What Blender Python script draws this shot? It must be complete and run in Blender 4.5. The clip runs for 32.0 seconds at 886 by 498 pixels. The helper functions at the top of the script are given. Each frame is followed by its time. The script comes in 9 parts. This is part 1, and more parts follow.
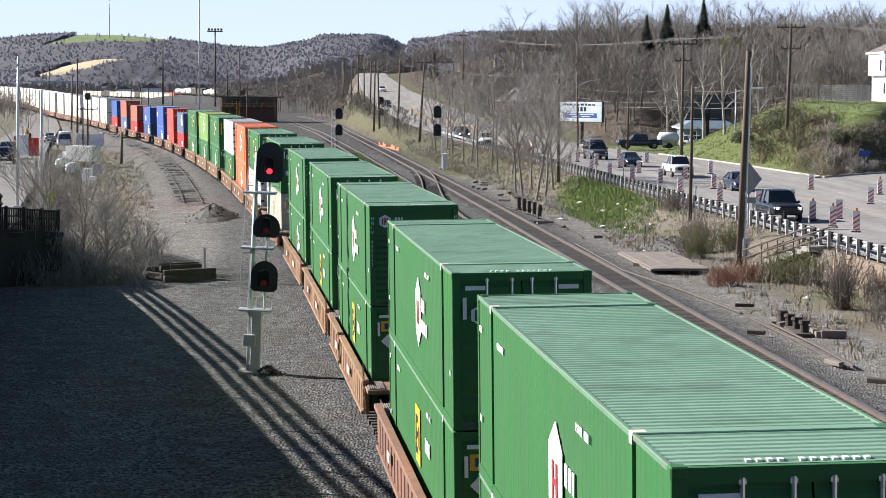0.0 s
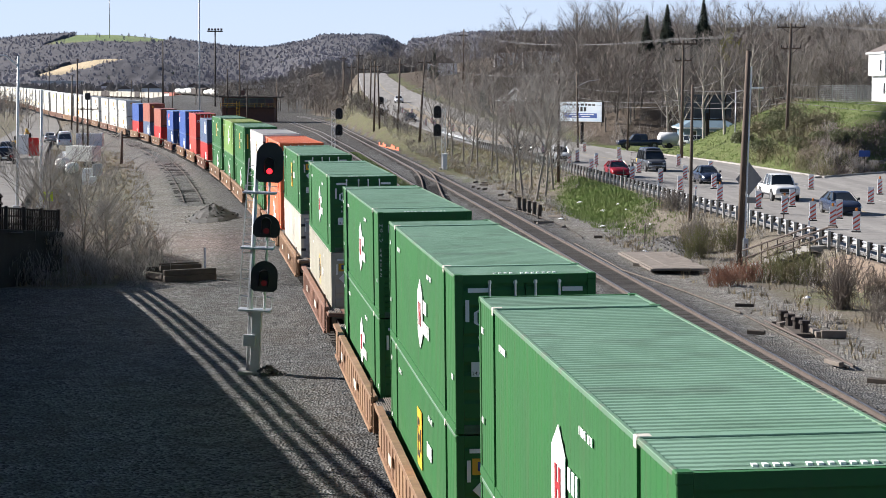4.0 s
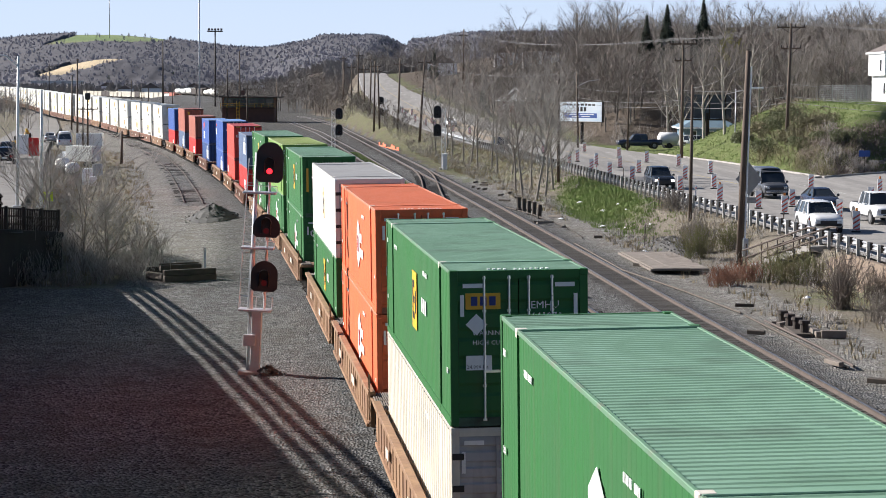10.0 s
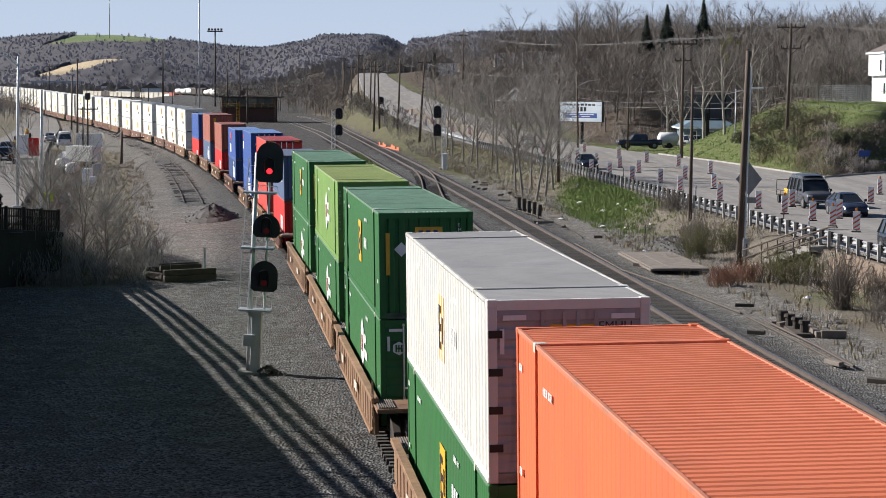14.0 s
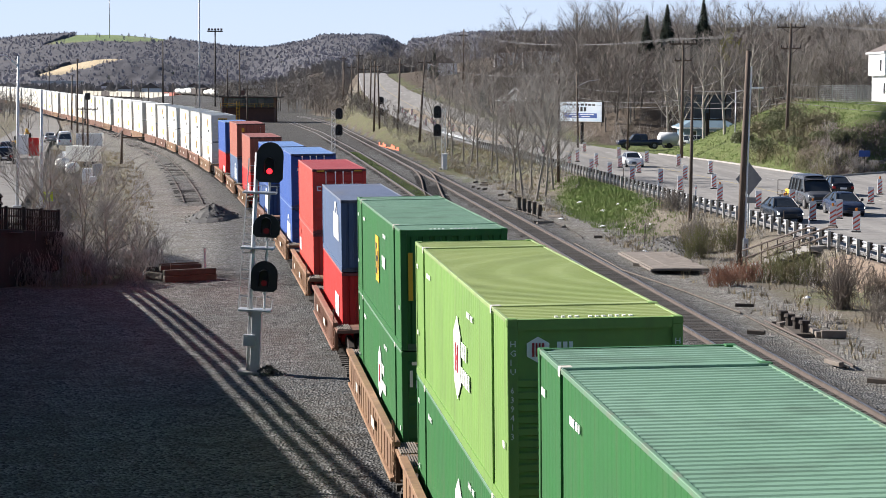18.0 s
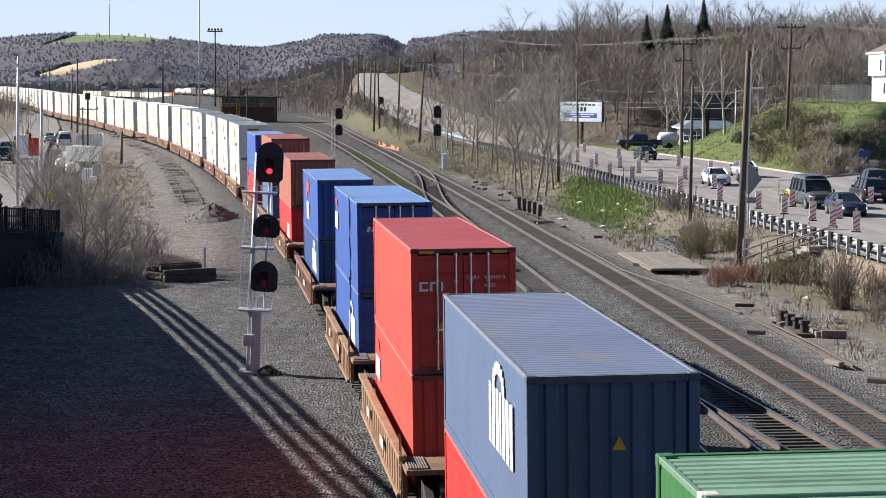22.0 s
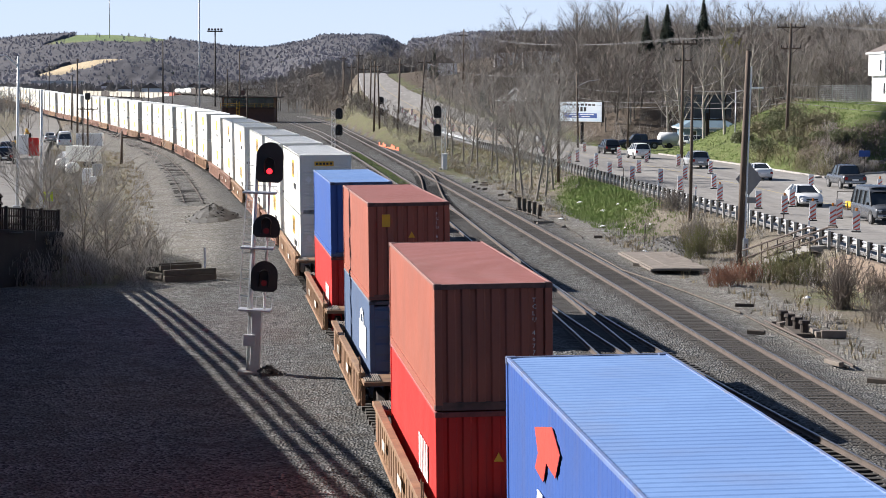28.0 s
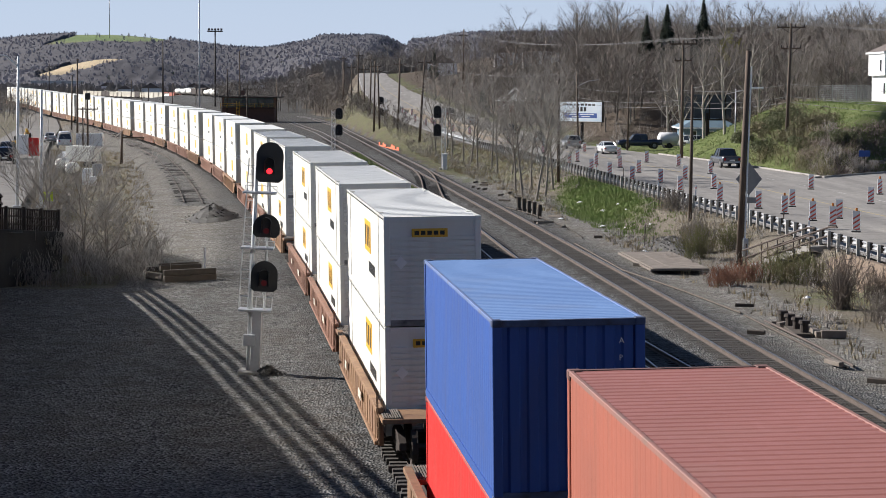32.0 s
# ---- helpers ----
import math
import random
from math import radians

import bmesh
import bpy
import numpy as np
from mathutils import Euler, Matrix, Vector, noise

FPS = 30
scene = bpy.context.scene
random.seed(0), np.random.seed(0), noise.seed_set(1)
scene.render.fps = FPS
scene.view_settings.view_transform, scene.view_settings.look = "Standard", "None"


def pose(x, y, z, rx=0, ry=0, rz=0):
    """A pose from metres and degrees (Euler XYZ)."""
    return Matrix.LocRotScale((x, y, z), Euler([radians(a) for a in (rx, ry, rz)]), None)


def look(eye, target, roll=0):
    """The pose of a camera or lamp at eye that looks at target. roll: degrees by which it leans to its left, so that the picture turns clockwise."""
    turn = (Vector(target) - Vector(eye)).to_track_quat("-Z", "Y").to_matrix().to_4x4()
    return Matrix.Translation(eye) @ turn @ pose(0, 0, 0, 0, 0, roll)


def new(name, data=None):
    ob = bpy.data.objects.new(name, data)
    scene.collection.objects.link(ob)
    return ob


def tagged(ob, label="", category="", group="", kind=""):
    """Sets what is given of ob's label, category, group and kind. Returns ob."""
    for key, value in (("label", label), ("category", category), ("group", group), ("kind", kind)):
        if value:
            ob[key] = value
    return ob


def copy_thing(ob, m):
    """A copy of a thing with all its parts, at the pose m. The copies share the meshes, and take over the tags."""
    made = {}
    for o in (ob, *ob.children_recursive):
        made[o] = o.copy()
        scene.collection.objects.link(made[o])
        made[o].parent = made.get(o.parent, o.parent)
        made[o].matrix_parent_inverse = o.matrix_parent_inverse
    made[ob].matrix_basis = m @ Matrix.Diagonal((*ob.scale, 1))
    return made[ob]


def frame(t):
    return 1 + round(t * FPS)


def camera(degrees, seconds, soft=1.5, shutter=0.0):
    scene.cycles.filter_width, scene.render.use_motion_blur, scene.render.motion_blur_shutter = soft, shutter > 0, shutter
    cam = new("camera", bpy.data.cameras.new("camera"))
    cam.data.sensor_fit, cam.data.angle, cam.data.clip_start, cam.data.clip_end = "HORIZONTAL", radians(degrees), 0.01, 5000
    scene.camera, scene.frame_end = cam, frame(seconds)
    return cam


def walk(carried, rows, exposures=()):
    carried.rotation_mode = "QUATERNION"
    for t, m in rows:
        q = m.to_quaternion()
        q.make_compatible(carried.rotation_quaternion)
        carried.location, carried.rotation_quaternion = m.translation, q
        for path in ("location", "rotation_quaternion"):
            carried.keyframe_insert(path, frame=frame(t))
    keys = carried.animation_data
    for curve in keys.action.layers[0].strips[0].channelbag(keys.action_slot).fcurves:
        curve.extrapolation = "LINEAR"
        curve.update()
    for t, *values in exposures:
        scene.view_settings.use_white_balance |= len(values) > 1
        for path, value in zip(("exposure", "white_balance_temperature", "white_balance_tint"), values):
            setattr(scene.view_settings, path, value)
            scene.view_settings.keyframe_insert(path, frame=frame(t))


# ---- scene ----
# ---------------------------------------------------------------- camera
cam = camera(23.34, 32.0, 0.7)
EYE = (0.0, 0.0, 9.57)
TILT = radians(4.439)
AIM = (0.0, math.cos(TILT), 9.57 - math.sin(TILT))
walk(cam, [(0.0, look(EYE, AIM, 0.29)), (32.0, look(EYE, AIM, 0.29))], [(0.0, 1.3, 6200, 12), (2.0, 1.25, 6200, 12), (3.5, 1.12, 6200, 12), (6.0, 1.18, 6200, 12), (9.0, 1.15, 6200, 12), (13.0, 0.82, 6250, 12), (15.0, 0.72, 6250, 12), (17.0, 1.14, 6250, 12), (18.0, 1.15, 6250, 12), (28.0, 1.15, 6250, 12), (30.0, 1.05, 6250, 12), (31.0, 0.9, 6250, 12), (32.0, 0.78, 6250, 12)])

# ---------------------------------------------------------------- light
SUN_TO = Vector((-0.93, 0.36, 0.0)).normalized()
SUN_ELEV = radians(28)
world = bpy.data.worlds.new("sky")
scene.world = world
world.use_nodes = True
wn = world.node_tree.nodes
sky = wn.new("ShaderNodeTexSky")
sky.sky_type, sky.sun_disc = "NISHITA", False
sky.sun_elevation, sky.sun_rotation = SUN_ELEV, math.atan2(SUN_TO.x, SUN_TO.y)
sky.air_density, sky.dust_density, sky.ozone_density = 0.55, 0.1, 1.5
# pale haze towards the horizon, all round
wl = world.node_tree.links
w_at, w_sep, w_map, w_mix = wn.new("ShaderNodeTexCoord"), wn.new("ShaderNodeSeparateXYZ"), wn.new("ShaderNodeMapRange"), wn.new("ShaderNodeMix")
w_map.interpolation_type = "SMOOTHERSTEP"
w_map.inputs[1].default_value, w_map.inputs[2].default_value, w_map.inputs[3].default_value, w_map.inputs[4].default_value = -0.05, 0.22, 1.0, 0.0
w_mix.data_type = "RGBA"
w_mix.inputs[7].default_value = (6.6, 7.6, 9.2, 1)
wl.new(w_at.outputs["Generated"], w_sep.inputs[0])
wl.new(w_sep.outputs[2], w_map.inputs[0])
wl.new(w_map.outputs[0], w_mix.inputs[0])
wl.new(sky.outputs[0], w_mix.inputs[6])
wl.new(w_mix.outputs[2], wn["Background"].inputs[0])
wn["Background"].inputs[1].default_value = 0.05
sun = new("sun", bpy.data.lights.new("sun", "SUN"))
sun.data.energy, sun.data.angle, sun.data.color = 5.0, radians(0.5), (1.0, 0.94, 0.86)
sun.matrix_world = look(Vector((SUN_TO.x, SUN_TO.y, math.tan(SUN_ELEV))) * 100, (0, 0, 0))


# ---------------------------------------------------------------- materials
def mat(name, a, b=None, rough=0.7, metal=0.0, scale=1.0, fine=12.0, bump=0.0, bump_scale=None, vary=0.0,
        streak=0.0, dirt=None, dirt_amount=0.0, spec=0.5, stretch=(1, 1, 1)):
    """Two colours mixed by noise at two scales, with relief, streaks of dirt and a shift of value from object to object."""
    b = b or tuple(c * 0.75 for c in a)
    m = bpy.data.materials.new(name)
    m.use_nodes = True
    n, l = m.node_tree.nodes, m.node_tree.links
    bs = n["Principled BSDF"]
    tc = n.new("ShaderNodeTexCoord")
    mp = n.new("ShaderNodeMapping")
    mp.inputs["Scale"].default_value = stretch
    l.new(tc.outputs["Object"], mp.inputs[0])

    def noisy(s, d=4.0):
        t = n.new("ShaderNodeTexNoise")
        t.inputs["Scale"].default_value, t.inputs["Detail"].default_value = s, d
        l.new(mp.outputs[0], t.inputs["Vector"])
        return t.outputs["Fac"]

    def mix(f, x, y, kind="MIX"):
        q = n.new("ShaderNodeMix")
        q.data_type, q.blend_type = "RGBA", kind
        for i, v in ((0, f), (6, x), (7, y)):
            if isinstance(v, (int, float)):
                q.inputs[i].default_value = v
            elif isinstance(v, tuple):
                q.inputs[i].default_value = (*v, 1)
            else:
                l.new(v, q.inputs[i])
        return q.outputs[2]

    def ramp(f, lo, hi):
        r = n.new("ShaderNodeMapRange")
        r.inputs[1].default_value, r.inputs[2].default_value = lo, hi
        l.new(f, r.inputs[0])
        return r.outputs[0]

    coarse, small = noisy(scale), noisy(fine, 6.0)
    col = mix(ramp(coarse, 0.35, 0.65), a, b)
    col = mix(ramp(small, 0.3, 0.7), col, mix(0.5, col, b), "MIX")
    if dirt:
        sm = n.new("ShaderNodeMapping")
        sm.inputs["Scale"].default_value = (3.0, 3.0, 0.35) if streak else (1, 1, 1)
        l.new(tc.outputs["Object"], sm.inputs[0])
        t = n.new("ShaderNodeTexNoise")
        t.inputs["Scale"].default_value, t.inputs["Detail"].default_value = scale * 1.7, 5.0
        l.new(sm.outputs[0], t.inputs["Vector"])
        f = ramp(t.outputs["Fac"], 0.52, 0.78)
        k = n.new("ShaderNodeMath")
        k.operation = "MULTIPLY"
        l.new(f, k.inputs[0])
        k.inputs[1].default_value = dirt_amount
        col = mix(k.outputs[0], col, dirt)
    if vary:
        oi = n.new("ShaderNodeObjectInfo")
        hs = n.new("ShaderNodeHueSaturation")
        r = n.new("ShaderNodeMapRange")
        r.inputs[3].default_value, r.inputs[4].default_value = 1 - vary, 1 + vary
        l.new(oi.outputs["Random"], r.inputs[0])
        l.new(r.outputs[0], hs.inputs["Value"])
        l.new(col, hs.inputs["Color"])
        col = hs.outputs[0]
    l.new(col, bs.inputs["Base Color"])
    rr = n.new("ShaderNodeMapRange")
    rr.inputs[3].default_value, rr.inputs[4].default_value = max(0.02, rough - 0.12), min(1, rough + 0.12)
    l.new(small, rr.inputs[0])
    l.new(rr.outputs[0], bs.inputs["Roughness"])
    bs.inputs["Metallic"].default_value = metal
    bs.inputs["Specular IOR Level"].default_value = spec
    if bump:
        bp = n.new("ShaderNodeBump")
        bp.inputs["Strength"].default_value, bp.inputs["Distance"].default_value = 0.6, bump
        l.new(noisy(bump_scale or fine, 5.0), bp.inputs["Height"])
        l.new(bp.outputs[0], bs.inputs["Normal"])
    return m


def glow(name, colour, strength):
    m = bpy.data.materials.new(name)
    m.use_nodes = True
    bs = m.node_tree.nodes["Principled BSDF"]
    bs.inputs["Base Color"].default_value = (*colour, 1)
    bs.inputs["Emission Color"].default_value = (*colour, 1)
    bs.inputs["Emission Strength"].default_value = strength
    return m


def steel_paint(name, c, worn=0.35, vary=0.0, rough=0.55):
    return mat(name, c, tuple(v * 0.82 + 0.012 for v in c), rough, 0.0, 0.6, 9.0, 0.004, 25.0, vary, 1.0,
               (0.13, 0.10, 0.075), worn, 0.2)


M = {}
# container roofs get colours of their own, mostly paler than the walls
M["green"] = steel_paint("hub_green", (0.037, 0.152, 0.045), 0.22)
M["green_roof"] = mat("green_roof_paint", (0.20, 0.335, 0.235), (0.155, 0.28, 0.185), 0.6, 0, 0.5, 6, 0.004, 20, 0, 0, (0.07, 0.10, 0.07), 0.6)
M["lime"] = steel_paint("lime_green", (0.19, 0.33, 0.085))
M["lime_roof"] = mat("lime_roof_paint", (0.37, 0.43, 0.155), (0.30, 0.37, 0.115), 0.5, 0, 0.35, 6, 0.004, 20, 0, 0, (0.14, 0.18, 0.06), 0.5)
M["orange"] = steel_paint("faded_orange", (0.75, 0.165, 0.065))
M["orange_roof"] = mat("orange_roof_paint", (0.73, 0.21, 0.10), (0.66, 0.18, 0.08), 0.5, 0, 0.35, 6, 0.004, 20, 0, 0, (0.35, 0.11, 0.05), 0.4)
M["white"] = mat("white_panel", (0.79, 0.785, 0.72), (0.73, 0.72, 0.65), 0.4, 0, 0.5, 8, 0.002, 20, 0.05, 1, (0.45, 0.42, 0.36), 0.25)
M["white_roof"] = mat("white_roof_sheet", (0.82, 0.82, 0.78), (0.74, 0.74, 0.70), 0.45, 0, 0.4, 6, 0.002, 20, 0.05, 0, (0.45, 0.45, 0.43), 0.3)
M["grey_roof"] = mat("weathered_grey_roof", (0.33, 0.325, 0.315), (0.26, 0.255, 0.245), 0.6, 0, 0.4, 6, 0.003, 20, 0, 0, (0.16, 0.16, 0.16), 0.5)
M["tan"] = mat("faded_tan_paint", (0.47, 0.45, 0.36), (0.40, 0.38, 0.30), 0.55, 0, 0.6, 9, 0.004, 25, 0, 1, (0.2, 0.16, 0.1), 0.35)
M["pale"] = mat("pale_cream_paint", (0.66, 0.62, 0.52), (0.56, 0.52, 0.43), 0.5, 0, 0.6, 9, 0.004, 25, 0, 1, (0.3, 0.25, 0.2), 0.35)
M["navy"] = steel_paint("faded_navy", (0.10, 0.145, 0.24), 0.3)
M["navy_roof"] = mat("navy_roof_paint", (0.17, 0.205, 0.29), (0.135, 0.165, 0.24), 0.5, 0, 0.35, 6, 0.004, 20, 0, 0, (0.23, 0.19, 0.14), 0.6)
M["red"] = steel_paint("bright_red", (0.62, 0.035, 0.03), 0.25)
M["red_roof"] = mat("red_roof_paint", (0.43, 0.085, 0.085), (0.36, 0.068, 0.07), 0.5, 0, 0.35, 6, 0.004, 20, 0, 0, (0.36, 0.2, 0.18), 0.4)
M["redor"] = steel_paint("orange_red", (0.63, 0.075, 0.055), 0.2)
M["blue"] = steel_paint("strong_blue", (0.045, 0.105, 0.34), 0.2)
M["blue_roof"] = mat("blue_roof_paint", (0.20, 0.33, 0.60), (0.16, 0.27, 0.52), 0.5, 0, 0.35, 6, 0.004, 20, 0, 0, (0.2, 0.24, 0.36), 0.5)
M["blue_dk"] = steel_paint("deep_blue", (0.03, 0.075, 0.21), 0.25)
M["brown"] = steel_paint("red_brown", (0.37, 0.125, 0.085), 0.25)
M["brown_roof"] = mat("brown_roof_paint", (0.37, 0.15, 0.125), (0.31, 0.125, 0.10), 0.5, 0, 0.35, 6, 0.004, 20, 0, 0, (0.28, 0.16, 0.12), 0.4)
M["well_tan"] = mat("rusty_yellow_car_paint", (0.29, 0.175, 0.09), (0.20, 0.11, 0.06), 0.75, 0, 0.8, 9, 0.006, 20, 0.12, 1, (0.09, 0.05, 0.03), 0.7)
M["well_red"] = mat("rusty_brown_car_paint", (0.235, 0.115, 0.07), (0.17, 0.085, 0.055), 0.75, 0, 0.8, 9, 0.006, 20, 0.12, 1, (0.08, 0.05, 0.035), 0.7)
M["iron"] = mat("dark_iron", (0.035, 0.03, 0.027), (0.055, 0.042, 0.034), 0.75, 0.3, 3, 20, 0.004)
M["chrome"] = mat("galvanised_rod", (0.93, 0.93, 0.91), (0.86, 0.86, 0.84), 0.32, 0.75, 5, 20)
M["mark_white"] = mat("white_marking", (0.88, 0.88, 0.85), (0.78, 0.78, 0.75), 0.5, 0, 3, 20)
M["mark_red"] = mat("red_marking", (0.45, 0.03, 0.04), None, 0.5)
M["mark_yellow"] = mat("yellow_marking", (0.80, 0.46, 0.03), (0.70, 0.38, 0.03), 0.5, 0, 3, 20)
M["mark_blue"] = mat("blue_marking", (0.03, 0.05, 0.25), None, 0.5)
M["mark_black"] = mat("black_marking", (0.02, 0.02, 0.02), None, 0.5)
M["reflector"] = mat("grey_reflective_tape", (0.90, 0.90, 0.86), (0.8, 0.8, 0.77), 0.4, 0, 3, 20)
M["rail"] = mat("rail_steel", (0.33, 0.31, 0.29), (0.22, 0.19, 0.17), 0.32, 0.85, 2, 15)
M["rail_rust"] = mat("rusty_rail", (0.105, 0.08, 0.066), (0.075, 0.058, 0.048), 0.8, 0.1, 2, 15)
M["tie"] = mat("oily_timber_tie", (0.062, 0.055, 0.047), (0.040, 0.036, 0.032), 0.85, 0, 3, 25, 0.01, 30, 0.35, stretch=(1, 4, 1))
M["galv"] = mat("galvanised_steel", (0.52, 0.53, 0.54), (0.42, 0.43, 0.44), 0.45, 0.35, 2, 15, 0.001, 30)
M["alu"] = mat("silver_paint", (0.66, 0.67, 0.67), (0.55, 0.56, 0.56), 0.5, 0.2, 2, 15)
M["black"] = mat("matt_black", (0.012, 0.012, 0.013), (0.02, 0.02, 0.02), 0.55, 0, 3, 20)
M["wood_pole"] = mat("weathered_pole_wood", (0.12, 0.085, 0.06), (0.075, 0.055, 0.042), 0.85, 0, 2, 20, 0.01, 30, 0.2, stretch=(6, 6, 0.6))
M["wood_grey"] = mat("grey_timber", (0.23, 0.20, 0.17), (0.15, 0.125, 0.10), 0.85, 0, 2, 20, 0.008, 30, 0.15)
M["wood_dark"] = mat("creosoted_timber", (0.055, 0.045, 0.036), (0.085, 0.068, 0.052), 0.85, 0, 2, 20, 0.01, 30, 0.2)
M["concrete"] = mat("weathered_concrete", (0.36, 0.34, 0.31), (0.27, 0.255, 0.23), 0.85, 0, 0.5, 12, 0.006, 30, 0, 1, (0.13, 0.12, 0.10), 0.5)
M["brick"] = mat("brown_brick", (0.17, 0.085, 0.06), (0.12, 0.065, 0.05), 0.85, 0, 1, 15, 0.006, 30)
M["glass"] = mat("dark_glass", (0.02, 0.025, 0.03), (0.03, 0.035, 0.04), 0.06, 0, 1, 4, spec=0.8)
M["tyre"] = mat("tyre_rubber", (0.018, 0.018, 0.018), (0.03, 0.029, 0.028), 0.8, 0, 6, 30)
M["bark"] = mat("grey_bark", (0.30, 0.265, 0.225), (0.20, 0.175, 0.145), 0.9, 0, 2, 20, 0.01, 25, 0.12)
M["bark_pale"] = mat("pale_sycamore_bark", (0.46, 0.43, 0.37), (0.25, 0.22, 0.18), 0.85, 0, 1.2, 9)
M["twig"] = mat("winter_twigs", (0.205, 0.18, 0.156), (0.15, 0.131, 0.113), 0.9, 0, 0.06, 3)
M["twig_road"] = mat("pale_grey_twigs", (0.33, 0.305, 0.275), (0.25, 0.229, 0.204), 0.9, 0, 0.3, 3)
M["twig_dark"] = mat("dark_twigs", (0.14, 0.115, 0.098), (0.105, 0.087, 0.074), 0.9, 0, 0.3, 3)
M["bud"] = mat("spring_buds", (0.26, 0.27, 0.065), (0.20, 0.19, 0.06), 0.9, 0, 0.3, 3)
M["conifer"] = mat("dark_conifer_needles", (0.030, 0.045, 0.024), (0.02, 0.03, 0.018), 0.9, 0, 1, 6)
M["grass"] = mat("spring_grass", (0.12, 0.19, 0.042), (0.155, 0.195, 0.06), 0.95, 0, 0.4, 5)
M["straw"] = mat("dry_grass", (0.30, 0.245, 0.15), (0.22, 0.18, 0.11), 0.95, 0, 0.4, 5)
M["orange_net"] = mat("orange_fence_mesh", (0.85, 0.16, 0.05), (0.7, 0.14, 0.06), 0.7)
M["signal_red"] = glow("lit_red_lens", (1.0, 0.02, 0.03), 1.6)
M["signal_dim"] = glow("dim_red_lens", (0.10, 0.004, 0.006), 0.12)
M["lens_dark"] = mat("unlit_lens", (0.02, 0.006, 0.006), None, 0.2)
M["head_lamp"] = glow("car_head_lamp", (1.0, 0.97, 0.9), 1.2)
M["tail_lamp"] = mat("car_tail_lamp", (0.35, 0.01, 0.012), None, 0.25)
M["signwhite"] = mat("white_sign_sheet", (0.80, 0.80, 0.80), (0.74, 0.74, 0.74), 0.4)
M["sign_orange"] = mat("orange_red_stripe", (0.62, 0.10, 0.06), (0.55, 0.09, 0.05), 0.5)


# ---------------------------------------------------------------- mesh helpers
class Shape:
    """Collects vertices and faces of one mesh."""

    def __init__(self):
        self.v, self.f = [], []

    def add(self, verts, faces):
        k = len(self.v)
        self.v += [tuple(p) for p in verts]
        self.f += [tuple(i + k for i in q) for q in faces]
        return self

    def box(self, x0, y0, z0, x1, y1, z1, bevel=0.0):
        if bevel <= 0:
            p = [(x, y, z) for z in (z0, z1) for y in (y0, y1) for x in (x0, x1)]
            return self.add(p, [(0, 2, 3, 1), (4, 5, 7, 6), (0, 1, 5, 4), (2, 6, 7, 3), (0, 4, 6, 2), (1, 3, 7, 5)])
        b = bevel
        ring = [(x0 + b, y0), (x1 - b, y0), (x1, y0 + b), (x1, y1 - b), (x1 - b, y1), (x0 + b, y1), (x0, y1 - b), (x0, y0 + b)]
        inner = [(x0 + b, y0 + b), (x1 - b, y0 + b), (x1 - b, y0 + b), (x1 - b, y1 - b), (x1 - b, y1 - b), (x0 + b, y1 - b), (x0 + b, y1 - b), (x0 + b, y0 + b)]
        rows = [[(x, y, z0) for x, y in inner], [(x, y, z0 + b) for x, y in ring], [(x, y, z1 - b) for x, y in ring], [(x, y, z1) for x, y in inner]]
        p = [q for r in rows for q in r]
        f = [(r * 8 + i, r * 8 + (i + 1) % 8, r * 8 + 8 + (i + 1) % 8, r * 8 + 8 + i) for r in range(3) for i in range(8)]
        f += [(7, 5, 3, 1), (24, 26, 28, 30)]
        return self.add(p, f)

    def tube(self, points, radii, sides=8, caps=True):
        pts = [Vector(p) for p in points]
        if isinstance(radii, (int, float)):
            radii = [radii] * len(pts)
        k = len(self.v)
        for i, p in enumerate(pts):
            d = (pts[min(i + 1, len(pts) - 1)] - pts[max(i - 1, 0)]).normalized()
            u = d.cross(Vector((0, 0, 1)) if abs(d.z) < 0.95 else Vector((1, 0, 0))).normalized()
            w = d.cross(u)
            for j in range(sides):
                a = 2 * math.pi * j / sides
                self.v.append(tuple(p + radii[i] * (math.cos(a) * u + math.sin(a) * w)))
        for i in range(len(pts) - 1):
            for j in range(sides):
                a, b = k + i * sides + j, k + i * sides + (j + 1) % sides
                self.f.append((a, a + sides, b + sides, b))
        if caps:
            self.f.append(tuple(k + j for j in range(sides)))
            self.f.append(tuple(k + (len(pts) - 1) * sides + j for j in reversed(range(sides))))
        return self

    def prism(self, outline, y0, y1, axis="y"):
        """An outline of (u, w) pairs pushed from y0 to y1 along an axis; (u, w) are the other two axes in order."""
        n = len(outline)

        def at(u, w, t):
            return {"y": (u, t, w), "x": (t, u, w), "z": (u, w, t)}[axis]
        p = [at(u, w, y0) for u, w in outline] + [at(u, w, y1) for u, w in outline]
        f = [(i, (i + 1) % n, n + (i + 1) % n, n + i) for i in range(n)] + [tuple(reversed(range(n))), tuple(range(n, 2 * n))]
        return self.add(p, f)

    def mesh(self, name, material, smooth=False):
        me = bpy.data.meshes.new(name)
        me.from_pydata(self.v, [], self.f)
        bm = bmesh.new()
        bm.from_mesh(me)
        bmesh.ops.recalc_face_normals(bm, faces=bm.faces)
        bm.to_mesh(me)
        bm.free()
        if smooth:
            me.shade_smooth()
        me.materials.append(material)
        return me


def part(name, shape, material, parent=None, label="", smooth=False, at=None):
    """Links a shape, or a mesh, as one mesh object under a thing or a part."""
    me = shape if isinstance(shape, bpy.types.Mesh) else shape.mesh(name, material, smooth)
    ob = new(name, me)
    if parent:
        ob.parent = parent
    if at is not None:
        ob.matrix_basis = at
    if label:
        ob["label"] = label
    return ob


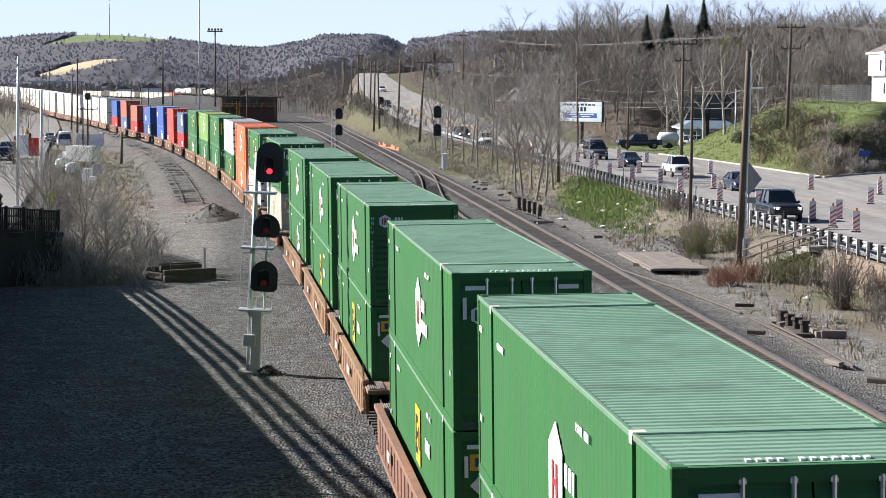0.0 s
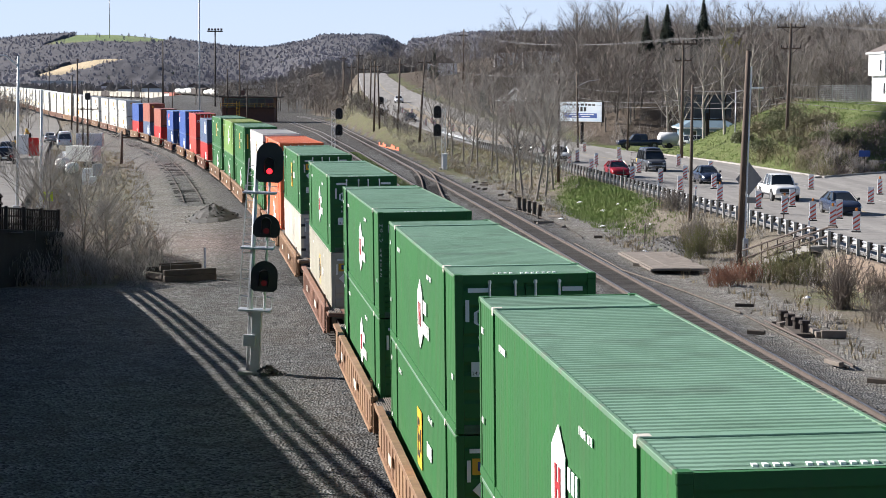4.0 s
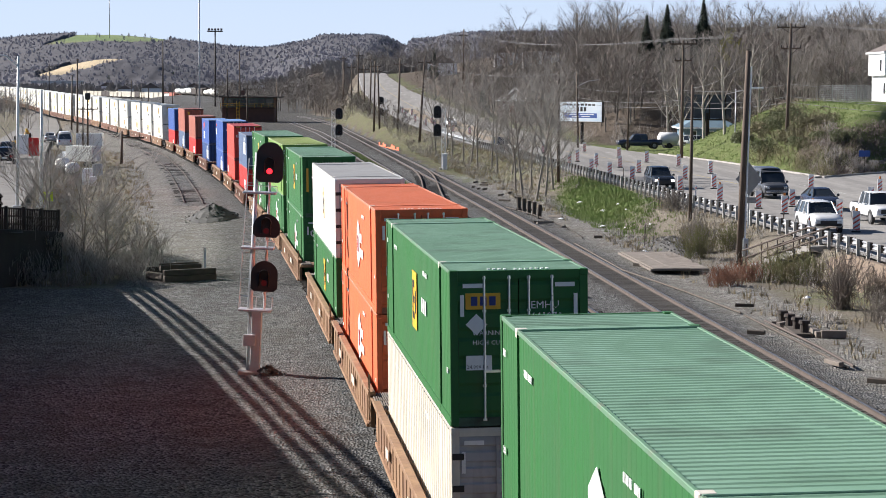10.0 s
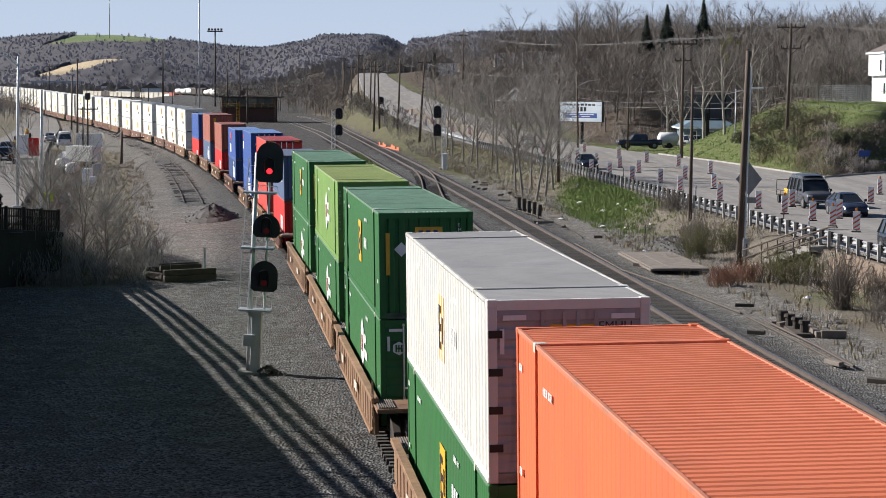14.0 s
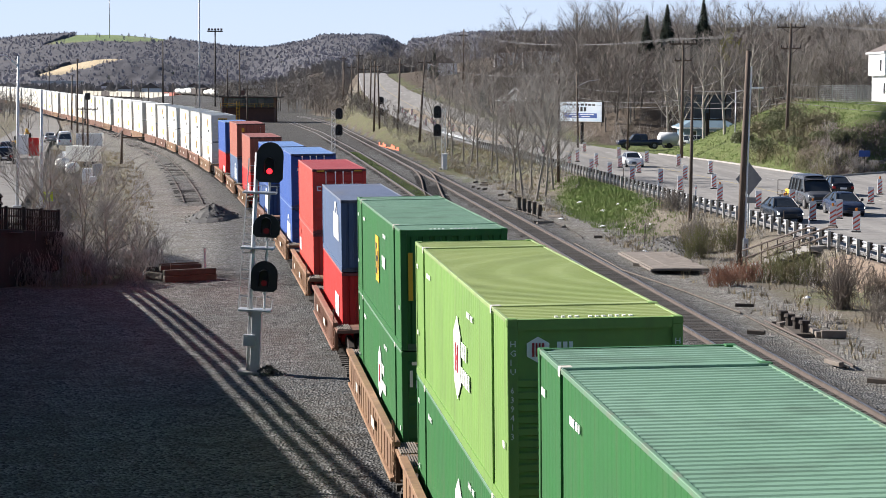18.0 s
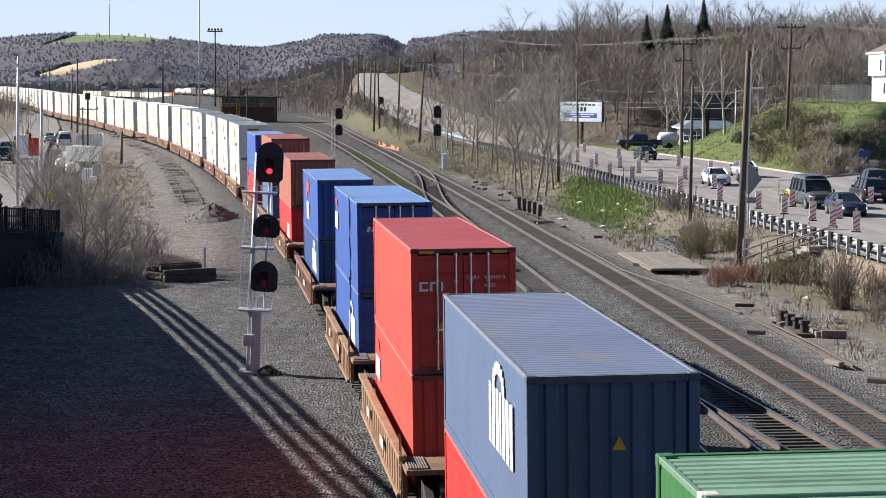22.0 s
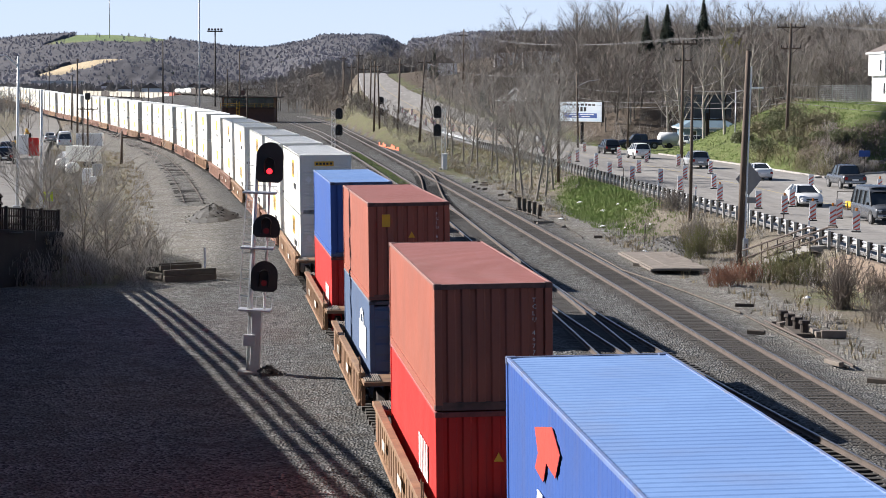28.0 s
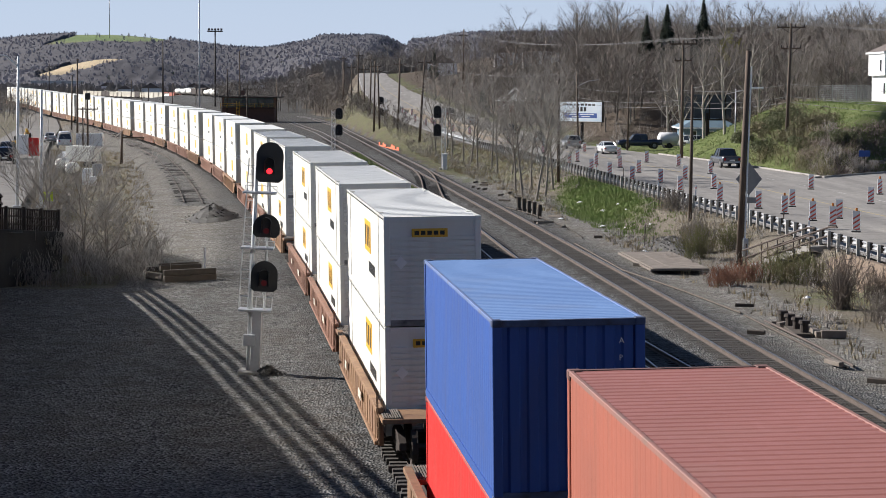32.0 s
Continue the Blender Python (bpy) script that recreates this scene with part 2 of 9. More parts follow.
def empty(name, m, label, category, group="", kind=""):
    ob = new(name)
    ob.empty_display_size = 0.2
    ob.matrix_basis = m
    return tagged(ob, label, category, group, kind)


LETTERS = {}


def lettering(text, size, material):
    """A flat mesh of letters in the built-in font, in the xy plane, from its lower left."""
    key = (text, size, material.name)
    if key not in LETTERS:
        cu = bpy.data.curves.new("letters", "FONT")
        cu.body, cu.size, cu.resolution_u = text, size, 1
        ob = new("letters", cu)
        dg = bpy.context.evaluated_depsgraph_get()
        me = bpy.data.meshes.new_from_object(ob.evaluated_get(dg))
        bpy.data.objects.remove(ob)
        me.materials.clear()
        me.materials.append(material)
        LETTERS[key] = me
    return LETTERS[key]


ON_NEAR_END = Matrix(((1, 0, 0, 0), (0, 0, -1, 0), (0, 1, 0, 0), (0, 0, 0, 1)))   # letters read from -y
ON_LEFT = Matrix(((0, 0, -1, 0), (-1, 0, 0, 0), (0, 1, 0, 0), (0, 0, 0, 1)))      # letters read from -x


# ---------------------------------------------------------------- the plan in numbers
KNOTS = [0, 30, 60, 100, 150, 200, 250, 300, 350, 400, 450, 500, 560, 640]
BENDS = [0.38, 0.42, 0.26, 0.56, 0.14, 0.61, 0.2, 0.74, 0.27, -0.18, 0.84, -0.11, -0.38, -0.3]
LINE_S = np.arange(-60, 1300, 2.0)
_k = np.where(LINE_S < 0, 0, np.where(LINE_S > 640, 0.25, np.interp(LINE_S, KNOTS, BENDS))) / 1000
_h = radians(5.0336) + np.cumsum(_k) * 2.0 - _k
_h -= np.interp(0, LINE_S, _h) - radians(5.0336)
LINE_X = np.concatenate([[0], np.cumsum(-np.sin(_h[:-1]) * 2)])
LINE_Y = np.concatenate([[0], np.cumsum(np.cos(_h[:-1]) * 2)])
LINE_X += 2.1767 - np.interp(0, LINE_S, LINE_X)
LINE_Y += 18.0 - np.interp(0, LINE_S, LINE_Y)
CANT = radians(0.9)


def line(s):
    """The left edge of the load on the near main track: x, y, heading, height of the rail, at s metres along it."""
    return (float(np.interp(s, LINE_S, LINE_X)), float(np.interp(s, LINE_S, LINE_Y)), float(np.interp(s, LINE_S, _h)),
            float(np.interp(s, [0, 60, 140, 240, 360, 480, 620, 900], [0.01, -0.24, -0.24, -0.18, -0.19, -0.01, 0.58, 0.9])))


def ease(a, b, t):
    t = min(1.0, max(0.0, (t - a) / (b - a)))
    return t * t * (3 - 2 * t)


def road_left(y):
    return float(np.interp(y, [-50, 60, 103, 132, 154, 181, 217, 261, 303, 340, 378, 461, 560, 700, 900], [29, 24, 21.4, 19.2, 17.2, 15.0, 11.8, 7.8, 2.8, -2.5, -7.5, -15, -21.5, -28, -36]))


def road_right(y):
    return float(np.interp(y, [-50, 100, 176, 200, 234, 263, 297, 327, 364, 454, 560, 700, 900], [52, 42, 36.5, 34.5, 30.5, 25.5, 19.5, 15, 10, 1, -9, -18, -27]))


def road_z(y):
    u = min(470.0, max(0.0, y - 280))
    return 1.0 + 0.028 * u * u / (u + 60)


def track_r(y):
    """Centre of the outermost track."""
    return float(np.interp(y, [-50, 0, 58, 64, 77, 107, 167, 213, 296, 480, 560, 620], [22, 17.6, 12.75, 12.3, 11.3, 8.95, 4.1, 0.15, -7.3, -24.1, -34, -45]))


STREET = ((-40, -12), (0, -17), (60, -22), (104, -24), (130, -29.5), (200, -41), (300, -59), (450, -84), (600, -112), (800, -150))


def street_x(y):
    return float(np.interp(y, [p[0] for p in STREET], [p[1] for p in STREET]))


def street_z(y):
    return float(np.interp(y, [0, 60, 105, 130, 200, 300, 450], [7.6, 5.0, 2.1, 1.65, 1.0, 0.2, -0.4]))


def side_mouth(x, y):
    """Metres by which a point lies beyond the kerb of the side street that joins the highway."""
    return y - 196.0 - 1.4 * max(0.0, x - 34.0)


def ground_z(x, y):
    base = -0.47 + 0.6 * ease(420, 650, y) + 2.4 * ease(750, 1250, y)
    rl, rr, zr = road_left(y), road_right(y), road_z(y)
    bank = 1.0 + 2.4 * ease(108, 122, y) + 2.6 * ease(135, 160, y)
    z = base + (zr - 0.16 - base) * ease(rl - bank, rl - 0.6, x)
    if x > rr:
        d = x - rr
        lot = ease(256, 268, y) * (1 - ease(308, 326, y)) * (1 - ease(41, 50, x))
        z = zr - 0.16 + 6.6 * min(1.0, max(0.0, d - 0.4) / 14.0) ** 0.85 * (1 - lot) * ease(150, 230, y + 0.6 * d) * (1 - ease(300, 380, y)) * ease(0.3, 15.0, side_mouth(x, y))
        z += 8.0 * ease(300, 520, y + 0.35 * d) * ease(0, 55, d)
    sx = street_x(y)
    if y > 106:
        z = base + (street_z(y) - 0.28 - base) * ease(sx + 7.5, sx + 4.0, x) if x < sx + 7.6 else z
    elif x < sx + 2.0:
        z = base
    far = ease(1400, 2600, y)
    if far:
        a = x / y
        hill = 46 + 18 * math.exp(-((a + 0.155) / 0.05) ** 2) - 1.5 * math.exp(-((a + 0.10) / 0.025) ** 2)
        hill += 5 * math.exp(-((a + 0.2) / 0.03) ** 2) + 14 * ease(0.02, 0.2, a)
        z += far * hill
    z += 17 * math.exp(-((x + 262) / 60) ** 2 - ((y - 1700) / 110) ** 2)
    mid = ease(560, 1100, y) * ease(-0.09, -0.05, x / max(y, 1)) * (1 - ease(rl - 40, rl, x))
    z += 14 * mid
    return z


# ---------------------------------------------------------------- ground
def ground_material():
    m = bpy.data.materials.new("ground_cover")
    m.use_nodes = True
    n, l = m.node_tree.nodes, m.node_tree.links
    bs = n["Principled BSDF"]
    tc = n.new("ShaderNodeTexCoord")
    at = n.new("ShaderNodeAttribute")
    at.attribute_name = "cover"
    sep = n.new("ShaderNodeSeparateColor")
    l.new(at.outputs["Color"], sep.inputs[0])

    def noisy(s, d=5.0, kind="ShaderNodeTexNoise"):
        t = n.new(kind)
        t.inputs["Scale"].default_value = s
        if kind == "ShaderNodeTexNoise":
            t.inputs["Detail"].default_value = d
        l.new(tc.outputs["Object"], t.inputs["Vector"])
        return t

    def mix(f, x, y):
        q = n.new("ShaderNodeMix")
        q.data_type = "RGBA"
        for i, v in ((0, f), (6, x), (7, y)):
            if isinstance(v, tuple):
                q.inputs[i].default_value = (*v, 1)
            elif isinstance(v, float):
                q.inputs[i].default_value = v
            else:
                l.new(v, q.inputs[i])
        return q.outputs[2]

    def ramp(f, lo, hi):
        r = n.new("ShaderNodeMapRange")
        r.inputs[1].default_value, r.inputs[2].default_value = lo, hi
        l.new(f, r.inputs[0])
        return r.outputs[0]

    def edged(w, noise_out, amount=0.5):
        a = n.new("ShaderNodeMath")
        a.operation = "MULTIPLY_ADD"
        l.new(noise_out, a.inputs[0])
        a.inputs[1].default_value = amount
        l.new(w, a.inputs[2])
        return ramp(a.outputs[0], 0.5 + amount * 0.25, 0.5 + amount * 0.75)

    big, mid, fine = noisy(0.12).outputs["Fac"], noisy(0.9).outputs["Fac"], noisy(7.0).outputs["Fac"]
    cells = noisy(11.0, kind="ShaderNodeTexVoronoi")
    cell_sep = n.new("ShaderNodeSeparateColor")
    l.new(cells.outputs["Color"], cell_sep.inputs[0])
    rock_at = n.new("ShaderNodeAttribute")
    rock_at.attribute_name = "trap_rock"
    pale = mix(ramp(cell_sep.outputs[0], 0.05, 0.95), (0.075, 0.071, 0.064), (0.36, 0.345, 0.315))
    pale = mix(ramp(mid, 0.4, 0.75), pale, (0.15, 0.135, 0.108))
    rock = mix(ramp(cell_sep.outputs[0], 0.05, 0.95), (0.025, 0.025, 0.024), (0.21, 0.208, 0.20))
    rock = mix(ramp(mid, 0.45, 0.8), rock, (0.075, 0.068, 0.058))
    stone = mix(rock_at.outputs["Fac"], pale, rock)
    stone = mix(ramp(rock_at.outputs["Fac"], 1.0, 2.0), stone, mix(ramp(fine, 0.3, 0.7), (0.07, 0.062, 0.053), (0.042, 0.037, 0.032)))
    soil = mix(ramp(mid, 0.35, 0.65), (0.19, 0.168, 0.13), (0.25, 0.22, 0.17))
    soil = mix(ramp(fine, 0.35, 0.7), soil, (0.14, 0.12, 0.095))
    turf = mix(ramp(mid, 0.3, 0.7), (0.115, 0.155, 0.045), (0.16, 0.175, 0.07))
    turf = mix(ramp(fine, 0.4, 0.8), turf, (0.095, 0.12, 0.04))
    litter = mix(ramp(big, 0.35, 0.65), (0.115, 0.092, 0.07), (0.15, 0.12, 0.09))
    litter = mix(ramp(fine, 0.35, 0.7), litter, (0.085, 0.068, 0.054))
    col = mix(edged(sep.outputs[0], mid), soil, stone)
    col = mix(edged(sep.outputs[2], mid), col, litter)
    col = mix(edged(sep.outputs[1], mid, 0.8), col, turf)
    col = mix(at.outputs["Alpha"], mix(ramp(noisy(0.01).outputs["Fac"], 0.35, 0.65), (0.15, 0.21, 0.085), (0.20, 0.235, 0.11)), col)
    cut_at = n.new("ShaderNodeAttribute")
    cut_at.attribute_name = "bare_cut"
    col = mix(cut_at.outputs["Fac"], col, (0.52, 0.42, 0.27))
    l.new(col, bs.inputs["Base Color"])
    bs.inputs["Roughness"].default_value = 0.95
    bs.inputs["Specular IOR Level"].default_value = 0.2
    bp = n.new("ShaderNodeBump")
    bp.inputs["Strength"].default_value, bp.inputs["Distance"].default_value = 1.0, 0.10
    l.new(cells.outputs["Distance"], bp.inputs["Height"])
    b2 = n.new("ShaderNodeBump")
    b2.inputs["Strength"].default_value, b2.inputs["Distance"].default_value = 0.3, 0.06
    l.new(mid, b2.inputs["Height"])
    l.new(bp.outputs[0], b2.inputs["Normal"])
    l.new(b2.outputs[0], bs.inputs["Normal"])
    return m


def bump2(x, y, cx, cy, rx, ry):
    return math.exp(-((x - cx) / rx) ** 2 - ((y - cy) / ry) ** 2)


def cover(x, y):
    """Weights of gravel, turf and leaf litter."""
    rl, rr, sx = road_left(y), road_right(y), street_x(y)
    tr = track_r(y)
    gravel = turf = litter = 0.0
    if y < 700 and tr - 60 < x < tr + 5.0 and x > line(y - 18)[0] - 9 - 0.02 * y:
        gravel = 1.0
    if x > tr and x < rl:
        gravel = 1 - ease(tr + 4.2, tr + 8.0, x) * 0.75
        turf = max(turf, 1.3 * bump2(x, y, 12.8, 174, 3.2, 21))
        turf = max(turf, 0.5 * bump2(x, y, 19, 100, 5, 8), 0.45 * bump2(x, y, 0, 262, 4, 14))
        turf = max(turf, 0.22 * ease(tr + 5, tr + 7, x))
    if x > rr:
        turf = 1.0 if y < 262 and x - rr < 9 + 0.25 * (y - 200) else 0.55
        litter = ease(8, 16, x - rr)
        if x / max(y, 1) > 0.165 and 1.8 < x - rr < 8.0 + 2 * math.sin(y * 0.21):
            turf, litter = 0.35, 1.0
        elif x - rr < 24 and y < 258:
            turf, litter = 1.0, 0.0
        if 262 < y < 300 and x < 36:
            turf, litter = 0.9, 0.0
        if y > 300:
            litter, turf = 1.0, 0.5 if x - rr < 4 else 0.15
    if 215 < y <= 560 and tr + 2.0 < x < rl:
        turf, litter = 0.45, ease(215, 250, y)
    if y > 560 and x < rl:
        litter = ease(560, 700, y) * ease(tr + 0.5, tr + 6, x) if y < 700 else 1.0
        turf = 0.25
    if 640 < y < 1460 and x < -0.055 * y - 8:
        gravel, turf, litter = 0.85, 0.1, 0.0
    if y > 1500:
        a = x / y
        litter = 1.0
        turf = 0.0
    if x < line(y - 18)[0] - 9 and y < 700:
        gravel, turf, litter = 0.35 * (1 - ease(110, 160, y)), 0.35, 0.15
    if y < 104:
        if x < line(y - 18)[0] + 4:
            gravel, turf, litter = 1.0, 0.0, 0.0
    return gravel, turf, litter


def mid_of(y):
    return float(np.interp(y, [-40, 40, 60, 100, 160, 200, 240, 300, 420, 560], [14.2, 8.9, 7.6, 4.9, 0.6, -3.0, -6.7, -12.4, -24.5, -42]))


def trap_rock(x, y):
    """Weight of dark trap-rock ballast round the main track, and of painted shade left of it."""
    lx = line(y - 18)[0]
    bed = ease(lx - 7.5 + 0.02 * y, lx - 5 + 0.02 * y, x) * (1 - ease(track_r(y) + 1.4, track_r(y) + 3.4, x))
    spur = float(np.interp(y, [172, 195, 233, 280, 315, 411, 503], [-20, -23.2, -29, -36.7, -43.7, -63.2, -84]))
    bed = max(bed, 0.9 * (1 - ease(0.9, 1.9, abs(x - spur))) if y > 172 else 0.0)
    if 240 < y < 700 and lx < x < track_r(y) + 2.5:
        bed = max(bed, 1.45 * ease(240, 330, y))
    # shade on the ground beside the ramp, painted as a share of dark rock
    if y < 118 and x < lx + 4:
        bed = max(bed, (1 - ease(104, 118, y)) * (0.5 + 0.5 * ease(lx - 8, lx - 5, x)))
    if y < 420:
        bed = max(bed, 2.0 * (1 - ease(1.0, 1.7, abs(x - track_r(y)))), 1.6 * (1 - ease(1.0, 1.7, abs(x - mid_of(y)))))
    if y > 480:
        bed = max(bed, (1.3 if x > lx - 4 and y < 900 else 0.95 if y > 640 else 0.3) * (1 - ease(1350, 1450, y)))
    return bed


def rise_of(x, y, z):
    """Degrees by which a point stands above the level of the bridge."""
    return math.degrees(math.atan2(z - 9.57, math.hypot(x, y)))


def meadow(x, y):
    """Weight of the pale green field on the far dome."""
    if y < 1700:
        return 0.0
    a, e = x / y, rise_of(x, y, ground_z(x, y))
    top = float(np.interp(a, [-0.186, -0.170, -0.160, -0.150], [0.93, 1.2, 1.24, 1.5]))
    low = float(np.interp(a, [-0.186, -0.160, -0.13, -0.122], [0.90, 1.0, 1.02, 1.2]))
    return ease(low - 0.02, low + 0.02, e) * (1 - ease(top - 0.02, top + 0.02, e)) * ease(-0.188, -0.182, a) * (1 - ease(-0.130, -0.122, a))


def gold_cut(x, y, z):
    """The bare golden cut slope below the dome."""
    a, e = x / y, rise_of(x, y, z)
    mid = float(np.interp(a, [-0.190, -0.172, -0.158, -0.144], [0.10, 0.32, 0.50, 0.62]))
    return -0.190 < a < -0.144 and abs(e - mid) < float(np.interp(a, [-0.19, -0.172, -0.144], [0.05, 0.13, 0.04]))


def build_ground():
    ys = list(np.arange(-80, 20, 10.0)) + list(np.arange(20, 260, 2.0)) + list(np.arange(260, 700, 6.0)) + list(700 * 1.035 ** np.arange(0, 56))
    us = np.concatenate([[-8, -4, -2.4, -1.7, -1.3], np.linspace(-1.1, 1.1, 190), [1.3, 1.7, 2.4, 4, 8]])
    verts, cov, dark, cut = [], [], [], []
    for y in ys:
        w = max(y, 20) * 0.225 + 22
        for u in us:
            x = u * w
            z = ground_z(x, y)
            if y < 420 and (abs(x - track_r(y)) < 1.8 or abs(x - mid_of(y)) < 1.8):
                z += (0.088 if abs(x - track_r(y)) < 1.8 else 0.068) + 0.012 * noise.noise((x * 1.1, y * 1.1, 3))
            elif y < 700:
                z += 0.10 * (noise.noise((x * 0.35, y * 0.35, 0)) + 0.5 * noise.noise((x * 1.1, y * 1.1, 3))) * (0.35 if track_r(y) - 14 < x < track_r(y) + 3 else 1.0)
            verts.append((x, y, z))
            cov.append((*cover(x, y), 1 - meadow(x, y)))
            dark.append(trap_rock(x, y) if y < 1460 else 0.0)
            cut.append(1.0 if 1400 < y < 1900 and gold_cut(x, y, z) else 0.0)
    nu = len(us)
    faces = [(r * nu + c, r * nu + c + 1, (r + 1) * nu + c + 1, (r + 1) * nu + c) for r in range(len(ys) - 1) for c in range(nu - 1)]
    me = bpy.data.meshes.new("ground")
    me.from_pydata(verts, [], faces)
    at = me.color_attributes.new("cover", "FLOAT_COLOR", "POINT")
    at.data.foreach_set("color", [c for q in cov for c in q])
    me.attributes.new("trap_rock", "FLOAT", "POINT").data.foreach_set("value", dark)
    me.attributes.new("bare_cut", "FLOAT", "POINT").data.foreach_set("value", cut)
    me.shade_smooth()
    me.materials.append(ground_material())
    tagged(new("ground", me), "gravel, dry soil and spring grass ground beside railway tracks", "ground", kind="structure")


build_ground()


def ribbon(ys, left, right, height, lift=0.0):
    """A sheet between two edges that are functions of y."""
    s = Shape()
    v = []
    for y in ys:
        a, b = left(y), right(y)
        for k in range(5):
            v.append((a + (b - a) * k / 4, y, height(y) + lift))
    f = [(r * 5 + c, r * 5 + c + 1, r * 5 + c + 6, r * 5 + c + 5) for r in range(len(ys) - 1) for c in range(4)]
    return s.add(v, f)


# ---------------------------------------------------------------- road and street
M["asphalt"] = mat("worn_grey_asphalt", (0.31, 0.295, 0.27), (0.215, 0.203, 0.188), 0.9, 0, 0.55, 6, 0.004, 40, 0, 0, (0.09, 0.085, 0.08), 0.6, 0.3, (1.6, 0.09, 1))
M["street"] = mat("pale_concrete_street", (0.225, 0.212, 0.195), (0.17, 0.16, 0.146), 0.9, 0, 0.2, 5, 0.004, 40, 0, 0, (0.16, 0.15, 0.13), 0.6, 0.3)
M["paint_yellow"] = mat("faded_yellow_line", (0.42, 0.33, 0.14), (0.33, 0.28, 0.17), 0.8)
M["paint_white"] = mat("faded_white_line", (0.52, 0.51, 0.48), (0.40, 0.39, 0.37), 0.8)
RY = list(np.arange(-90, 300, 6.0)) + list(np.arange(300, 900, 15.0))
road = part("road", ribbon(RY, road_left, road_right, road_z, 0.02), M["asphalt"])
tagged(road, "worn grey asphalt highway with lane closures for roadworks", "road", kind="structure")
mouth = Shape()
for i, x_ in enumerate(np.arange(33.4, 74, 1.5)):
    for k in range(6):
        y_ = 146 + (196 + 1.4 * max(0.0, x_ - 34.0) - 146) * k / 5
        mouth.v.append((x_, y_, road_z(y_) + 0.012))
    if i:
        mouth.f += [((i - 1) * 6 + k, i * 6 + k, i * 6 + k + 1, (i - 1) * 6 + k + 1) for k in range(5)]
tagged(part("side_street", mouth, M["asphalt"]), "worn asphalt mouth of a side street beside the highway", "road", kind="structure")
SY = list(np.arange(104, 800, 12.0))
street = part("street", ribbon(SY, lambda y: street_x(y) - 5.0, lambda y: street_x(y) + 3.6, street_z, 0.03), M["street"])
tagged(street, "pale sunlit concrete side street along the railway", "street", kind="structure")


def lane(y, f):
    return road_left(y) + (road_right(y) - road_left(y)) * f


def stripe(name, f, w, mat_, label, y0=60, y1=700, dash=0, gap=0):
    s = Shape()
    y = y0
    while y < y1:
        e = min(y1, y + (dash or 8))
        s.add([(lane(y, f) - w, y, road_z(y) + 0.026), (lane(y, f) + w, y, road_z(y) + 0.026),
               (lane(e, f) + w, e, road_z(e) + 0.026), (lane(e, f) - w, e, road_z(e) + 0.026)], [(0, 1, 2, 3)])
        y = e + gap
    tagged(part(name, s, mat_), label, "road marking", kind="structure")


stripe("edge_line", 0.03, 0.08, M["paint_white"], "faded white edge line on the asphalt")
stripe("centre_line", 0.50, 0.09, M["paint_yellow"], "faded double yellow centre line on the asphalt")
stripe("lane_line", 0.74, 0.07, M["paint_white"], "faded dashed white lane line", dash=3, gap=9)


M["dirt"] = mat("bare_tan_dirt", (0.30, 0.235, 0.16), (0.23, 0.18, 0.125), 0.95, 0, 0.4, 5, 0.01, 20)
stripe("dirt_strip", 0.36, 1.2, M["dirt"], "bare tan dirt strip of the road works", 296, 440)
stripe("dirt_strip", 0.58, 0.9, M["dirt"], "bare tan dirt strip of the road works", 290, 400)


# ---------------------------------------------------------------- tracks
def rail_profile(s, pts, w=0.037, h=0.17, head=False):
    """One rail along points of its head's middle."""
    prof = [(-0.07, -h), (0.07, -h), (0.012, -h + 0.03), (0.012, -0.045), (-0.012, -0.045), (-0.012, -h + 0.03)]
    if head:
        prof = [(-w, -0.04), (w, -0.04), (w, -0.008), (w - 0.008, 0), (-w + 0.008, 0), (-w, -0.008)]
    n = len(prof)
    k = len(s.v)
    for i, p in enumerate(pts):
        a, b = pts[max(i - 1, 0)], pts[min(i + 1, len(pts) - 1)]
        dx, dy = b[0] - a[0], b[1] - a[1]
        q = math.hypot(dx, dy)
        nx, ny = dy / q, -dx / q
        s.v += [(p[0] + u * nx, p[1] + u * ny, p[2] + w_) for u, w_ in prof]
    for i in range(len(pts) - 1):
        for j in range(n):
            a, b = k + i * n + j, k + i * n + (j + 1) % n
            s.f.append((a, b, b + n, a + n))


def main_centre(s):
    x, y, h, z = line(s)
    return (x + 1.285 * math.cos(h), y + 1.285 * math.sin(h), z)


def resample(fn, a, b, step):
    return [fn(t) for t in np.arange(a, b, step)]


TIE = Shape().box(-1.3, -0.115, -0.16, 1.3, 0.115, 0.0, 0.012).mesh("tie", M["tie"])


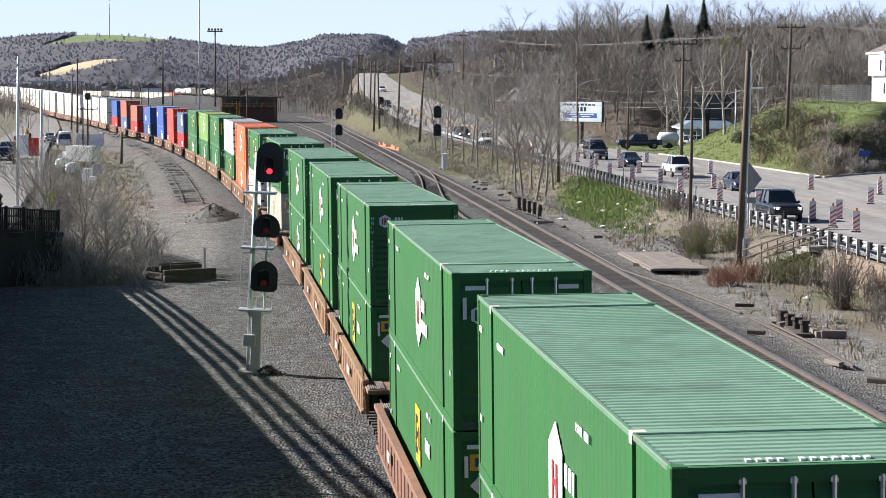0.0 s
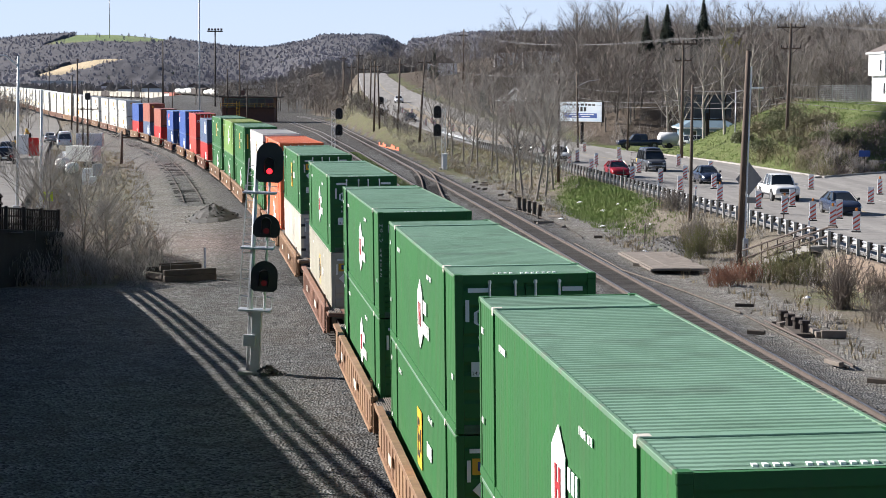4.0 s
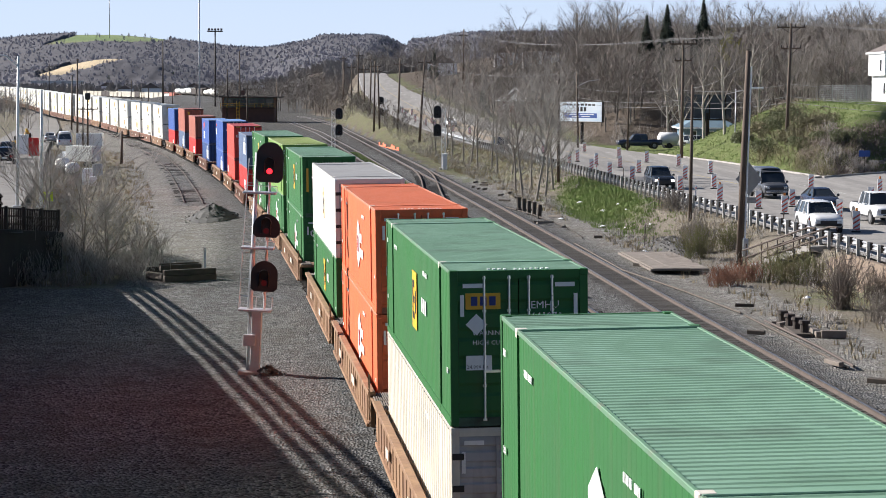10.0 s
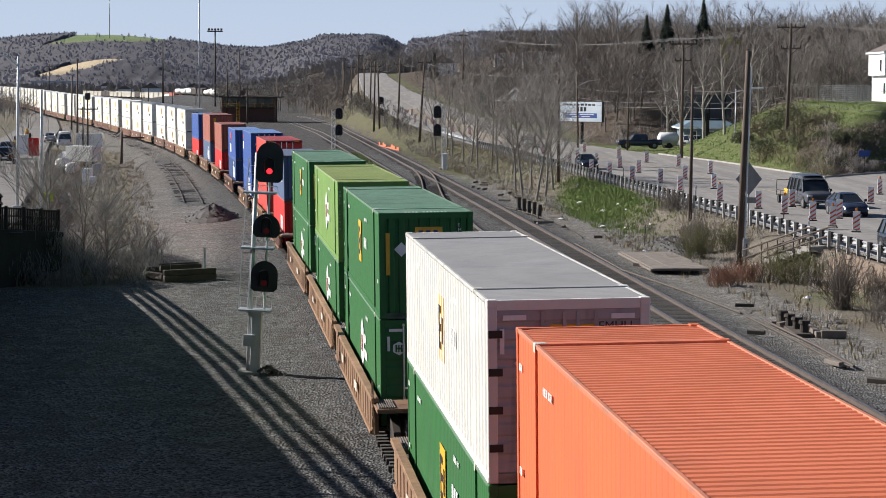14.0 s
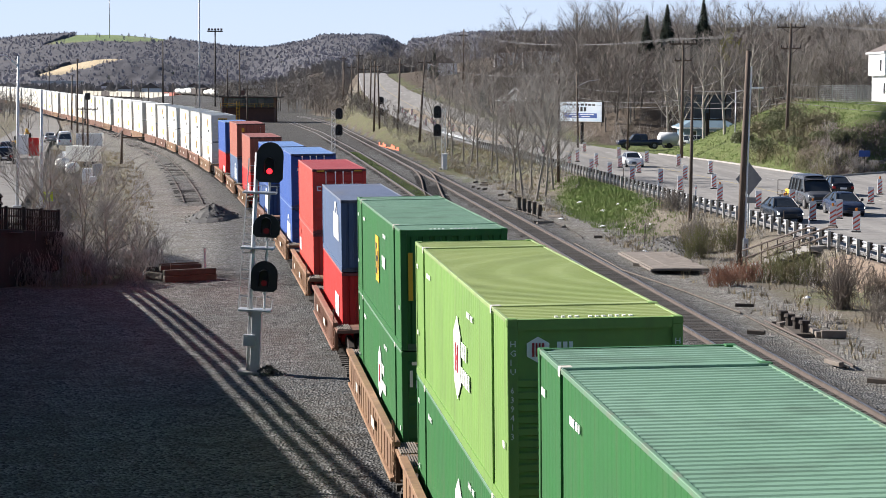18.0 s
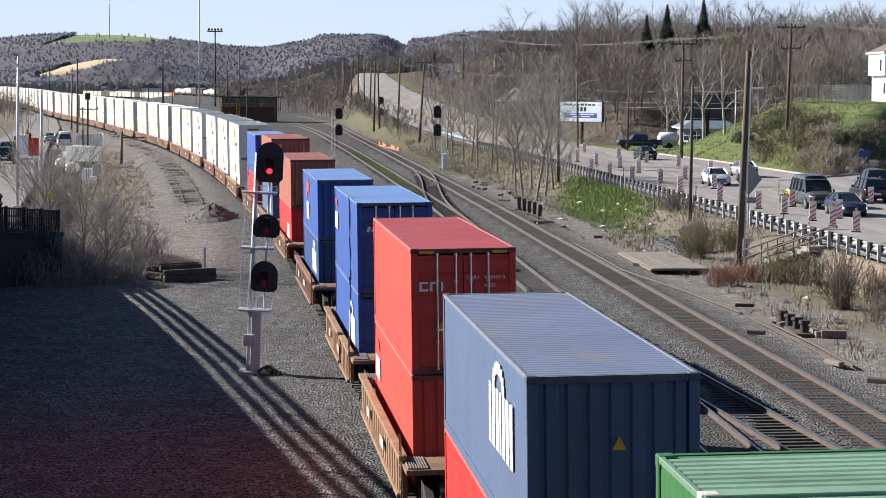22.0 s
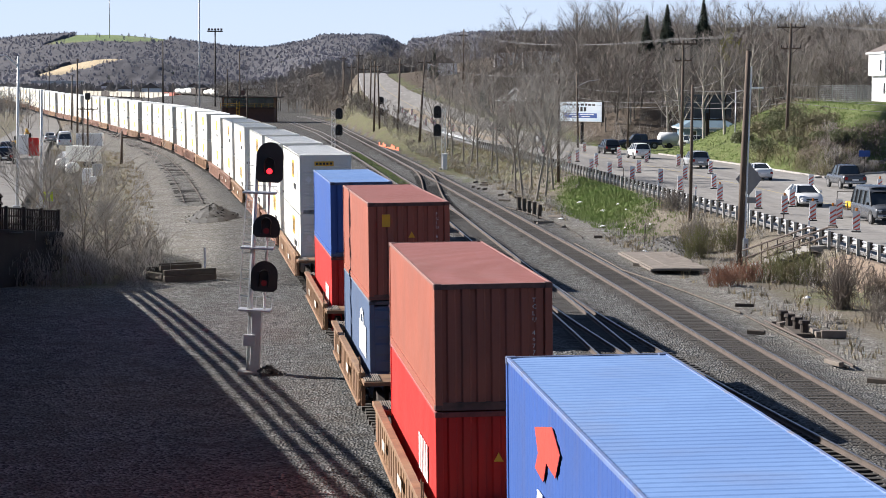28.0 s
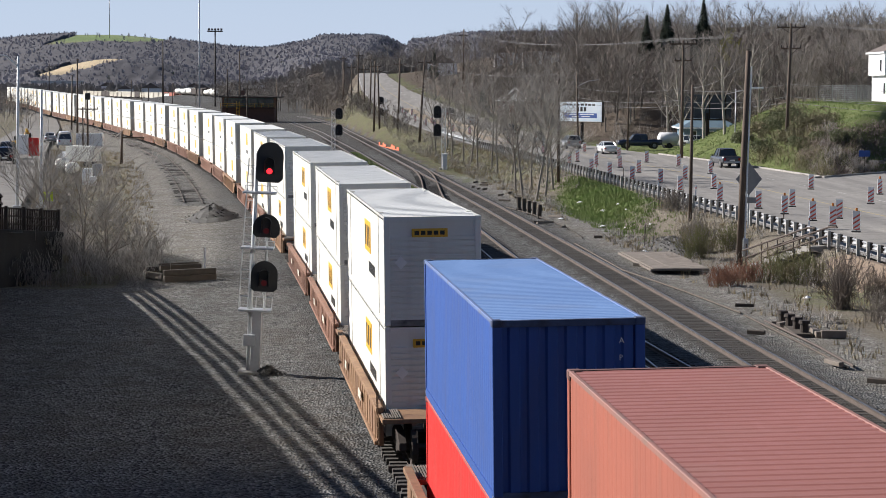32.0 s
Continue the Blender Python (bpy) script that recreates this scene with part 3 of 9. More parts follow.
def track(name, label, centre, step=6.0, singles=0, sunk=0.0, rusty=False):
    """A track along a list of centre points: two rails and their ties."""
    thing = empty(name, pose(0, 0, 0), label, "railway track", kind="structure")
    left, right = [], []
    for i, p in enumerate(centre):
        a, b = centre[max(i - 1, 0)], centre[min(i + 1, len(centre) - 1)]
        h = math.atan2(-(b[0] - a[0]), b[1] - a[1])
        nx, ny = math.cos(h), math.sin(h)
        left.append((p[0] - 0.755 * nx, p[1] - 0.755 * ny, p[2]))
        right.append((p[0] + 0.755 * nx, p[1] + 0.755 * ny, p[2]))
    for pts in (left, right):
        s = Shape()
        rail_profile(s, pts)
        rail = part("rail", s, M["rail_rust"], thing)
        s = Shape()
        rail_profile(s, pts, head=True)
        part("rail_head", s, M["rail_rust"] if rusty else M["rail"], rail, "" if rusty else "polished rail head")
    # ties
    cum = [0.0]
    for a, b in zip(centre, centre[1:]):
        cum.append(cum[-1] + math.dist(a, b))
    xs, ys, zs = ([p[i] for p in centre] for i in range(3))
    rest = Shape()
    rnd = random.Random(len(name))
    for i, d in enumerate(np.arange(0.3, min(cum[-1], 420), 0.55)):
        x, y, z = (float(np.interp(d, cum, q)) for q in (xs, ys, zs))
        x2, y2 = float(np.interp(d + 1, cum, xs)), float(np.interp(d + 1, cum, ys))
        h = math.atan2(-(x2 - x), y2 - y) + rnd.uniform(-0.012, 0.012)
        m = Matrix.Translation((x + rnd.uniform(-0.05, 0.05), y, z - 0.175 + sunk + rnd.uniform(-0.01, 0.01))) @ Matrix.Rotation(h, 4, "Z")
        if y < 40:
            continue
        if singles > 0 and y < 190:
            singles -= 1
            part("tie", TIE, None, thing, at=m)
        else:
            c, sn = math.cos(h), math.sin(h)
            p = [(m.translation.x + u * c - w * sn, m.translation.y + u * sn + w * c, m.translation.z + q) for q in (-0.15, 0) for u, w in ((-1.3, -.115), (1.3, -.115), (1.3, .115), (-1.3, .115))]
            rest.add(p, [(4, 5, 6, 7), (0, 1, 5, 4), (1, 2, 6, 5), (2, 3, 7, 6), (3, 0, 4, 7)])
    if rest.v:
        tagged(part("ties", rest, M["tie"], thing), kind="stuff")
    return thing


MAIN = [main_centre(s) for s in np.arange(-60, 900, 6.0)]
track("track_main", "main railway track in grey ballast under the container train", MAIN)
for k, off in enumerate((6.0, 11.0, 16.0, 21.0)):
    track("track_yard", "far yard track in dark ballast", [(p[0] + off * (1 - 0.1 * k * ease(900, 1200, p[1])), p[1], ground_z(p[0] + off, p[1]) + 0.2) for p in (main_centre(s) for s in np.arange(545, 1190, 12.0))], rusty=True)
OUTER = [(track_r(y), y, -0.2 if y < 300 else -0.2 + 0.3 * ease(400, 620, y)) for y in np.arange(-40, 640, 6.0)]
track("track_outer", "outer railway track with shiny rails and dark timber ties", OUTER, singles=230)


MIDDLE = [(mid_of(y), y, -0.22) for y in np.arange(-40, 560, 6.0)]
track("track_middle", "middle railway track between the two main tracks", MIDDLE, singles=120)


def turnout(y):
    return 2.9 * max(0.0, (112 - y) / 62) ** 1.8


TURN = [(p[0] + turnout(p[1]), p[1], p[2] - 0.004) for p in MIDDLE if -30 < p[1] < 112]
track("track_turnout", "diverging track of a turnout between the main tracks", TURN)


def cross_x(y):
    f = ease(157, 250, y)
    return mid_of(y) + (track_r(y) - mid_of(y)) * f


track("track_crossover", "rusty crossover track curving between the middle and outer tracks", [(cross_x(y), y, -0.205) for y in np.arange(157, 251, 3.0)], rusty=True)


# added rise behind the bridge, out of view: closes the valley and blocks low sky light
def rise():
    s, n = Shape(), 60
    for r in range(7):
        for c in range(n + 1):
            x = -420 + 840 * c / n
            y = -70 - 22 * r - 0.0006 * x * x * (1 if abs(x) > 60 else 0.5)
            s.v.append((x, y, -1.0 + 34 * ease(0, 5, r) + 5 * noise.noise((x * 0.03, r * 0.7, 2)) * min(1, r)))
    s.f += [(r * (n + 1) + c, r * (n + 1) + c + 1, (r + 1) * (n + 1) + c + 1, (r + 1) * (n + 1) + c) for r in range(6) for c in range(n)]
    tagged(part("backdrop_hill", s, mat("leaf_litter_slope", (0.10, 0.08, 0.06), (0.06, 0.05, 0.038), 0.95, 0, 0.05, 0.8, 0.2, 0.5), smooth=True), "brown leaf-covered valley side behind the bridge", "hillside", kind="structure")


rise()


# ---------------------------------------------------------------- train
def corrugated(s, length, height, y_of, pitch, depth, at, axis):
    """Ribbed sheet. axis 'l': left or right wall at x=at, ribs upright along y; 'e': end wall at y=at along x; 'r': roof at z=at, ribs across."""
    n = max(1, round(length / pitch))
    p = length / n
    prof = []
    for i in range(n):
        prof += [(i * p, 0), (i * p + 0.30 * p, 0), (i * p + 0.42 * p, 1), (i * p + 0.88 * p, 1)]
    prof.append((length, 0))
    return [(y_of + t, at + depth * d) for t, d in prof]


def wall_sheet(s, prof, lo, hi, kind):
    k = len(s.v)
    for t, d in prof:
        for w in (lo, hi):
            s.v.append({"l": (d, t, w), "e": (t, d, w), "r": (w, t, d)}[kind])
    s.f += [(k + 2 * i, k + 2 * i + 2, k + 2 * i + 3, k + 2 * i + 1) for i in range(len(prof) - 1)]


BOXES = {}
M["grey_door"] = mat("weathered_grey_door", (0.46, 0.46, 0.46), (0.36, 0.36, 0.36), 0.7, 0, 0.8, 10, 0.003, 20, 0, 1, (0.1, 0.09, 0.08), 0.5)


def ribbed(s, x0, x1, z0, z1, n, deep, proud, plain=1.0):
    """One sheet across the near end with level ribs up to a share of its height."""
    rows = [(z0, deep)]
    p = (z1 - z0) * plain / n
    for k in range(n):
        z = z0 + k * p
        rows += [(z + 0.14 * p, deep), (z + 0.26 * p, proud), (z + 0.76 * p, proud), (z + 0.88 * p, deep)]
    rows.append((z1, deep))
    k0 = len(s.v)
    for z, d in rows:
        s.v += [(x0, d, z), (x1, d, z)]
    s.f += [(k0 + 2 * i, k0 + 2 * i + 1, k0 + 2 * i + 3, k0 + 2 * i + 2) for i in range(len(rows) - 1)]


def logo_h(s, x, y, z, w, h):
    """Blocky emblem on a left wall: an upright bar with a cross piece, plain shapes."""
    t = 0.012
    s.box(x - t, y, z, x, y + w * 0.28, z + h)
    s.box(x - t, y + w * 0.72, z, x, y + w, z + h)
    s.box(x - t, y + w * 0.28, z + h * 0.42, x, y + w * 0.72, z + h * 0.58)


def bars_left(s, x, y, z, widths, h, gap=0.12):
    for w in widths:
        s.box(x - 0.012, y, z, x, y + w, z + h)
        y += w + gap


def bars(name, s, material, parent):
    """Each box of a row of bars as a part of its own."""
    for k in range(0, len(s.v), 8):
        part(name, Shape().add(s.v[k:k + 8], [tuple(i - k for i in f) for f in s.f if k <= f[0] < k + 8]), material, parent)


def hexagon(r):
    return [(r * math.sin(math.pi / 3 * i), r * math.cos(math.pi / 3 * i)) for i in range(6)]


def far_container():
    """A white container of the long tail, with its parts joined where they cannot be told apart."""
    L, W, H = 16.154, 2.59, HC
    box = empty("container", pose(0, 0, 0), "", "container")
    for name, x0, x1 in (("left_wall", 0.012, 0.05), ("right_wall", W - 0.05, W - 0.012)):
        part(name, Shape().box(x0, 0.1, 0.14, x1, L - 0.1, H - 0.08), M["white"], box)
    part("roof", Shape().box(0.03, 0.08, H - 0.05, W - 0.03, L - 0.08, H - 0.012), M["white_roof"], box)
    s = Shape()
    for x0, x1 in ((0, 0.1), (W - 0.1, W)):
        s.box(x0, 0, 0, x1, L, 0.15).box(x0, 0, H - 0.1, x1, L, H)
        for y in (0.0, 1.9, L - 2.05, L - 0.14):
            s.box(x0 - 0.004, y, 0.01, x1, y + 0.14, H - 0.01)
    for y in (0.0, L - 0.12):
        s.box(0.1, y, 0, W - 0.1, y + 0.12, 0.15).box(0.1, y, H - 0.14, W - 0.1, y + 0.12, H - 0.004)
    part("frame", s, M["white"], box)
    part("front_wall", Shape().box(0.1, 0.05, 0.12, W - 0.1, 0.1, H - 0.1), M["pale"], box, "pale grey end wall")
    part("end_wall", Shape().box(0.1, L - 0.1, 0.12, W - 0.1, L - 0.05, H - 0.1), M["white"], box)
    part("emblem", Shape().box(-0.004, 5.0, H - 1.35, 0.012, 7.3, H - 0.45), M["mark_yellow"], box, "yellow rectangular emblem")
    part("side_mark", Shape().box(-0.004, 5.0, H - 2.0, 0.012, 6.9, H - 1.75), M["mark_black"], box)
    BOXES["far"] = box
    box["height"] = H
    return box


def far_well(paint):
    key = ("far_well", paint)
    if key in BOXES:
        return BOXES[key]
    L, W, m = 16.154, 2.59, M[paint]
    car = empty("well_car", pose(0, 0, 0), "", "freight car")
    for x0, x1 in ((-0.32, -0.14), (W + 0.14, W + 0.32)):
        s = Shape().box(x0 + 0.05, -1.0, 0.28, x1, L + 1.0, 1.18).box(x0, -1.1, 1.16, x1, L + 1.1, 1.28).box(x0, -0.4, 0.2, x1, L + 0.4, 0.3)
        for k in range(9):
            s.box(x0, 0.2 + L * k / 9, 0.3, x0 + 0.06, 0.32 + L * k / 9, 1.16)
        part("side_sill", s, m, car)
    part("floor", Shape().box(-0.15, 0.0, 0.2, W + 0.15, L, 0.3), M["iron"], car)
    for y0, y1 in ((-2.05, -0.35), (L + 0.35, L + 2.05)):
        part("end_platform", Shape().box(-0.25, y0, 0.8, W + 0.25, y1, 1.12), m, car)
        s = Shape()
        for ax in (-0.9, 0.9):
            for wx in (-0.755, 0.755):
                yc = (y0 + y1) / 2 + ax
                s.tube([(W / 2 + wx - 0.07, yc, 0.43), (W / 2 + wx + 0.07, yc, 0.43)], 0.43, 12)
        s.box(W / 2 - 1.1, (y0 + y1) / 2 - 1.1, 0.3, W / 2 + 1.1, (y0 + y1) / 2 + 1.1, 0.6)
        part("truck", s, M["iron"], car)
    BOXES[key] = car
    return car


for name_, c_ in (("green", (0.105, 0.225, 0.125)), ("lime", (0.27, 0.37, 0.12)), ("orange", (0.60, 0.19, 0.09)), ("white", (0.55, 0.545, 0.51)), ("tan", (0.36, 0.34, 0.28)), ("pale", (0.48, 0.45, 0.39)),
                  ("navy", (0.16, 0.19, 0.25)), ("red", (0.46, 0.085, 0.075)), ("redor", (0.47, 0.11, 0.095)), ("blue", (0.12, 0.19, 0.40)), ("blue_dk", (0.07, 0.12, 0.27)), ("brown", (0.30, 0.135, 0.105))):
    M[name_ + "_grime"] = mat(name_ + "_grimy_frame", tuple(v * 0.6 + 0.015 for v in c_), tuple(v * 0.26 + 0.016 for v in c_), 0.75, 0, 1.8, 9, 0.003, 20, 0, 0, (0.03, 0.025, 0.022), 0.8)
    M[name_ + "_rail"] = mat(name_ + "_worn_rail", c_, tuple(v * 0.7 + 0.03 for v in c_), 0.65, 0, 1.2, 9, 0.003, 20, 0, 0, (0.17, 0.14, 0.11), 0.7)


def container(style, wall, roof, end_kind, logo, H, wide=True, ident="", extra=""):
    """A freight container as a thing. Its near end is at y=0, its left bottom edge on the y axis. Built once for each style, then copied."""
    key = (style, wall, roof, end_kind, logo, H, wide, ident)
    if key in BOXES:
        return BOXES[key]
    L, W = (16.154, 2.59) if wide else (12.192, 2.438)
    name = "container"
    box = empty(name, pose(0, 0, 0), "", "container")
    mw, mr = M[wall], M[roof]
    mg = M[wall + "_grime"]
    mf = mw if wide else mg
    smooth_side = style == "jb"
    rib = 0.04 if wall in ("tan", "pale", "white") else 0.007 if wide else 0.006
    # walls
    for side, x, dep in (("left_wall", 0.032, -rib), ("right_wall", W - 0.032, rib)):
        s = Shape()
        if smooth_side:
            wall_sheet(s, [(0.1 + i * (L - 0.2) / 26 + e, x - (0.02 if x < 1 else -0.02) * (1 if k else 0.72)) for i in range(26) for k, e in enumerate((0, 0.02, (L - 0.2) / 26 - 0.02))] + [(L - 0.1, x)], 0.16, H - 0.1, "l")
        else:
            wall_sheet(s, corrugated(s, L - 0.24, 0, 0.12, 0.46 if rib > 0.03 else 0.28, dep, x, "l"), 0.16, H - 0.06, "l")
        part(side, s, mw, box)
    s = Shape()
    if smooth_side:
        prof = [(0.08, H - 0.016)]
        for i in range(1, 27):
            prof += [(i * L / 27 - 0.02, H - 0.016), (i * L / 27 - 0.012, H - 0.005), (i * L / 27 + 0.012, H - 0.005), (i * L / 27 + 0.02, H - 0.016)]
        wall_sheet(s, prof + [(L - 0.08, H - 0.016)], 0.05, W - 0.05, "r")
    else:
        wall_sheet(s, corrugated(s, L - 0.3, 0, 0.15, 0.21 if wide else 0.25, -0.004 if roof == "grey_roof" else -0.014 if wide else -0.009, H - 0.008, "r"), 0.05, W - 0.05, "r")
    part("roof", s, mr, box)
    # frame
    s = Shape()
    for x0, x1 in ((0.0, 0.1), (W - 0.1, W)):
        s.box(x0, 0.1, 0, x1, L - 0.1, 0.16)
        part("bottom_rail", s, mw, box)
        s = Shape()
    for x0, x1 in ((0.004, 0.06), (W - 0.06, W - 0.004)):
        s = Shape().box(x0, 0.1, H - 0.065, x1, L - 0.1, H, 0.008)
        part("top_rail", s, M[wall + "_rail"], box, "scuffed top rail")
    for x0, x1 in ((0.004, 0.16), (W - 0.16, W - 0.004)):
        for y0, y1 in ((0.004, 0.14), (L - 0.14, L - 0.004)):
            part("corner_post", Shape().box(x0, y0, 0.1, x1, y1, H - 0.1, 0.01), mw, box)
    for y0, y1 in ((0.006, 0.1), (L - 0.1, L - 0.006)):
        part("end_header", Shape().box(0.16, y0, H - (0.16 if wide else 0.11), W - 0.16, y1, H - 0.004), mf, box)
        part("end_sill", Shape().box(0.16, y0, 0.0, W - 0.16, y1, 0.16), mg, box)
    for z0, z1 in ((0, 0.118), (H - 0.118, H + 0.006)):
        for x0, x1 in ((-0.003, 0.162), (W - 0.162, W + 0.003)):
            for y0, y1 in ((-0.003, 0.178), (L - 0.178, L + 0.003)):
                part("corner_casting", Shape().box(x0, y0, z0, x1, y1, z1, 0.015), mf, box)
    part("floor", Shape().box(0.1, 0.1, 0.05, W - 0.1, L - 0.1, 0.12), M["iron"], box)
    if wide:
        for y in (1.98, L - 1.98):
            for x0, x1 in ((-0.004, 0.05), (W - 0.05, W + 0.004)):
                part("lift_post", Shape().box(x0, y - 0.09, 0.02, x1, y + 0.09, H - 0.02), mw, box)
            if not smooth_side:
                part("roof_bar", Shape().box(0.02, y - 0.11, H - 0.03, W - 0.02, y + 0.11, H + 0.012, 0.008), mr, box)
            for x0, x1 in ((-0.006, 0.16), (W - 0.16, W + 0.006)):
                part("lift_casting", Shape().box(x0, y - 0.09, H - 0.115, x1, y + 0.09, H + 0.016, 0.01), M["pale"] if x0 < 1 else mw, box)
    # far end
    s = Shape()
    wall_sheet(s, corrugated(s, W - 0.32, 0, 0.16, 0.28, 0.035, L - 0.09, "e"), 0.1, H - 0.1, "e")
    part("end_wall", s, mw, box)
    # near end
    if end_kind == "doors":
        for x0, x1 in ((0.165, W / 2 - 0.01), (W / 2 + 0.01, W - 0.165)):
            s = Shape()
            ribbed(s, x0, x1, 0.16, H - 0.16, 5, 0.055, 0.022)
            door = part("door", s, mw, box)
            for f in ((0.43, 0.845) if x0 < 1 else (0.155, 0.545)):
                x = x0 + (x1 - x0) * f
                s2 = Shape().tube([(x, 0.0, 0.1), (x, 0.0, H - 0.1)], 0.024, 8)
                for z in (0.12, 0.75, H - 0.75, H - 0.14):
                    s2.box(x - 0.035, -0.012, z - 0.022, x + 0.035, 0.05, z + 0.022)
                s2.box(x - 0.02, -0.03, 1.0, x + 0.32, -0.012, 1.05)
                part("lock_rod", s2, M["chrome"], door, "bright galvanised lock rod with cams and handle")
            for z in (0.5, H - 0.5):
                xx = x0 - 0.03 if x0 < 1 else x1
                part("hinge", Shape().box(xx, 0.0, z - 0.06, xx + 0.04, 0.05, z + 0.06), mw, door)
    elif end_kind == "ribs":
        s = Shape()
        wall_sheet(s, corrugated(s, W - 0.32, 0, 0.16, 0.30, -0.045, 0.09, "e"), 0.1, H - 0.1, "e")
        part("front_wall", s, mw, box)
    elif end_kind == "slats":
        s = Shape()
        ribbed(s, 0.16, W - 0.16, 0.1, H - 0.1, 14 if smooth_side else 11, 0.06, 0.015, plain=0.72 if not smooth_side else 0.85)
        part("front_wall", s, mw, box)
    else:
        s = Shape()
        ribbed(s, 0.16, W - 0.16, 0.1, H - 0.1, 9, 0.06, 0.03)
        for x in (0.85, 1.2, 1.42, 1.7):
            part("door_post", Shape().box(x, 0.0, 0.1, x + 0.05, 0.04, H - 0.2), M["grey_door"], box)
        for z in (0.5, 1.1, 1.7, 2.3):
            for x in (0.02, W - 0.24):
                part("hinge", Shape().box(x, -0.02, z, x + 0.22, 0.01, z + 0.12), M["black"], box, "black hinge")
        part("roll_door", s, M["grey_door"], box, "weathered pale grey ribbed end door")
        if wall == "white":
            part("owner_code", lettering("EMHU", 0.2, M["mark_black"]), None, box, at=Matrix.Translation((1.76, -0.006, H - 0.5)) @ ON_NEAR_END)
    # reflective strips on near end
    if wide and end_kind != "slats" and not (end_kind == "ribs"):
        for x0, x1, z0, z1 in ((0.25, 0.62, H - 0.32, H - 0.24), (W - 0.62, W - 0.25, H - 0.32, H - 0.24), (0.2, 0.27, H - 0.85, H - 0.45), (W - 0.27, W - 0.2, H - 0.85, H - 0.45)):
            part("reflective_strip", Shape().box(x0, -0.006, z0, x1, 0.008, z1), M["reflector"], box)
    # emblems
    if logo == "hub":
        s = Shape()
        yb = L * 0.44
        out = [(yb - 0.48, 1.02), (yb + 0.1, 0.7), (yb + 0.68, 1.02), (yb + 0.68, 1.88), (yb + 0.1, 2.2), (yb - 0.48, 1.88)]
        s.prism(out, -0.004, 0.006, "x")
        part("emblem", s, M["mark_white"], box, "white hexagonal emblem with a red bar figure")
        s = Shape()
        logo_h(s, -0.006, yb - 0.12, 1.2, 0.44, 0.5)
        part("emblem_figure", s, M["mark_red"], box)
        s = Shape()
        for z in (1.55, 1.1):
            bars_left(s, 0.004, yb - (1.45 if z > 1.2 else 1.95), z, (0.16, 0.2, 0.22) if z > 1.2 else (0.2, 0.16, 0.2, 0.2, 0.22), 0.27, 0.09)
        bars("letter_bar", s, M["mark_white"], box)
        if end_kind != "slats":
            s = Shape().prism([(0.52 + u, H - 0.78 + w) for u, w in hexagon(0.19)], 0.004, 0.02, "y")
            part("end_emblem", s, M["mark_white"], box, "white hexagon emblem")
            s = Shape()
            for x0, x1, z0, z1 in ((0.42, 0.47, 0, 0.2), (0.57, 0.62, 0, 0.2), (0.47, 0.57, 0.075, 0.125), (0.495, 0.515, 0, 0.2), (0.53, 0.55, 0, 0.2)):
                s.box(x0, -0.002, H - 0.88 + z0, x1, 0.006, H - 0.88 + z1)
            part("emblem_figure", s, M[wall], box)
            s = Shape()
            for x0, x1, z in ((0.76, 0.82, H - 0.77), (0.845, 0.90, H - 0.77), (0.925, 0.975, H - 0.77), (0.74, 0.80, H - 0.91), (0.825, 0.865, H - 0.91), (0.89, 0.945, H - 0.91), (0.97, 1.02, H - 0.91), (1.045, 1.09, H - 0.91)):
                s.box(x0, 0.008, z, x1, 0.02, z + 0.09)
            bars("letter_bar", s, M["mark_white"], box)
        else:
            s = Shape().prism([(0.46 + u, H - 0.45 + w) for u, w in hexagon(0.19)], 0.04, 0.055, "y")
            part("end_emblem", s, M["mark_white"], box, "white hexagon emblem")
            s = Shape()
            for x0, x1, z0, z1 in ((0.37, 0.405, 0, 0.2), (0.425, 0.45, 0, 0.2), (0.47, 0.495, 0, 0.2), (0.515, 0.55, 0, 0.2), (0.45, 0.47, 0.08, 0.12)):
                s.box(x0, 0.03, H - 0.55 + z0, x1, 0.042, H - 0.55 + z1)
            part("emblem_figure", s, M["mark_red"], box, "dark red bar figure")
            for word, xw in (("WARNING", 0.78), ("HIGH", 1.34), ("CUBE", 1.66)):
                part("warning_text", lettering(word, 0.11, M["mark_white"]), None, box, at=Matrix.Translation((xw, 0.012, H - 1.16)) @ ON_NEAR_END)
            part("size_text", lettering("53'", 0.24, M["mark_white"]), None, box, at=Matrix.Translation((0.98, 0.012, H - 1.52)) @ ON_NEAR_END)
            s = Shape()
            for x0, x1, z in ((0.74, 0.80, H - 0.43), (0.83, 0.89, H - 0.43), (0.92, 0.97, H - 0.43), (0.70, 0.76, H - 0.57), (0.785, 0.83, H - 0.57), (0.855, 0.91, H - 0.57), (0.935, 0.99, H - 0.57), (1.015, 1.06, H - 0.57)):
                s.box(x0, 0.045, z, x1, 0.056, z + 0.09)
            bars("letter_bar", s, M["mark_white"], box)
    elif logo == "emp":
        yb = L * 0.46
        part("emblem", Shape().box(-0.006, yb - 0.35, 1.0, 0.004, yb + 0.75, 2.25), M["mark_yellow"], box, "yellow panel with a black letter shape")
        s = Shape()
        s.box(-0.012, yb + 0.45, 1.2, -0.004, yb + 0.62, 2.05)
        for z in (1.2, 1.55, 1.9):
            s.box(-0.012, yb + 0.15, z, -0.004, yb + 0.45, z + 0.15)
        s.box(-0.012, yb - 0.25, 1.35, -0.004, yb + 0.02, 1.85)
        part("emblem_figure", s, M["mark_black"], box)
        s = Shape()
        bars_left(s, 0.004, yb - 2.6, 1.55, (0.24, 0.3, 0.24), 0.3)
        bars("letter_bar", s, M["mark_white"], box)
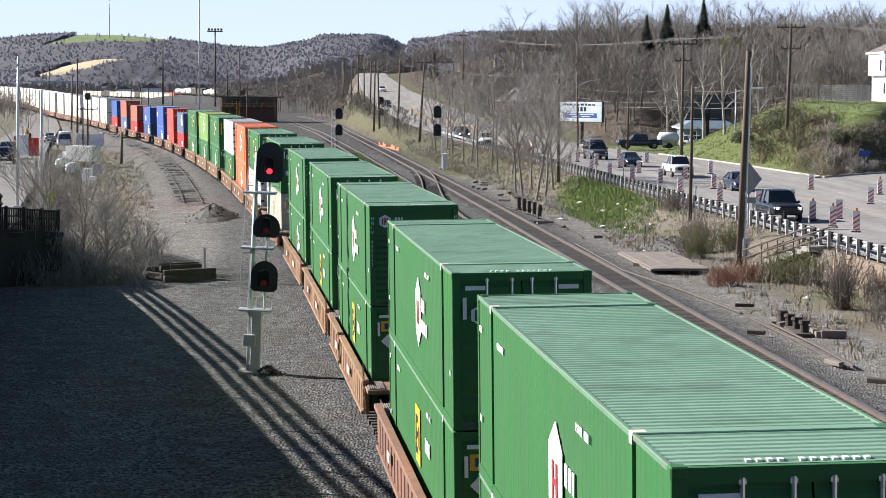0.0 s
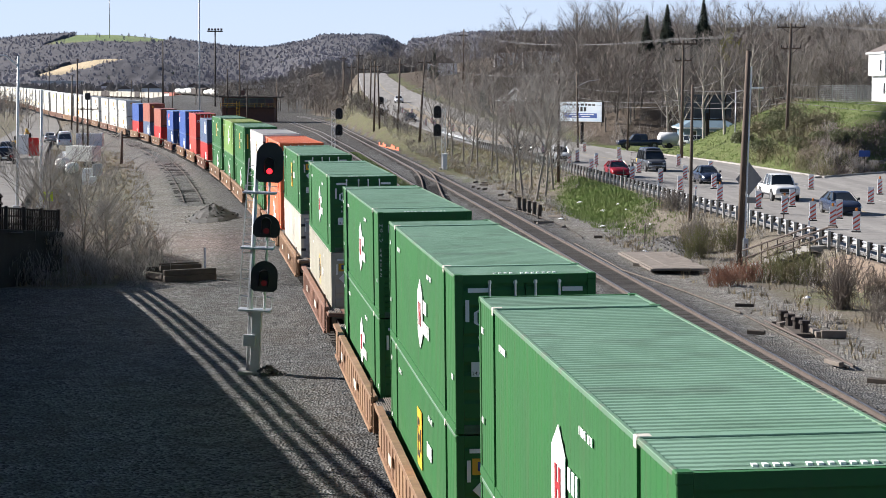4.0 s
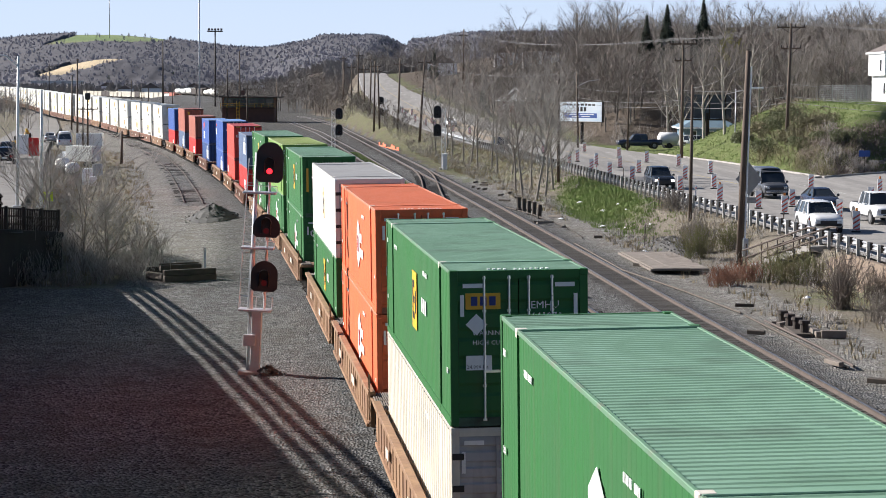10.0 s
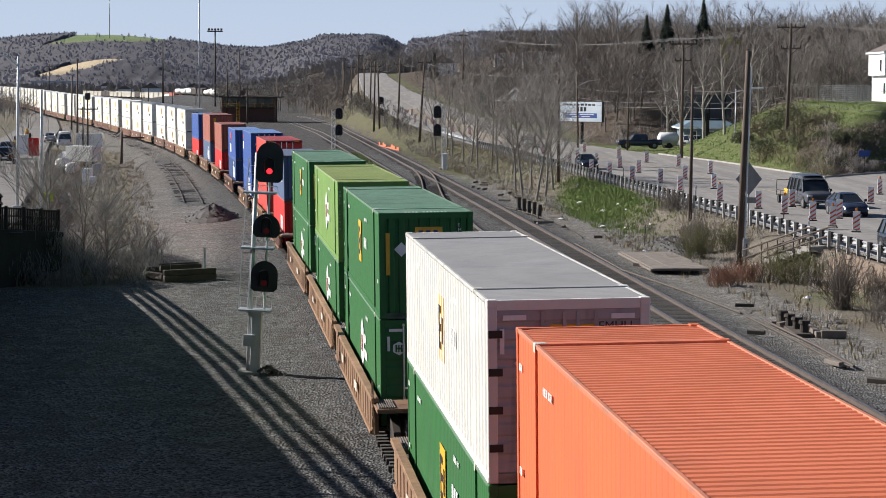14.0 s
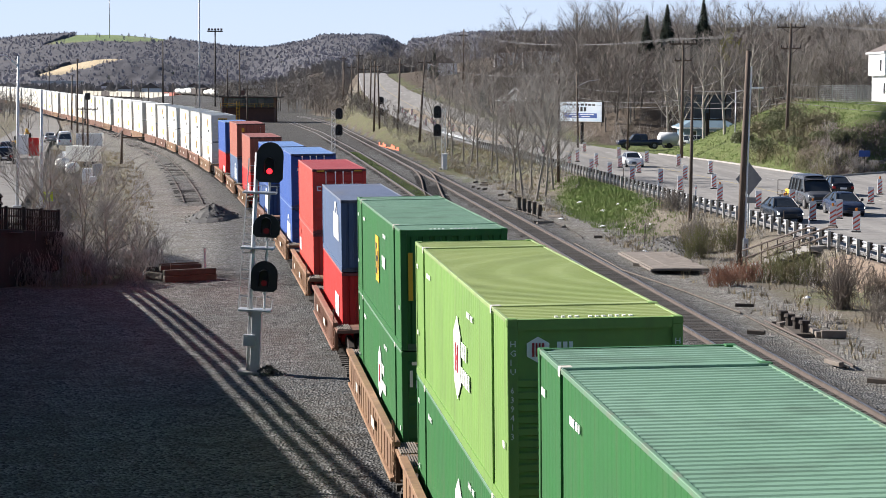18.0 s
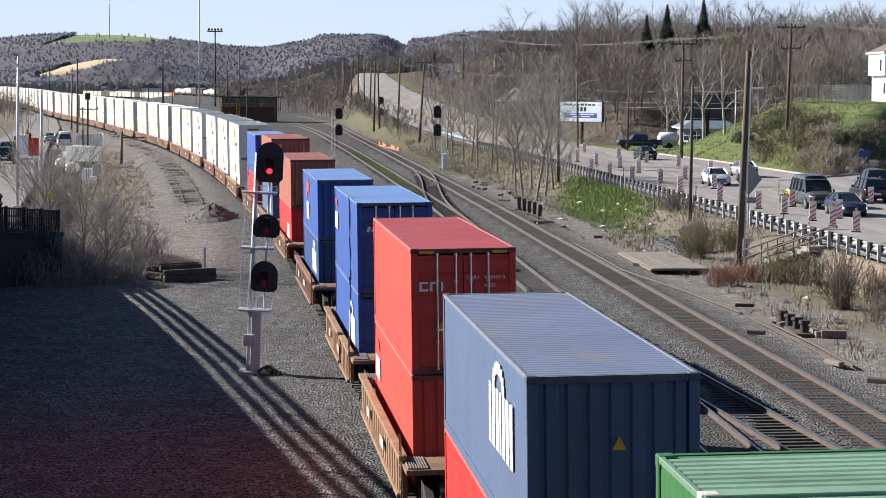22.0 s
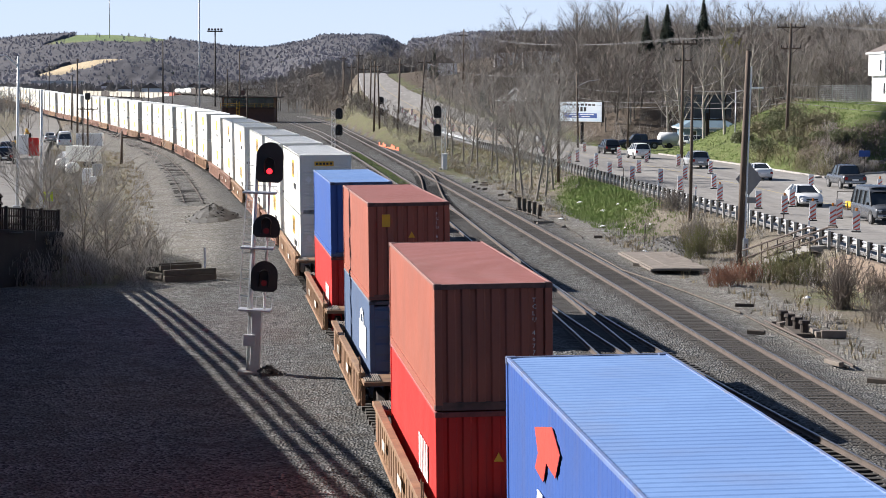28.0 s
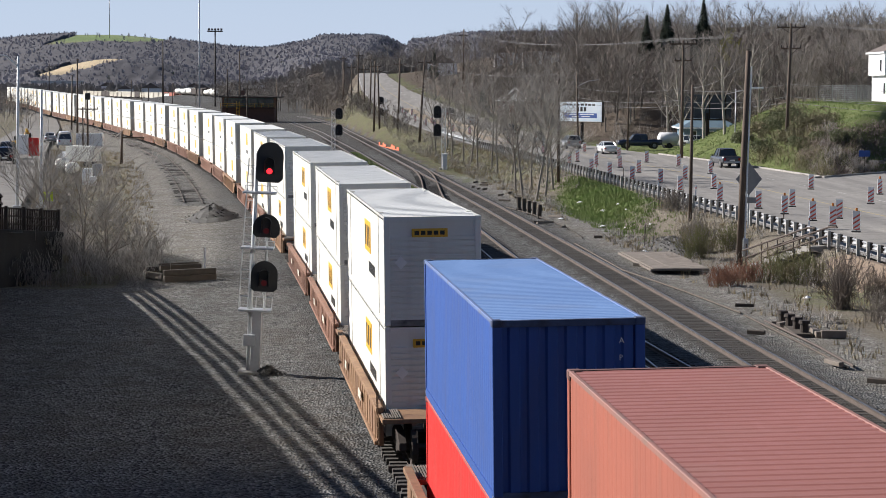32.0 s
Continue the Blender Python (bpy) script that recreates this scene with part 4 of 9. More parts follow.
        part("end_panel", Shape().box(0.3, 0.004, H - 0.72, 0.95, 0.02, H - 0.42) if end_kind == "doors" else Shape().box(1.0, 0.03, H - 0.75, 1.75, 0.05, H - 0.4), M["mark_yellow"], box, "yellow emblem panel")
        s = Shape()
        for k in range(3):
            x, z = (0.4 + 0.17 * k, H - 0.65) if end_kind == "doors" else (1.1 + 0.2 * k, H - 0.66)
            s.box(x, -0.004 if end_kind == "doors" else 0.022, z, x + 0.12, 0.006 if end_kind == "doors" else 0.032, z + 0.17)
        bars("letter_bar", s, M["mark_blue"], box)
        x = 0.5 if end_kind == "doors" else 0.62
        part("placard", Shape().prism([(x, H - 1.2), (x + 0.2, H - 1.0), (x, H - 0.8), (x - 0.2, H - 1.0)], -0.004, 0.02, "y"), M["reflector"], box, "grey diamond placard holder")
        if end_kind == "ribs":
            part("warning_strip", Shape().box(0.19, 0.0, 1.2, 0.3, 0.014, 2.35), M["mark_yellow"], box, "yellow and black warning strip")
    elif logo == "cma":
        s = Shape()
        bars_left(s, 0.004, 1.5, 1.0, (0.32, 0.34, 0.3, 0.2, 0.34, 0.36, 0.3), 0.95, 0.13)
        bars("letter_bar", s, M["mark_white"], box)
        s = Shape()
        for i in range(8):
            a = math.pi * i / 7
            s.box(-0.006, 3.1 - 0.6 * math.cos(a), 1.95 + 0.25 * math.sin(a), 0.004, 3.35 - 0.6 * math.cos(a), 2.1 + 0.28 * math.sin(a))
        part("arc_mark", s, M["mark_white"], box)
    elif logo == "line":
        s = Shape()
        bars_left(s, 0.004, 1.8, 0.8, (0.3, 0.3, 0.16, 0.34, 0.3), 0.8, 0.16)
        bars("letter_bar", s, M["mark_white"], box)
    elif logo == "eagle":
        s = Shape().prism([(7.3, 2.3), (8.9, 2.05), (8.6, 1.75), (8.9, 1.5), (8.1, 1.45), (7.8, 1.75), (7.0, 1.7), (6.6, 2.05)], -0.006, 0.004, "x")
        part("bird_mark", s, M["redor"], box, "red bird-like shape")
        s = Shape()
        bars_left(s, 0.004, 6.7, 0.45, (0.55, 0.55, 0.5), 0.8, 0.2)
        bars("letter_bar", s, M["mark_white"], box)
    elif logo == "panel":
        s = Shape()
        bars_left(s, 0.004, 10.2, H - 1.5, (0.4, 0.4, 0.4), 0.6, 0.14)
        bars("letter_bar", s, M["mark_white"], box)
        if end_kind == "doors":
            s = Shape()
            for k in range(3):
                s.prism([(0.30 + 0.15 * k, H - 0.92), (0.41 + 0.15 * k, H - 0.92), (0.45 + 0.15 * k, H - 0.76), (0.36 + 0.15 * k, H - 0.76)], 0.0, 0.012, "y")
            bars_end = [s.v[k:k + 8] for k in range(0, 24, 8)]
            for q in bars_end:
                part("emblem_block", Shape().add(q, [(0, 1, 5, 4), (1, 2, 6, 5), (2, 3, 7, 6), (3, 0, 4, 7), (3, 2, 1, 0), (4, 5, 6, 7)]), M["mark_white"], box)
            part("emblem_bar", Shape().box(0.32, 0.0, H - 0.70, 0.74, 0.012, H - 0.66), M["mark_red"], box)
        part("bird_mark", Shape().prism([(10.3, H - 0.7), (11.6, H - 0.55), (11.3, H - 0.4), (10.5, H - 0.45)], -0.006, 0.004, "x"), M["redor"], box)
    elif logo == "jb":
        part("emblem", Shape().box(0.0, 5.0, H - 1.35, 0.022, 7.3, H - 0.45), M["mark_yellow"], box, "yellow rectangular emblem")
        s = Shape()
        for y in (5.3, 6.0, 6.7):
            s.box(-0.004, y, H - 1.2, 0.002, y + 0.4, H - 0.6)
        part("emblem_figure", s, M["mark_black"], box)
        s = Shape()
        bars_left(s, 0.016, 3.4, H - 1.9, (0.3, 0.3, 0.3, 0.3, 0.3, 0.3), 0.3)
        bars("letter_bar", s, M["mark_black"], box)
        s = Shape()
        for k in range(5):
            s.box(0.82 + 0.17 * k, -0.008, H - 0.49, 0.94 + 0.17 * k, -0.003, H - 0.38)
        bars("letter_bar", s, M["mark_black"], box)
        part("end_panel", Shape().box(0.75, -0.002, H - 0.55, 1.7, 0.02, H - 0.32), M["mark_yellow"], box, "small yellow and black name panel")
        part("placard", Shape().prism([(0.45, 1.5), (0.62, 1.68), (0.45, 1.86), (0.28, 1.68)], -0.004, 0.02, "y"), M["reflector"], box)
    # small white marks near the corners of the left wall
    if style != "jb" and wide:
        for y, z, w in ((L - 0.7, H - 0.55, 0.3), (0.35, 0.95, 0.22), (L - 0.6, 0.9, 0.22)) + (((4.6, H - 0.55, 0.35), (5.05, H - 0.55, 0.5), (L - 3.6, H - 0.55, 0.3), (L - 3.2, H - 0.55, 0.4)) if wide else ()):
            s = Shape()
            for k in range(max(2, round(w / 0.085))):
                s.box(-0.006, y + 0.085 * k, z, 0.004, y + 0.085 * k + (0.055, 0.04, 0.06)[k % 3], z + 0.1)
            tagged(part("side_marking", s, M["mark_white"], box), kind="stuff")
        if wide and wall != "white":
            s = Shape()
            for k in range(11):
                s.box(0.75 + k * 0.1 + (0.1 if k > 3 else 0), 0.30, H - 0.02, 0.80 + k * 0.1 + (0.1 if k > 3 else 0), 0.39, H + 0.003)
            tagged(part("roof_marking", s, M["mark_white"], box), kind="stuff")
    # writing on the near end
    if ident and end_kind == "doors":
        a, b = ident.split(" ", 1)
        size_, xa, xb, zb = (0.2, 1.51, 1.51, H - 0.93) if wide else (0.13, 1.28, 1.70, H - 0.72)
        if not wide:
            part("size_code", lettering("45G1" if H > 2.7 else "42G1", 0.12, M["mark_white"]), None, box, at=Matrix.Translation((1.70, -0.004, H - 0.90)) @ ON_NEAR_END)
        part("owner_code", lettering(a, size_, M["mark_white"]), None, box, at=Matrix.Translation((xa, -0.004, H - 0.72)) @ ON_NEAR_END)
        part("serial_number", lettering(b, size_, M["mark_white"]), None, box, at=Matrix.Translation((xb, -0.004, zb)) @ ON_NEAR_END)
        if wide:
            part("warning_text", lettering("WARNING", 0.125, M["mark_white"]), None, box, at=Matrix.Translation((0.42, -0.004, H - 1.2)) @ ON_NEAR_END)
            part("warning_text", lettering("HIGH CUBE", 0.125, M["mark_white"]), None, box, at=Matrix.Translation((0.42, -0.004, H - 1.38)) @ ON_NEAR_END)
            part("load_plate", Shape().box(0.3, 0.0, H - 1.85, 0.78, 0.015, H - 1.58), M["reflector"], box, "pale load rating plate")
            part("load_text", lettering("24,000 lbs", 0.1, M["mark_black"]), None, box, at=Matrix.Translation((0.31, -0.003, H - 1.82)) @ ON_NEAR_END)
    elif ident and end_kind in ("slats", "ribs"):
        s_at = 0.04 if wide and end_kind == "slats" else W - 0.42
        for i, ch in enumerate(ident):
            if ch != " ":
                for xx in (s_at, W - 0.13) if s_at < 1 else (s_at,):
                    part("serial_letter", lettering(ch, 0.13, M["mark_white"]), None, box, at=Matrix.Translation((xx, -0.006 if end_kind == "slats" else 0.03, H - 0.4 - 0.135 * i)) @ ON_NEAR_END)
    if logo == "cai":
        s = Shape()
        for x0, x1, z0, z1 in ((0.2, 0.26, 0, 0.22), (0.26, 0.4, 0, 0.05), (0.26, 0.4, 0.17, 0.22), (0.44, 0.5, 0, 0.22), (0.58, 0.63, 0, 0.22), (0.44, 0.63, 0.17, 0.22), (0.7, 0.75, 0, 0.22)):
            s.box(x0, -0.002, H - 0.98 + z0, x1, 0.006, H - 0.98 + z1)
        part("emblem", s, M["mark_white"], box)
        part("hazard_triangle", Shape().prism([(0.62, 1.05), (0.82, 1.05), (0.72, 1.24)], -0.004, 0.02, "y"), M["mark_yellow"], box)
        for x in (0.2, W - 0.55):
            part("corner_stripes", Shape().box(x, -0.004, H - 0.12, x + 0.35, 0.007, H - 0.05), M["mark_yellow"], box)
    elif not wide and end_kind == "ribs" and logo != "none":
        part("hazard_triangle", Shape().prism([(1.2, H - 1.05), (1.4, H - 1.05), (1.3, H - 0.86)], 0.01, 0.03, "y"), M["mark_yellow"], box)
        if logo == "high":
            part("height_plate", Shape().box(0.42, 0.02, H - 0.72, 0.66, 0.05, H - 0.35), M["mark_yellow"], box, "yellow height warning plate")
    for o in box.children_recursive:
        o.select_set(False)
    BOXES[key] = box
    box.matrix_basis = pose(0, -4000, -100)
    return box


def well_unit(paint, length):
    """A well car unit: side sills, ribs, end platforms, trucks. y=0 at the near end of its load, x=0 at the load's left edge."""
    key = ("well", paint, length)
    if key in BOXES:
        return BOXES[key]
    m = M[paint]
    car = empty("well_car", pose(0, 0, 0), "", "freight car")
    W = 2.59
    L = length
    for side, x0, x1, xr in (("side_sill", -0.26, -0.14, -0.34), ("side_sill", W + 0.14, W + 0.26, W + 0.26)):
        sill = part("side_sill", Shape().box(x0, -1.0, 0.28, x1, L + 1.0, 1.18), m, car)
        part("top_chord", Shape().box(xr, -1.1, 1.16, xr + 0.2, L + 1.1, 1.28, 0.01), m, sill)
        part("bottom_chord", Shape().box(xr, -0.4, 0.2, xr + 0.14, L + 0.4, 0.3, 0.01), m, sill)
        s = Shape()
        out = -1 if x0 < 0 else 1
        wall_sheet(s, [(0.2 + (L - 0.4) * k / 16 + e, (x0 if x0 < 0 else x1) + out * d) for k in range(17) for e, d in ((-0.07, 0.004), (-0.05, 0.03), (0.05, 0.03), (0.07, 0.004))], 0.3, 1.16, "l")
        part("ribbed_skin", s, m, sill)
    part("well_floor", Shape().box(-0.15, 0.1, 0.2, W + 0.15, L - 0.1, 0.3), M["iron"], car)
    for y0, y1, sg in ((-2.05, -0.35, -1), (L + 0.35, L + 2.05, 1)):
        plat = part("end_platform", Shape().box(-0.25, y0, 1.0, W + 0.25, y1, 1.12, 0.01), m, car)
        part("centre_sill", Shape().box(W / 2 - 0.35, y0 - 0.1, 0.62, W / 2 + 0.35, y1 + 0.1, 1.0), M["iron"], plat)
        s = Shape()
        for k in range(8):
            x = -0.2 + k * 0.06
            s.box(x, y0 + 0.1, 1.12, x + 0.03, y1 - 0.1, 1.16)
        part("walkway_grating", s, M["wood_grey"], plat, "pale worn walkway grating")
        truck = empty("truck", pose(W / 2, (y0 + y1) / 2, 0), "", "")
        truck.parent = car
        for ax in (-0.9, 0.9):
            for wx in (-0.755, 0.755):
                s = Shape().tube([(wx - 0.065, ax, 0.42), (wx + 0.065, ax, 0.42)], 0.42, 18)
                s.tube([(wx - 0.09, ax, 0.42), (wx - 0.065, ax, 0.42)] if wx > 0 else [(wx + 0.065, ax, 0.42), (wx + 0.09, ax, 0.42)], 0.455, 18)
                part("wheel", s, M["iron"], truck)
            part("axle", Shape().tube([(-0.75, ax, 0.42), (0.75, ax, 0.42)], 0.08, 8), M["iron"], truck)
        for wx in (-1.05, 1.05):
            part("side_frame", Shape().prism([(-1.15, 0.35), (-0.6, 0.3), (-0.3, 0.2), (0.3, 0.2), (0.6, 0.3), (1.15, 0.35), (1.15, 0.55), (0.5, 0.78), (-0.5, 0.78), (-1.15, 0.55)], wx - 0.09, wx + 0.09, "x"), M["iron"], truck)
    part("coupler", Shape().box(W / 2 - 0.12, -2.6, 0.68, W / 2 + 0.12, -2.05, 0.95, 0.03), M["iron"], car)
    s = Shape()
    for k in range(4):
        s.tube([(-0.3, -1.25, 0.45 + k * 0.3), (-0.3, -0.85, 0.45 + k * 0.3)], 0.012, 6)
    for y in (-1.25, -0.85):
        s.tube([(-0.3, y, 0.35), (-0.3, y, 1.75)], 0.016, 6)
    part("ladder", s, m, car)
    part("reporting_mark", Shape().box(-0.352, L * 0.30, 0.62, -0.338, L * 0.30 + 1.1, 0.86), M["pale"], car)
    part("reporting_mark", Shape().box(-0.352, L * 0.72, 0.62, -0.338, L * 0.72 + 0.8, 0.86), M["pale"], car)
    BOXES[key] = car
    car.matrix_basis = pose(0, -4000, -100)
    return car


STD, HC = 2.591, 2.896
RUNNING = []     # (thing, distance at the start, sideways offset, height above the rail)


def load(unit_s, top, bottom, paint, wide=True, lift=0.0, labels=("", ""), far=False):
    L = 16.154 if wide else 12.192
    floor = 0.36
    lab = {"well_tan": "rusty yellow-tan double-stack well car on the main track", "well_red": "rusty red-brown double-stack well car on the main track"}[paint]
    w = copy_thing(far_well(paint) if far else well_unit(paint, L), pose(0, 0, 0))
    RUNNING.append((tagged(w, lab, "freight car", "well cars of the train"), unit_s, 0.0, 0.0))
    b = copy_thing(bottom, pose(0, 0, 0))
    hb = b["height"]
    side = 0.0 if wide else 0.076
    RUNNING.append((tagged(b, labels[1], "container", "containers on the train"), unit_s, side, floor + lift))
    t = copy_thing(top, pose(0, 0, 0))
    RUNNING.append((tagged(t, labels[0], "container", "containers on the train"), unit_s, side, floor + lift + hb + (0.08 if far else 0.03)))


def C(*a, **k):
    ob = container(*a, **k)
    ob["height"] = a[5]
    return ob


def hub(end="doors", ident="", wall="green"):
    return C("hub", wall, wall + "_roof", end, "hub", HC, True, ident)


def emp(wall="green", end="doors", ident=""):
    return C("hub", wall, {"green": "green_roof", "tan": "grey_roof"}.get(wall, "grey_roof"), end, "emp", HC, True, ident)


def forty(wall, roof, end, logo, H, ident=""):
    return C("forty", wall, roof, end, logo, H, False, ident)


GH = "dark green corrugated 53-foot container with white hexagonal emblem"
GE = "dark green corrugated 53-foot container with yellow emblem panel"
TE = "faded tan corrugated 53-foot container on a well car"
load(0.7, hub("doors", "HGIU 640461"), hub("slats"), "well_red", labels=(GH, GH))
load(21.0, hub("doors"), emp("green", "doors"), "well_red", labels=(GH, GE))
load(43.9, hub("slats", "HGIU 649367"), emp("green", "doors"), "well_tan", labels=(GH, GE))
load(64.0, hub("doors", "HGIU 645513"), emp("green"), "well_tan", labels=(GH, GE))
load(84.0, hub("slats", "HGIU 646102"), hub("doors"), "well_tan", labels=(GH, GH))
load(108.0, hub("doors", "HGIU 644 151"), emp("tan", "doors"), "well_red", labels=(GH, TE))
load(131.9, emp("green", "doors", "EMHU 641970"), C("hub", "pale", "grey_roof", "roll", "none", HC, True, ""), "well_tan", lift=0.0, labels=(GE, "pale grey ribbed container with a weathered end door"))
load(152.0, hub("doors", "HGIU 53'", "orange"), hub("doors", "", "orange"), "well_tan", lift=0.02, labels=("bright orange corrugated container with white hexagonal emblem",) * 2)
load(171.7, C("hub", "white", "grey_roof", "roll", "emp", HC, True, ""), emp("green", "doors"), "well_tan", lift=0.05, labels=("white ribbed container with weathered grey roof", GE))
load(196.6, emp("green", "ribs", "EMHU"), hub("doors"), "well_tan", labels=(GE, GH))
load(216.0, hub("slats", "HGIU 639413", "lime"), hub("doors"), "well_tan", lift=0.02, labels=("lime green corrugated container with white hexagonal emblem", GH))
load(236.3, emp("green", "ribs"), hub("doors"), "well_tan", labels=(GE, GH))
NV = "faded navy blue 40-foot container with white lettering bars"
load(262.3, forty("navy", "navy_roof", "ribs", "cma", STD), forty("red", "red_roof", "ribs", "line", STD), "well_red", False, labels=(NV, "bright red 40-foot container with white lettering bars"))
load(282.1, forty("redor", "red_roof", "doors", "cai", HC, "CAIU 896099 3"), forty("redor", "red_roof", "ribs", "panel", STD), "well_tan", False, labels=("orange-red 40-foot high-cube container with dark red doors", "orange-red 40-foot container with a white panel"))
load(301.6, forty("blue", "blue_roof", "doors", "panel", HC, "APZU 450554 0"), forty("blue", "blue_roof", "doors", "cma", HC), "well_tan", False, -0.27, labels=("strong blue 40-foot container with four bright lock rods", "blue 40-foot container with white lettering bars"))
load(326.0, forty("blue", "blue_roof", "ribs", "eagle", STD), forty("blue_dk", "blue_roof", "ribs", "cma", STD), "well_red", False, labels=("strong blue 40-foot container with a red bird shape", "deep blue 40-foot container with white lettering bars"))
load(350.0, forty("brown", "brown_roof", "ribs", "none", STD, "TCLU 407748 3"), forty("red", "red_roof", "ribs", "line", STD), "well_tan", False, labels=("red-brown corrugated 40-foot container", "bright red 40-foot container with white lettering bars"))
load(370.1, forty("brown", "brown_roof", "ribs", "high", HC, "FCIU 817924"), forty("navy", "navy_roof", "doors", "cma", HC), "well_tan", False, labels=("red-brown high-cube container with a yellow height plate", NV))
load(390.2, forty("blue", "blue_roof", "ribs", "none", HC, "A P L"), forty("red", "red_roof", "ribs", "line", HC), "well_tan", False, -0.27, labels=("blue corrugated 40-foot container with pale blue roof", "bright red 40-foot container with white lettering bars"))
JB = C("jb", "white", "white_roof", "slats", "jb", HC, True, "")
FAR = far_container()
WL = ("white smooth-sided container with a yellow and black emblem",) * 2
white_s, n_white = 413.3, 0
while white_s < 1180:
    load(white_s, JB if n_white < 5 else FAR, JB if n_white < 4 else FAR, "well_red" if n_white % 3 else "well_tan", labels=WL, far=n_white > 4)
    white_s += (20.3, 20.3, 24.1)[n_white % 3]
    n_white += 1
for ob in list(BOXES.values()):
    for o in (*ob.children_recursive, ob):
        bpy.data.objects.remove(o)


def travelled(t):
    return 10.74 * t + 0.0304 * t * t


def train_pose(s, t, side, up):
    s = s - travelled(t)
    x, y, h, z = line(s)
    x2, y2, _, z2 = line(s + 14)
    h = math.atan2(-(x2 - x), y2 - y)
    return Matrix.Translation((x, y, z)) @ Matrix.Rotation(h, 4, "Z") @ Matrix.Rotation(math.atan2(z2 - z, 14), 4, "X") @ Matrix.Rotation(-CANT, 4, "Y") @ Matrix.Translation((side, 0, up))


# ---------------------------------------------------------------- signals
def signal_head(parent, x, y, z, w, h, lit, lens_mat="signal_dim"):
    """A black rounded target plate with a hooded lens, at the middle of its plate."""
    out = [(x - w / 2, z - h / 2 + 0.12), (x - w / 2 + 0.12, z - h / 2), (x + w / 2 - 0.12, z - h / 2), (x + w / 2, z - h / 2 + 0.12)]
    r = w / 2
    out += [(x + r * math.cos(a), z + h / 2 - r + r * math.sin(a)) for a in [math.pi * k / 12 for k in range(13)]]
    plate = part("target_plate", Shape().prism(out, y, y + 0.06, "y"), M["black"], parent, "black rounded signal plate")
    zl = z - h * 0.22
    s = Shape()
    ring = [(x + 0.16 * math.cos(2 * math.pi * k / 16), zl + 0.16 * math.sin(2 * math.pi * k / 16)) for k in range(16)]
    s.prism(ring, y - 0.03, y, "y")
    part("lens_ring", s, M["black"], plate)
    lens = [(x + 0.1 * math.cos(2 * math.pi * k / 16), zl + 0.1 * math.sin(2 * math.pi * k / 16)) for k in range(16)]
    part("lens", Shape().prism(lens, y - 0.04, y - 0.02, "y"), M["signal_red"] if lit else M[lens_mat], plate)
    s = Shape()
    n = 14
    arc = [(x + 0.17 * math.cos(a), zl + 0.3 + 0.17 * math.sin(a)) for a in [math.pi * (-0.15 + 1.3 * k / n) for k in range(n + 1)]]
    arc = [(x + 0.17, zl - 0.1)] + arc + [(x - 0.17, zl - 0.1)]
    k0 = len(s.v)
    for u, w_ in arc:
        s.v += [(u, y, w_), (u, y - 0.3, w_)]
    s.f += [(k0 + 2 * i, k0 + 2 * i + 1, k0 + 2 * i + 3, k0 + 2 * i + 2) for i in range(len(arc) - 1)]
    part("visor", s, M["black"], plate)
    part("lamp_housing", Shape().box(x - 0.2, y + 0.06, z - h / 2 + 0.1, x + 0.2, y + 0.42, z + h * 0.2, 0.03), M["black"], plate)
    part("bracket", Shape().tube([(x, y + 0.2, z), (x, y + 0.2, z - h / 2 - 0.12)], 0.05, 8), M["galv"], plate)


def mast_signal():
    th = empty("signal_mast", Matrix.Translation((-6.72, 73.5, -0.45)) @ Matrix.Rotation(radians(2.6), 4, "Y"), "silver railway signal mast with three black heads showing red", "railway signal")
    part("mast", Shape().tube([(0, 0, 0.1), (0, 0, 7.6)], 0.075, 14), M["alu"], th, smooth=True)
    part("base_box", Shape().box(0.06, -0.16, 0.0, 0.4, 0.2, 2.2, 0.02), M["galv"], th, "grey steel base column")
    part("footing", Shape().box(-0.35, -0.4, -0.15, 0.55, 0.4, 0.08, 0.03), M["concrete"], th)
    part("junction_box", Shape().box(-0.2, -0.3, 0.95, 0.24, -0.08, 1.35, 0.02), M["galv"], th)
    lad = part("ladder", Shape().tube([(-0.42, 0.1, 2.2), (-0.28, 0.1, 7.4)], 0.022, 6).tube([(-0.12, 0.1, 2.2), (-0.02, 0.1, 7.4)], 0.022, 6), M["galv"], th)
    for k in range(17):
        z = 2.35 + k * 0.3
        x = -0.42 + 0.14 * (z - 2.2) / 5.2
        part("rung", Shape().tube([(x, 0.1, z), (x + 0.3, 0.1, z)], 0.012, 6), M["galv"], lad)
    for z in (2.15, 4.3, 6.2):
        p = part("platform", Shape().box(-0.42, -0.35, z, 0.72, 0.4, z + 0.07, 0.01), M["galv"], th)
        s = Shape()
        for x in (-0.4, 0.15, 0.7):
            s.tube([(x, 0.38, z), (x, 0.38, z + (0.45 if z < 3 else 0.25))], 0.015, 6)
        s.tube([(-0.4, 0.38, z + (0.45 if z < 3 else 0.25)), (0.7, 0.38, z + (0.45 if z < 3 else 0.25))], 0.015, 6)
        part("railing", s, M["galv"], p)
    part("head_pipe", Shape().tube([(0.46, 0.12, 2.2), (0.46, 0.12, 7.0)], 0.04, 8), M["alu"], th)
    signal_head(th, 0.46, -0.2, 7.3, 0.92, 1.38, True)
    signal_head(th, 0.44, -0.2, 5.12, 0.92, 0.80, False)
    signal_head(th, 0.44, -0.2, 3.38, 0.92, 1.06, False)


mast_signal()


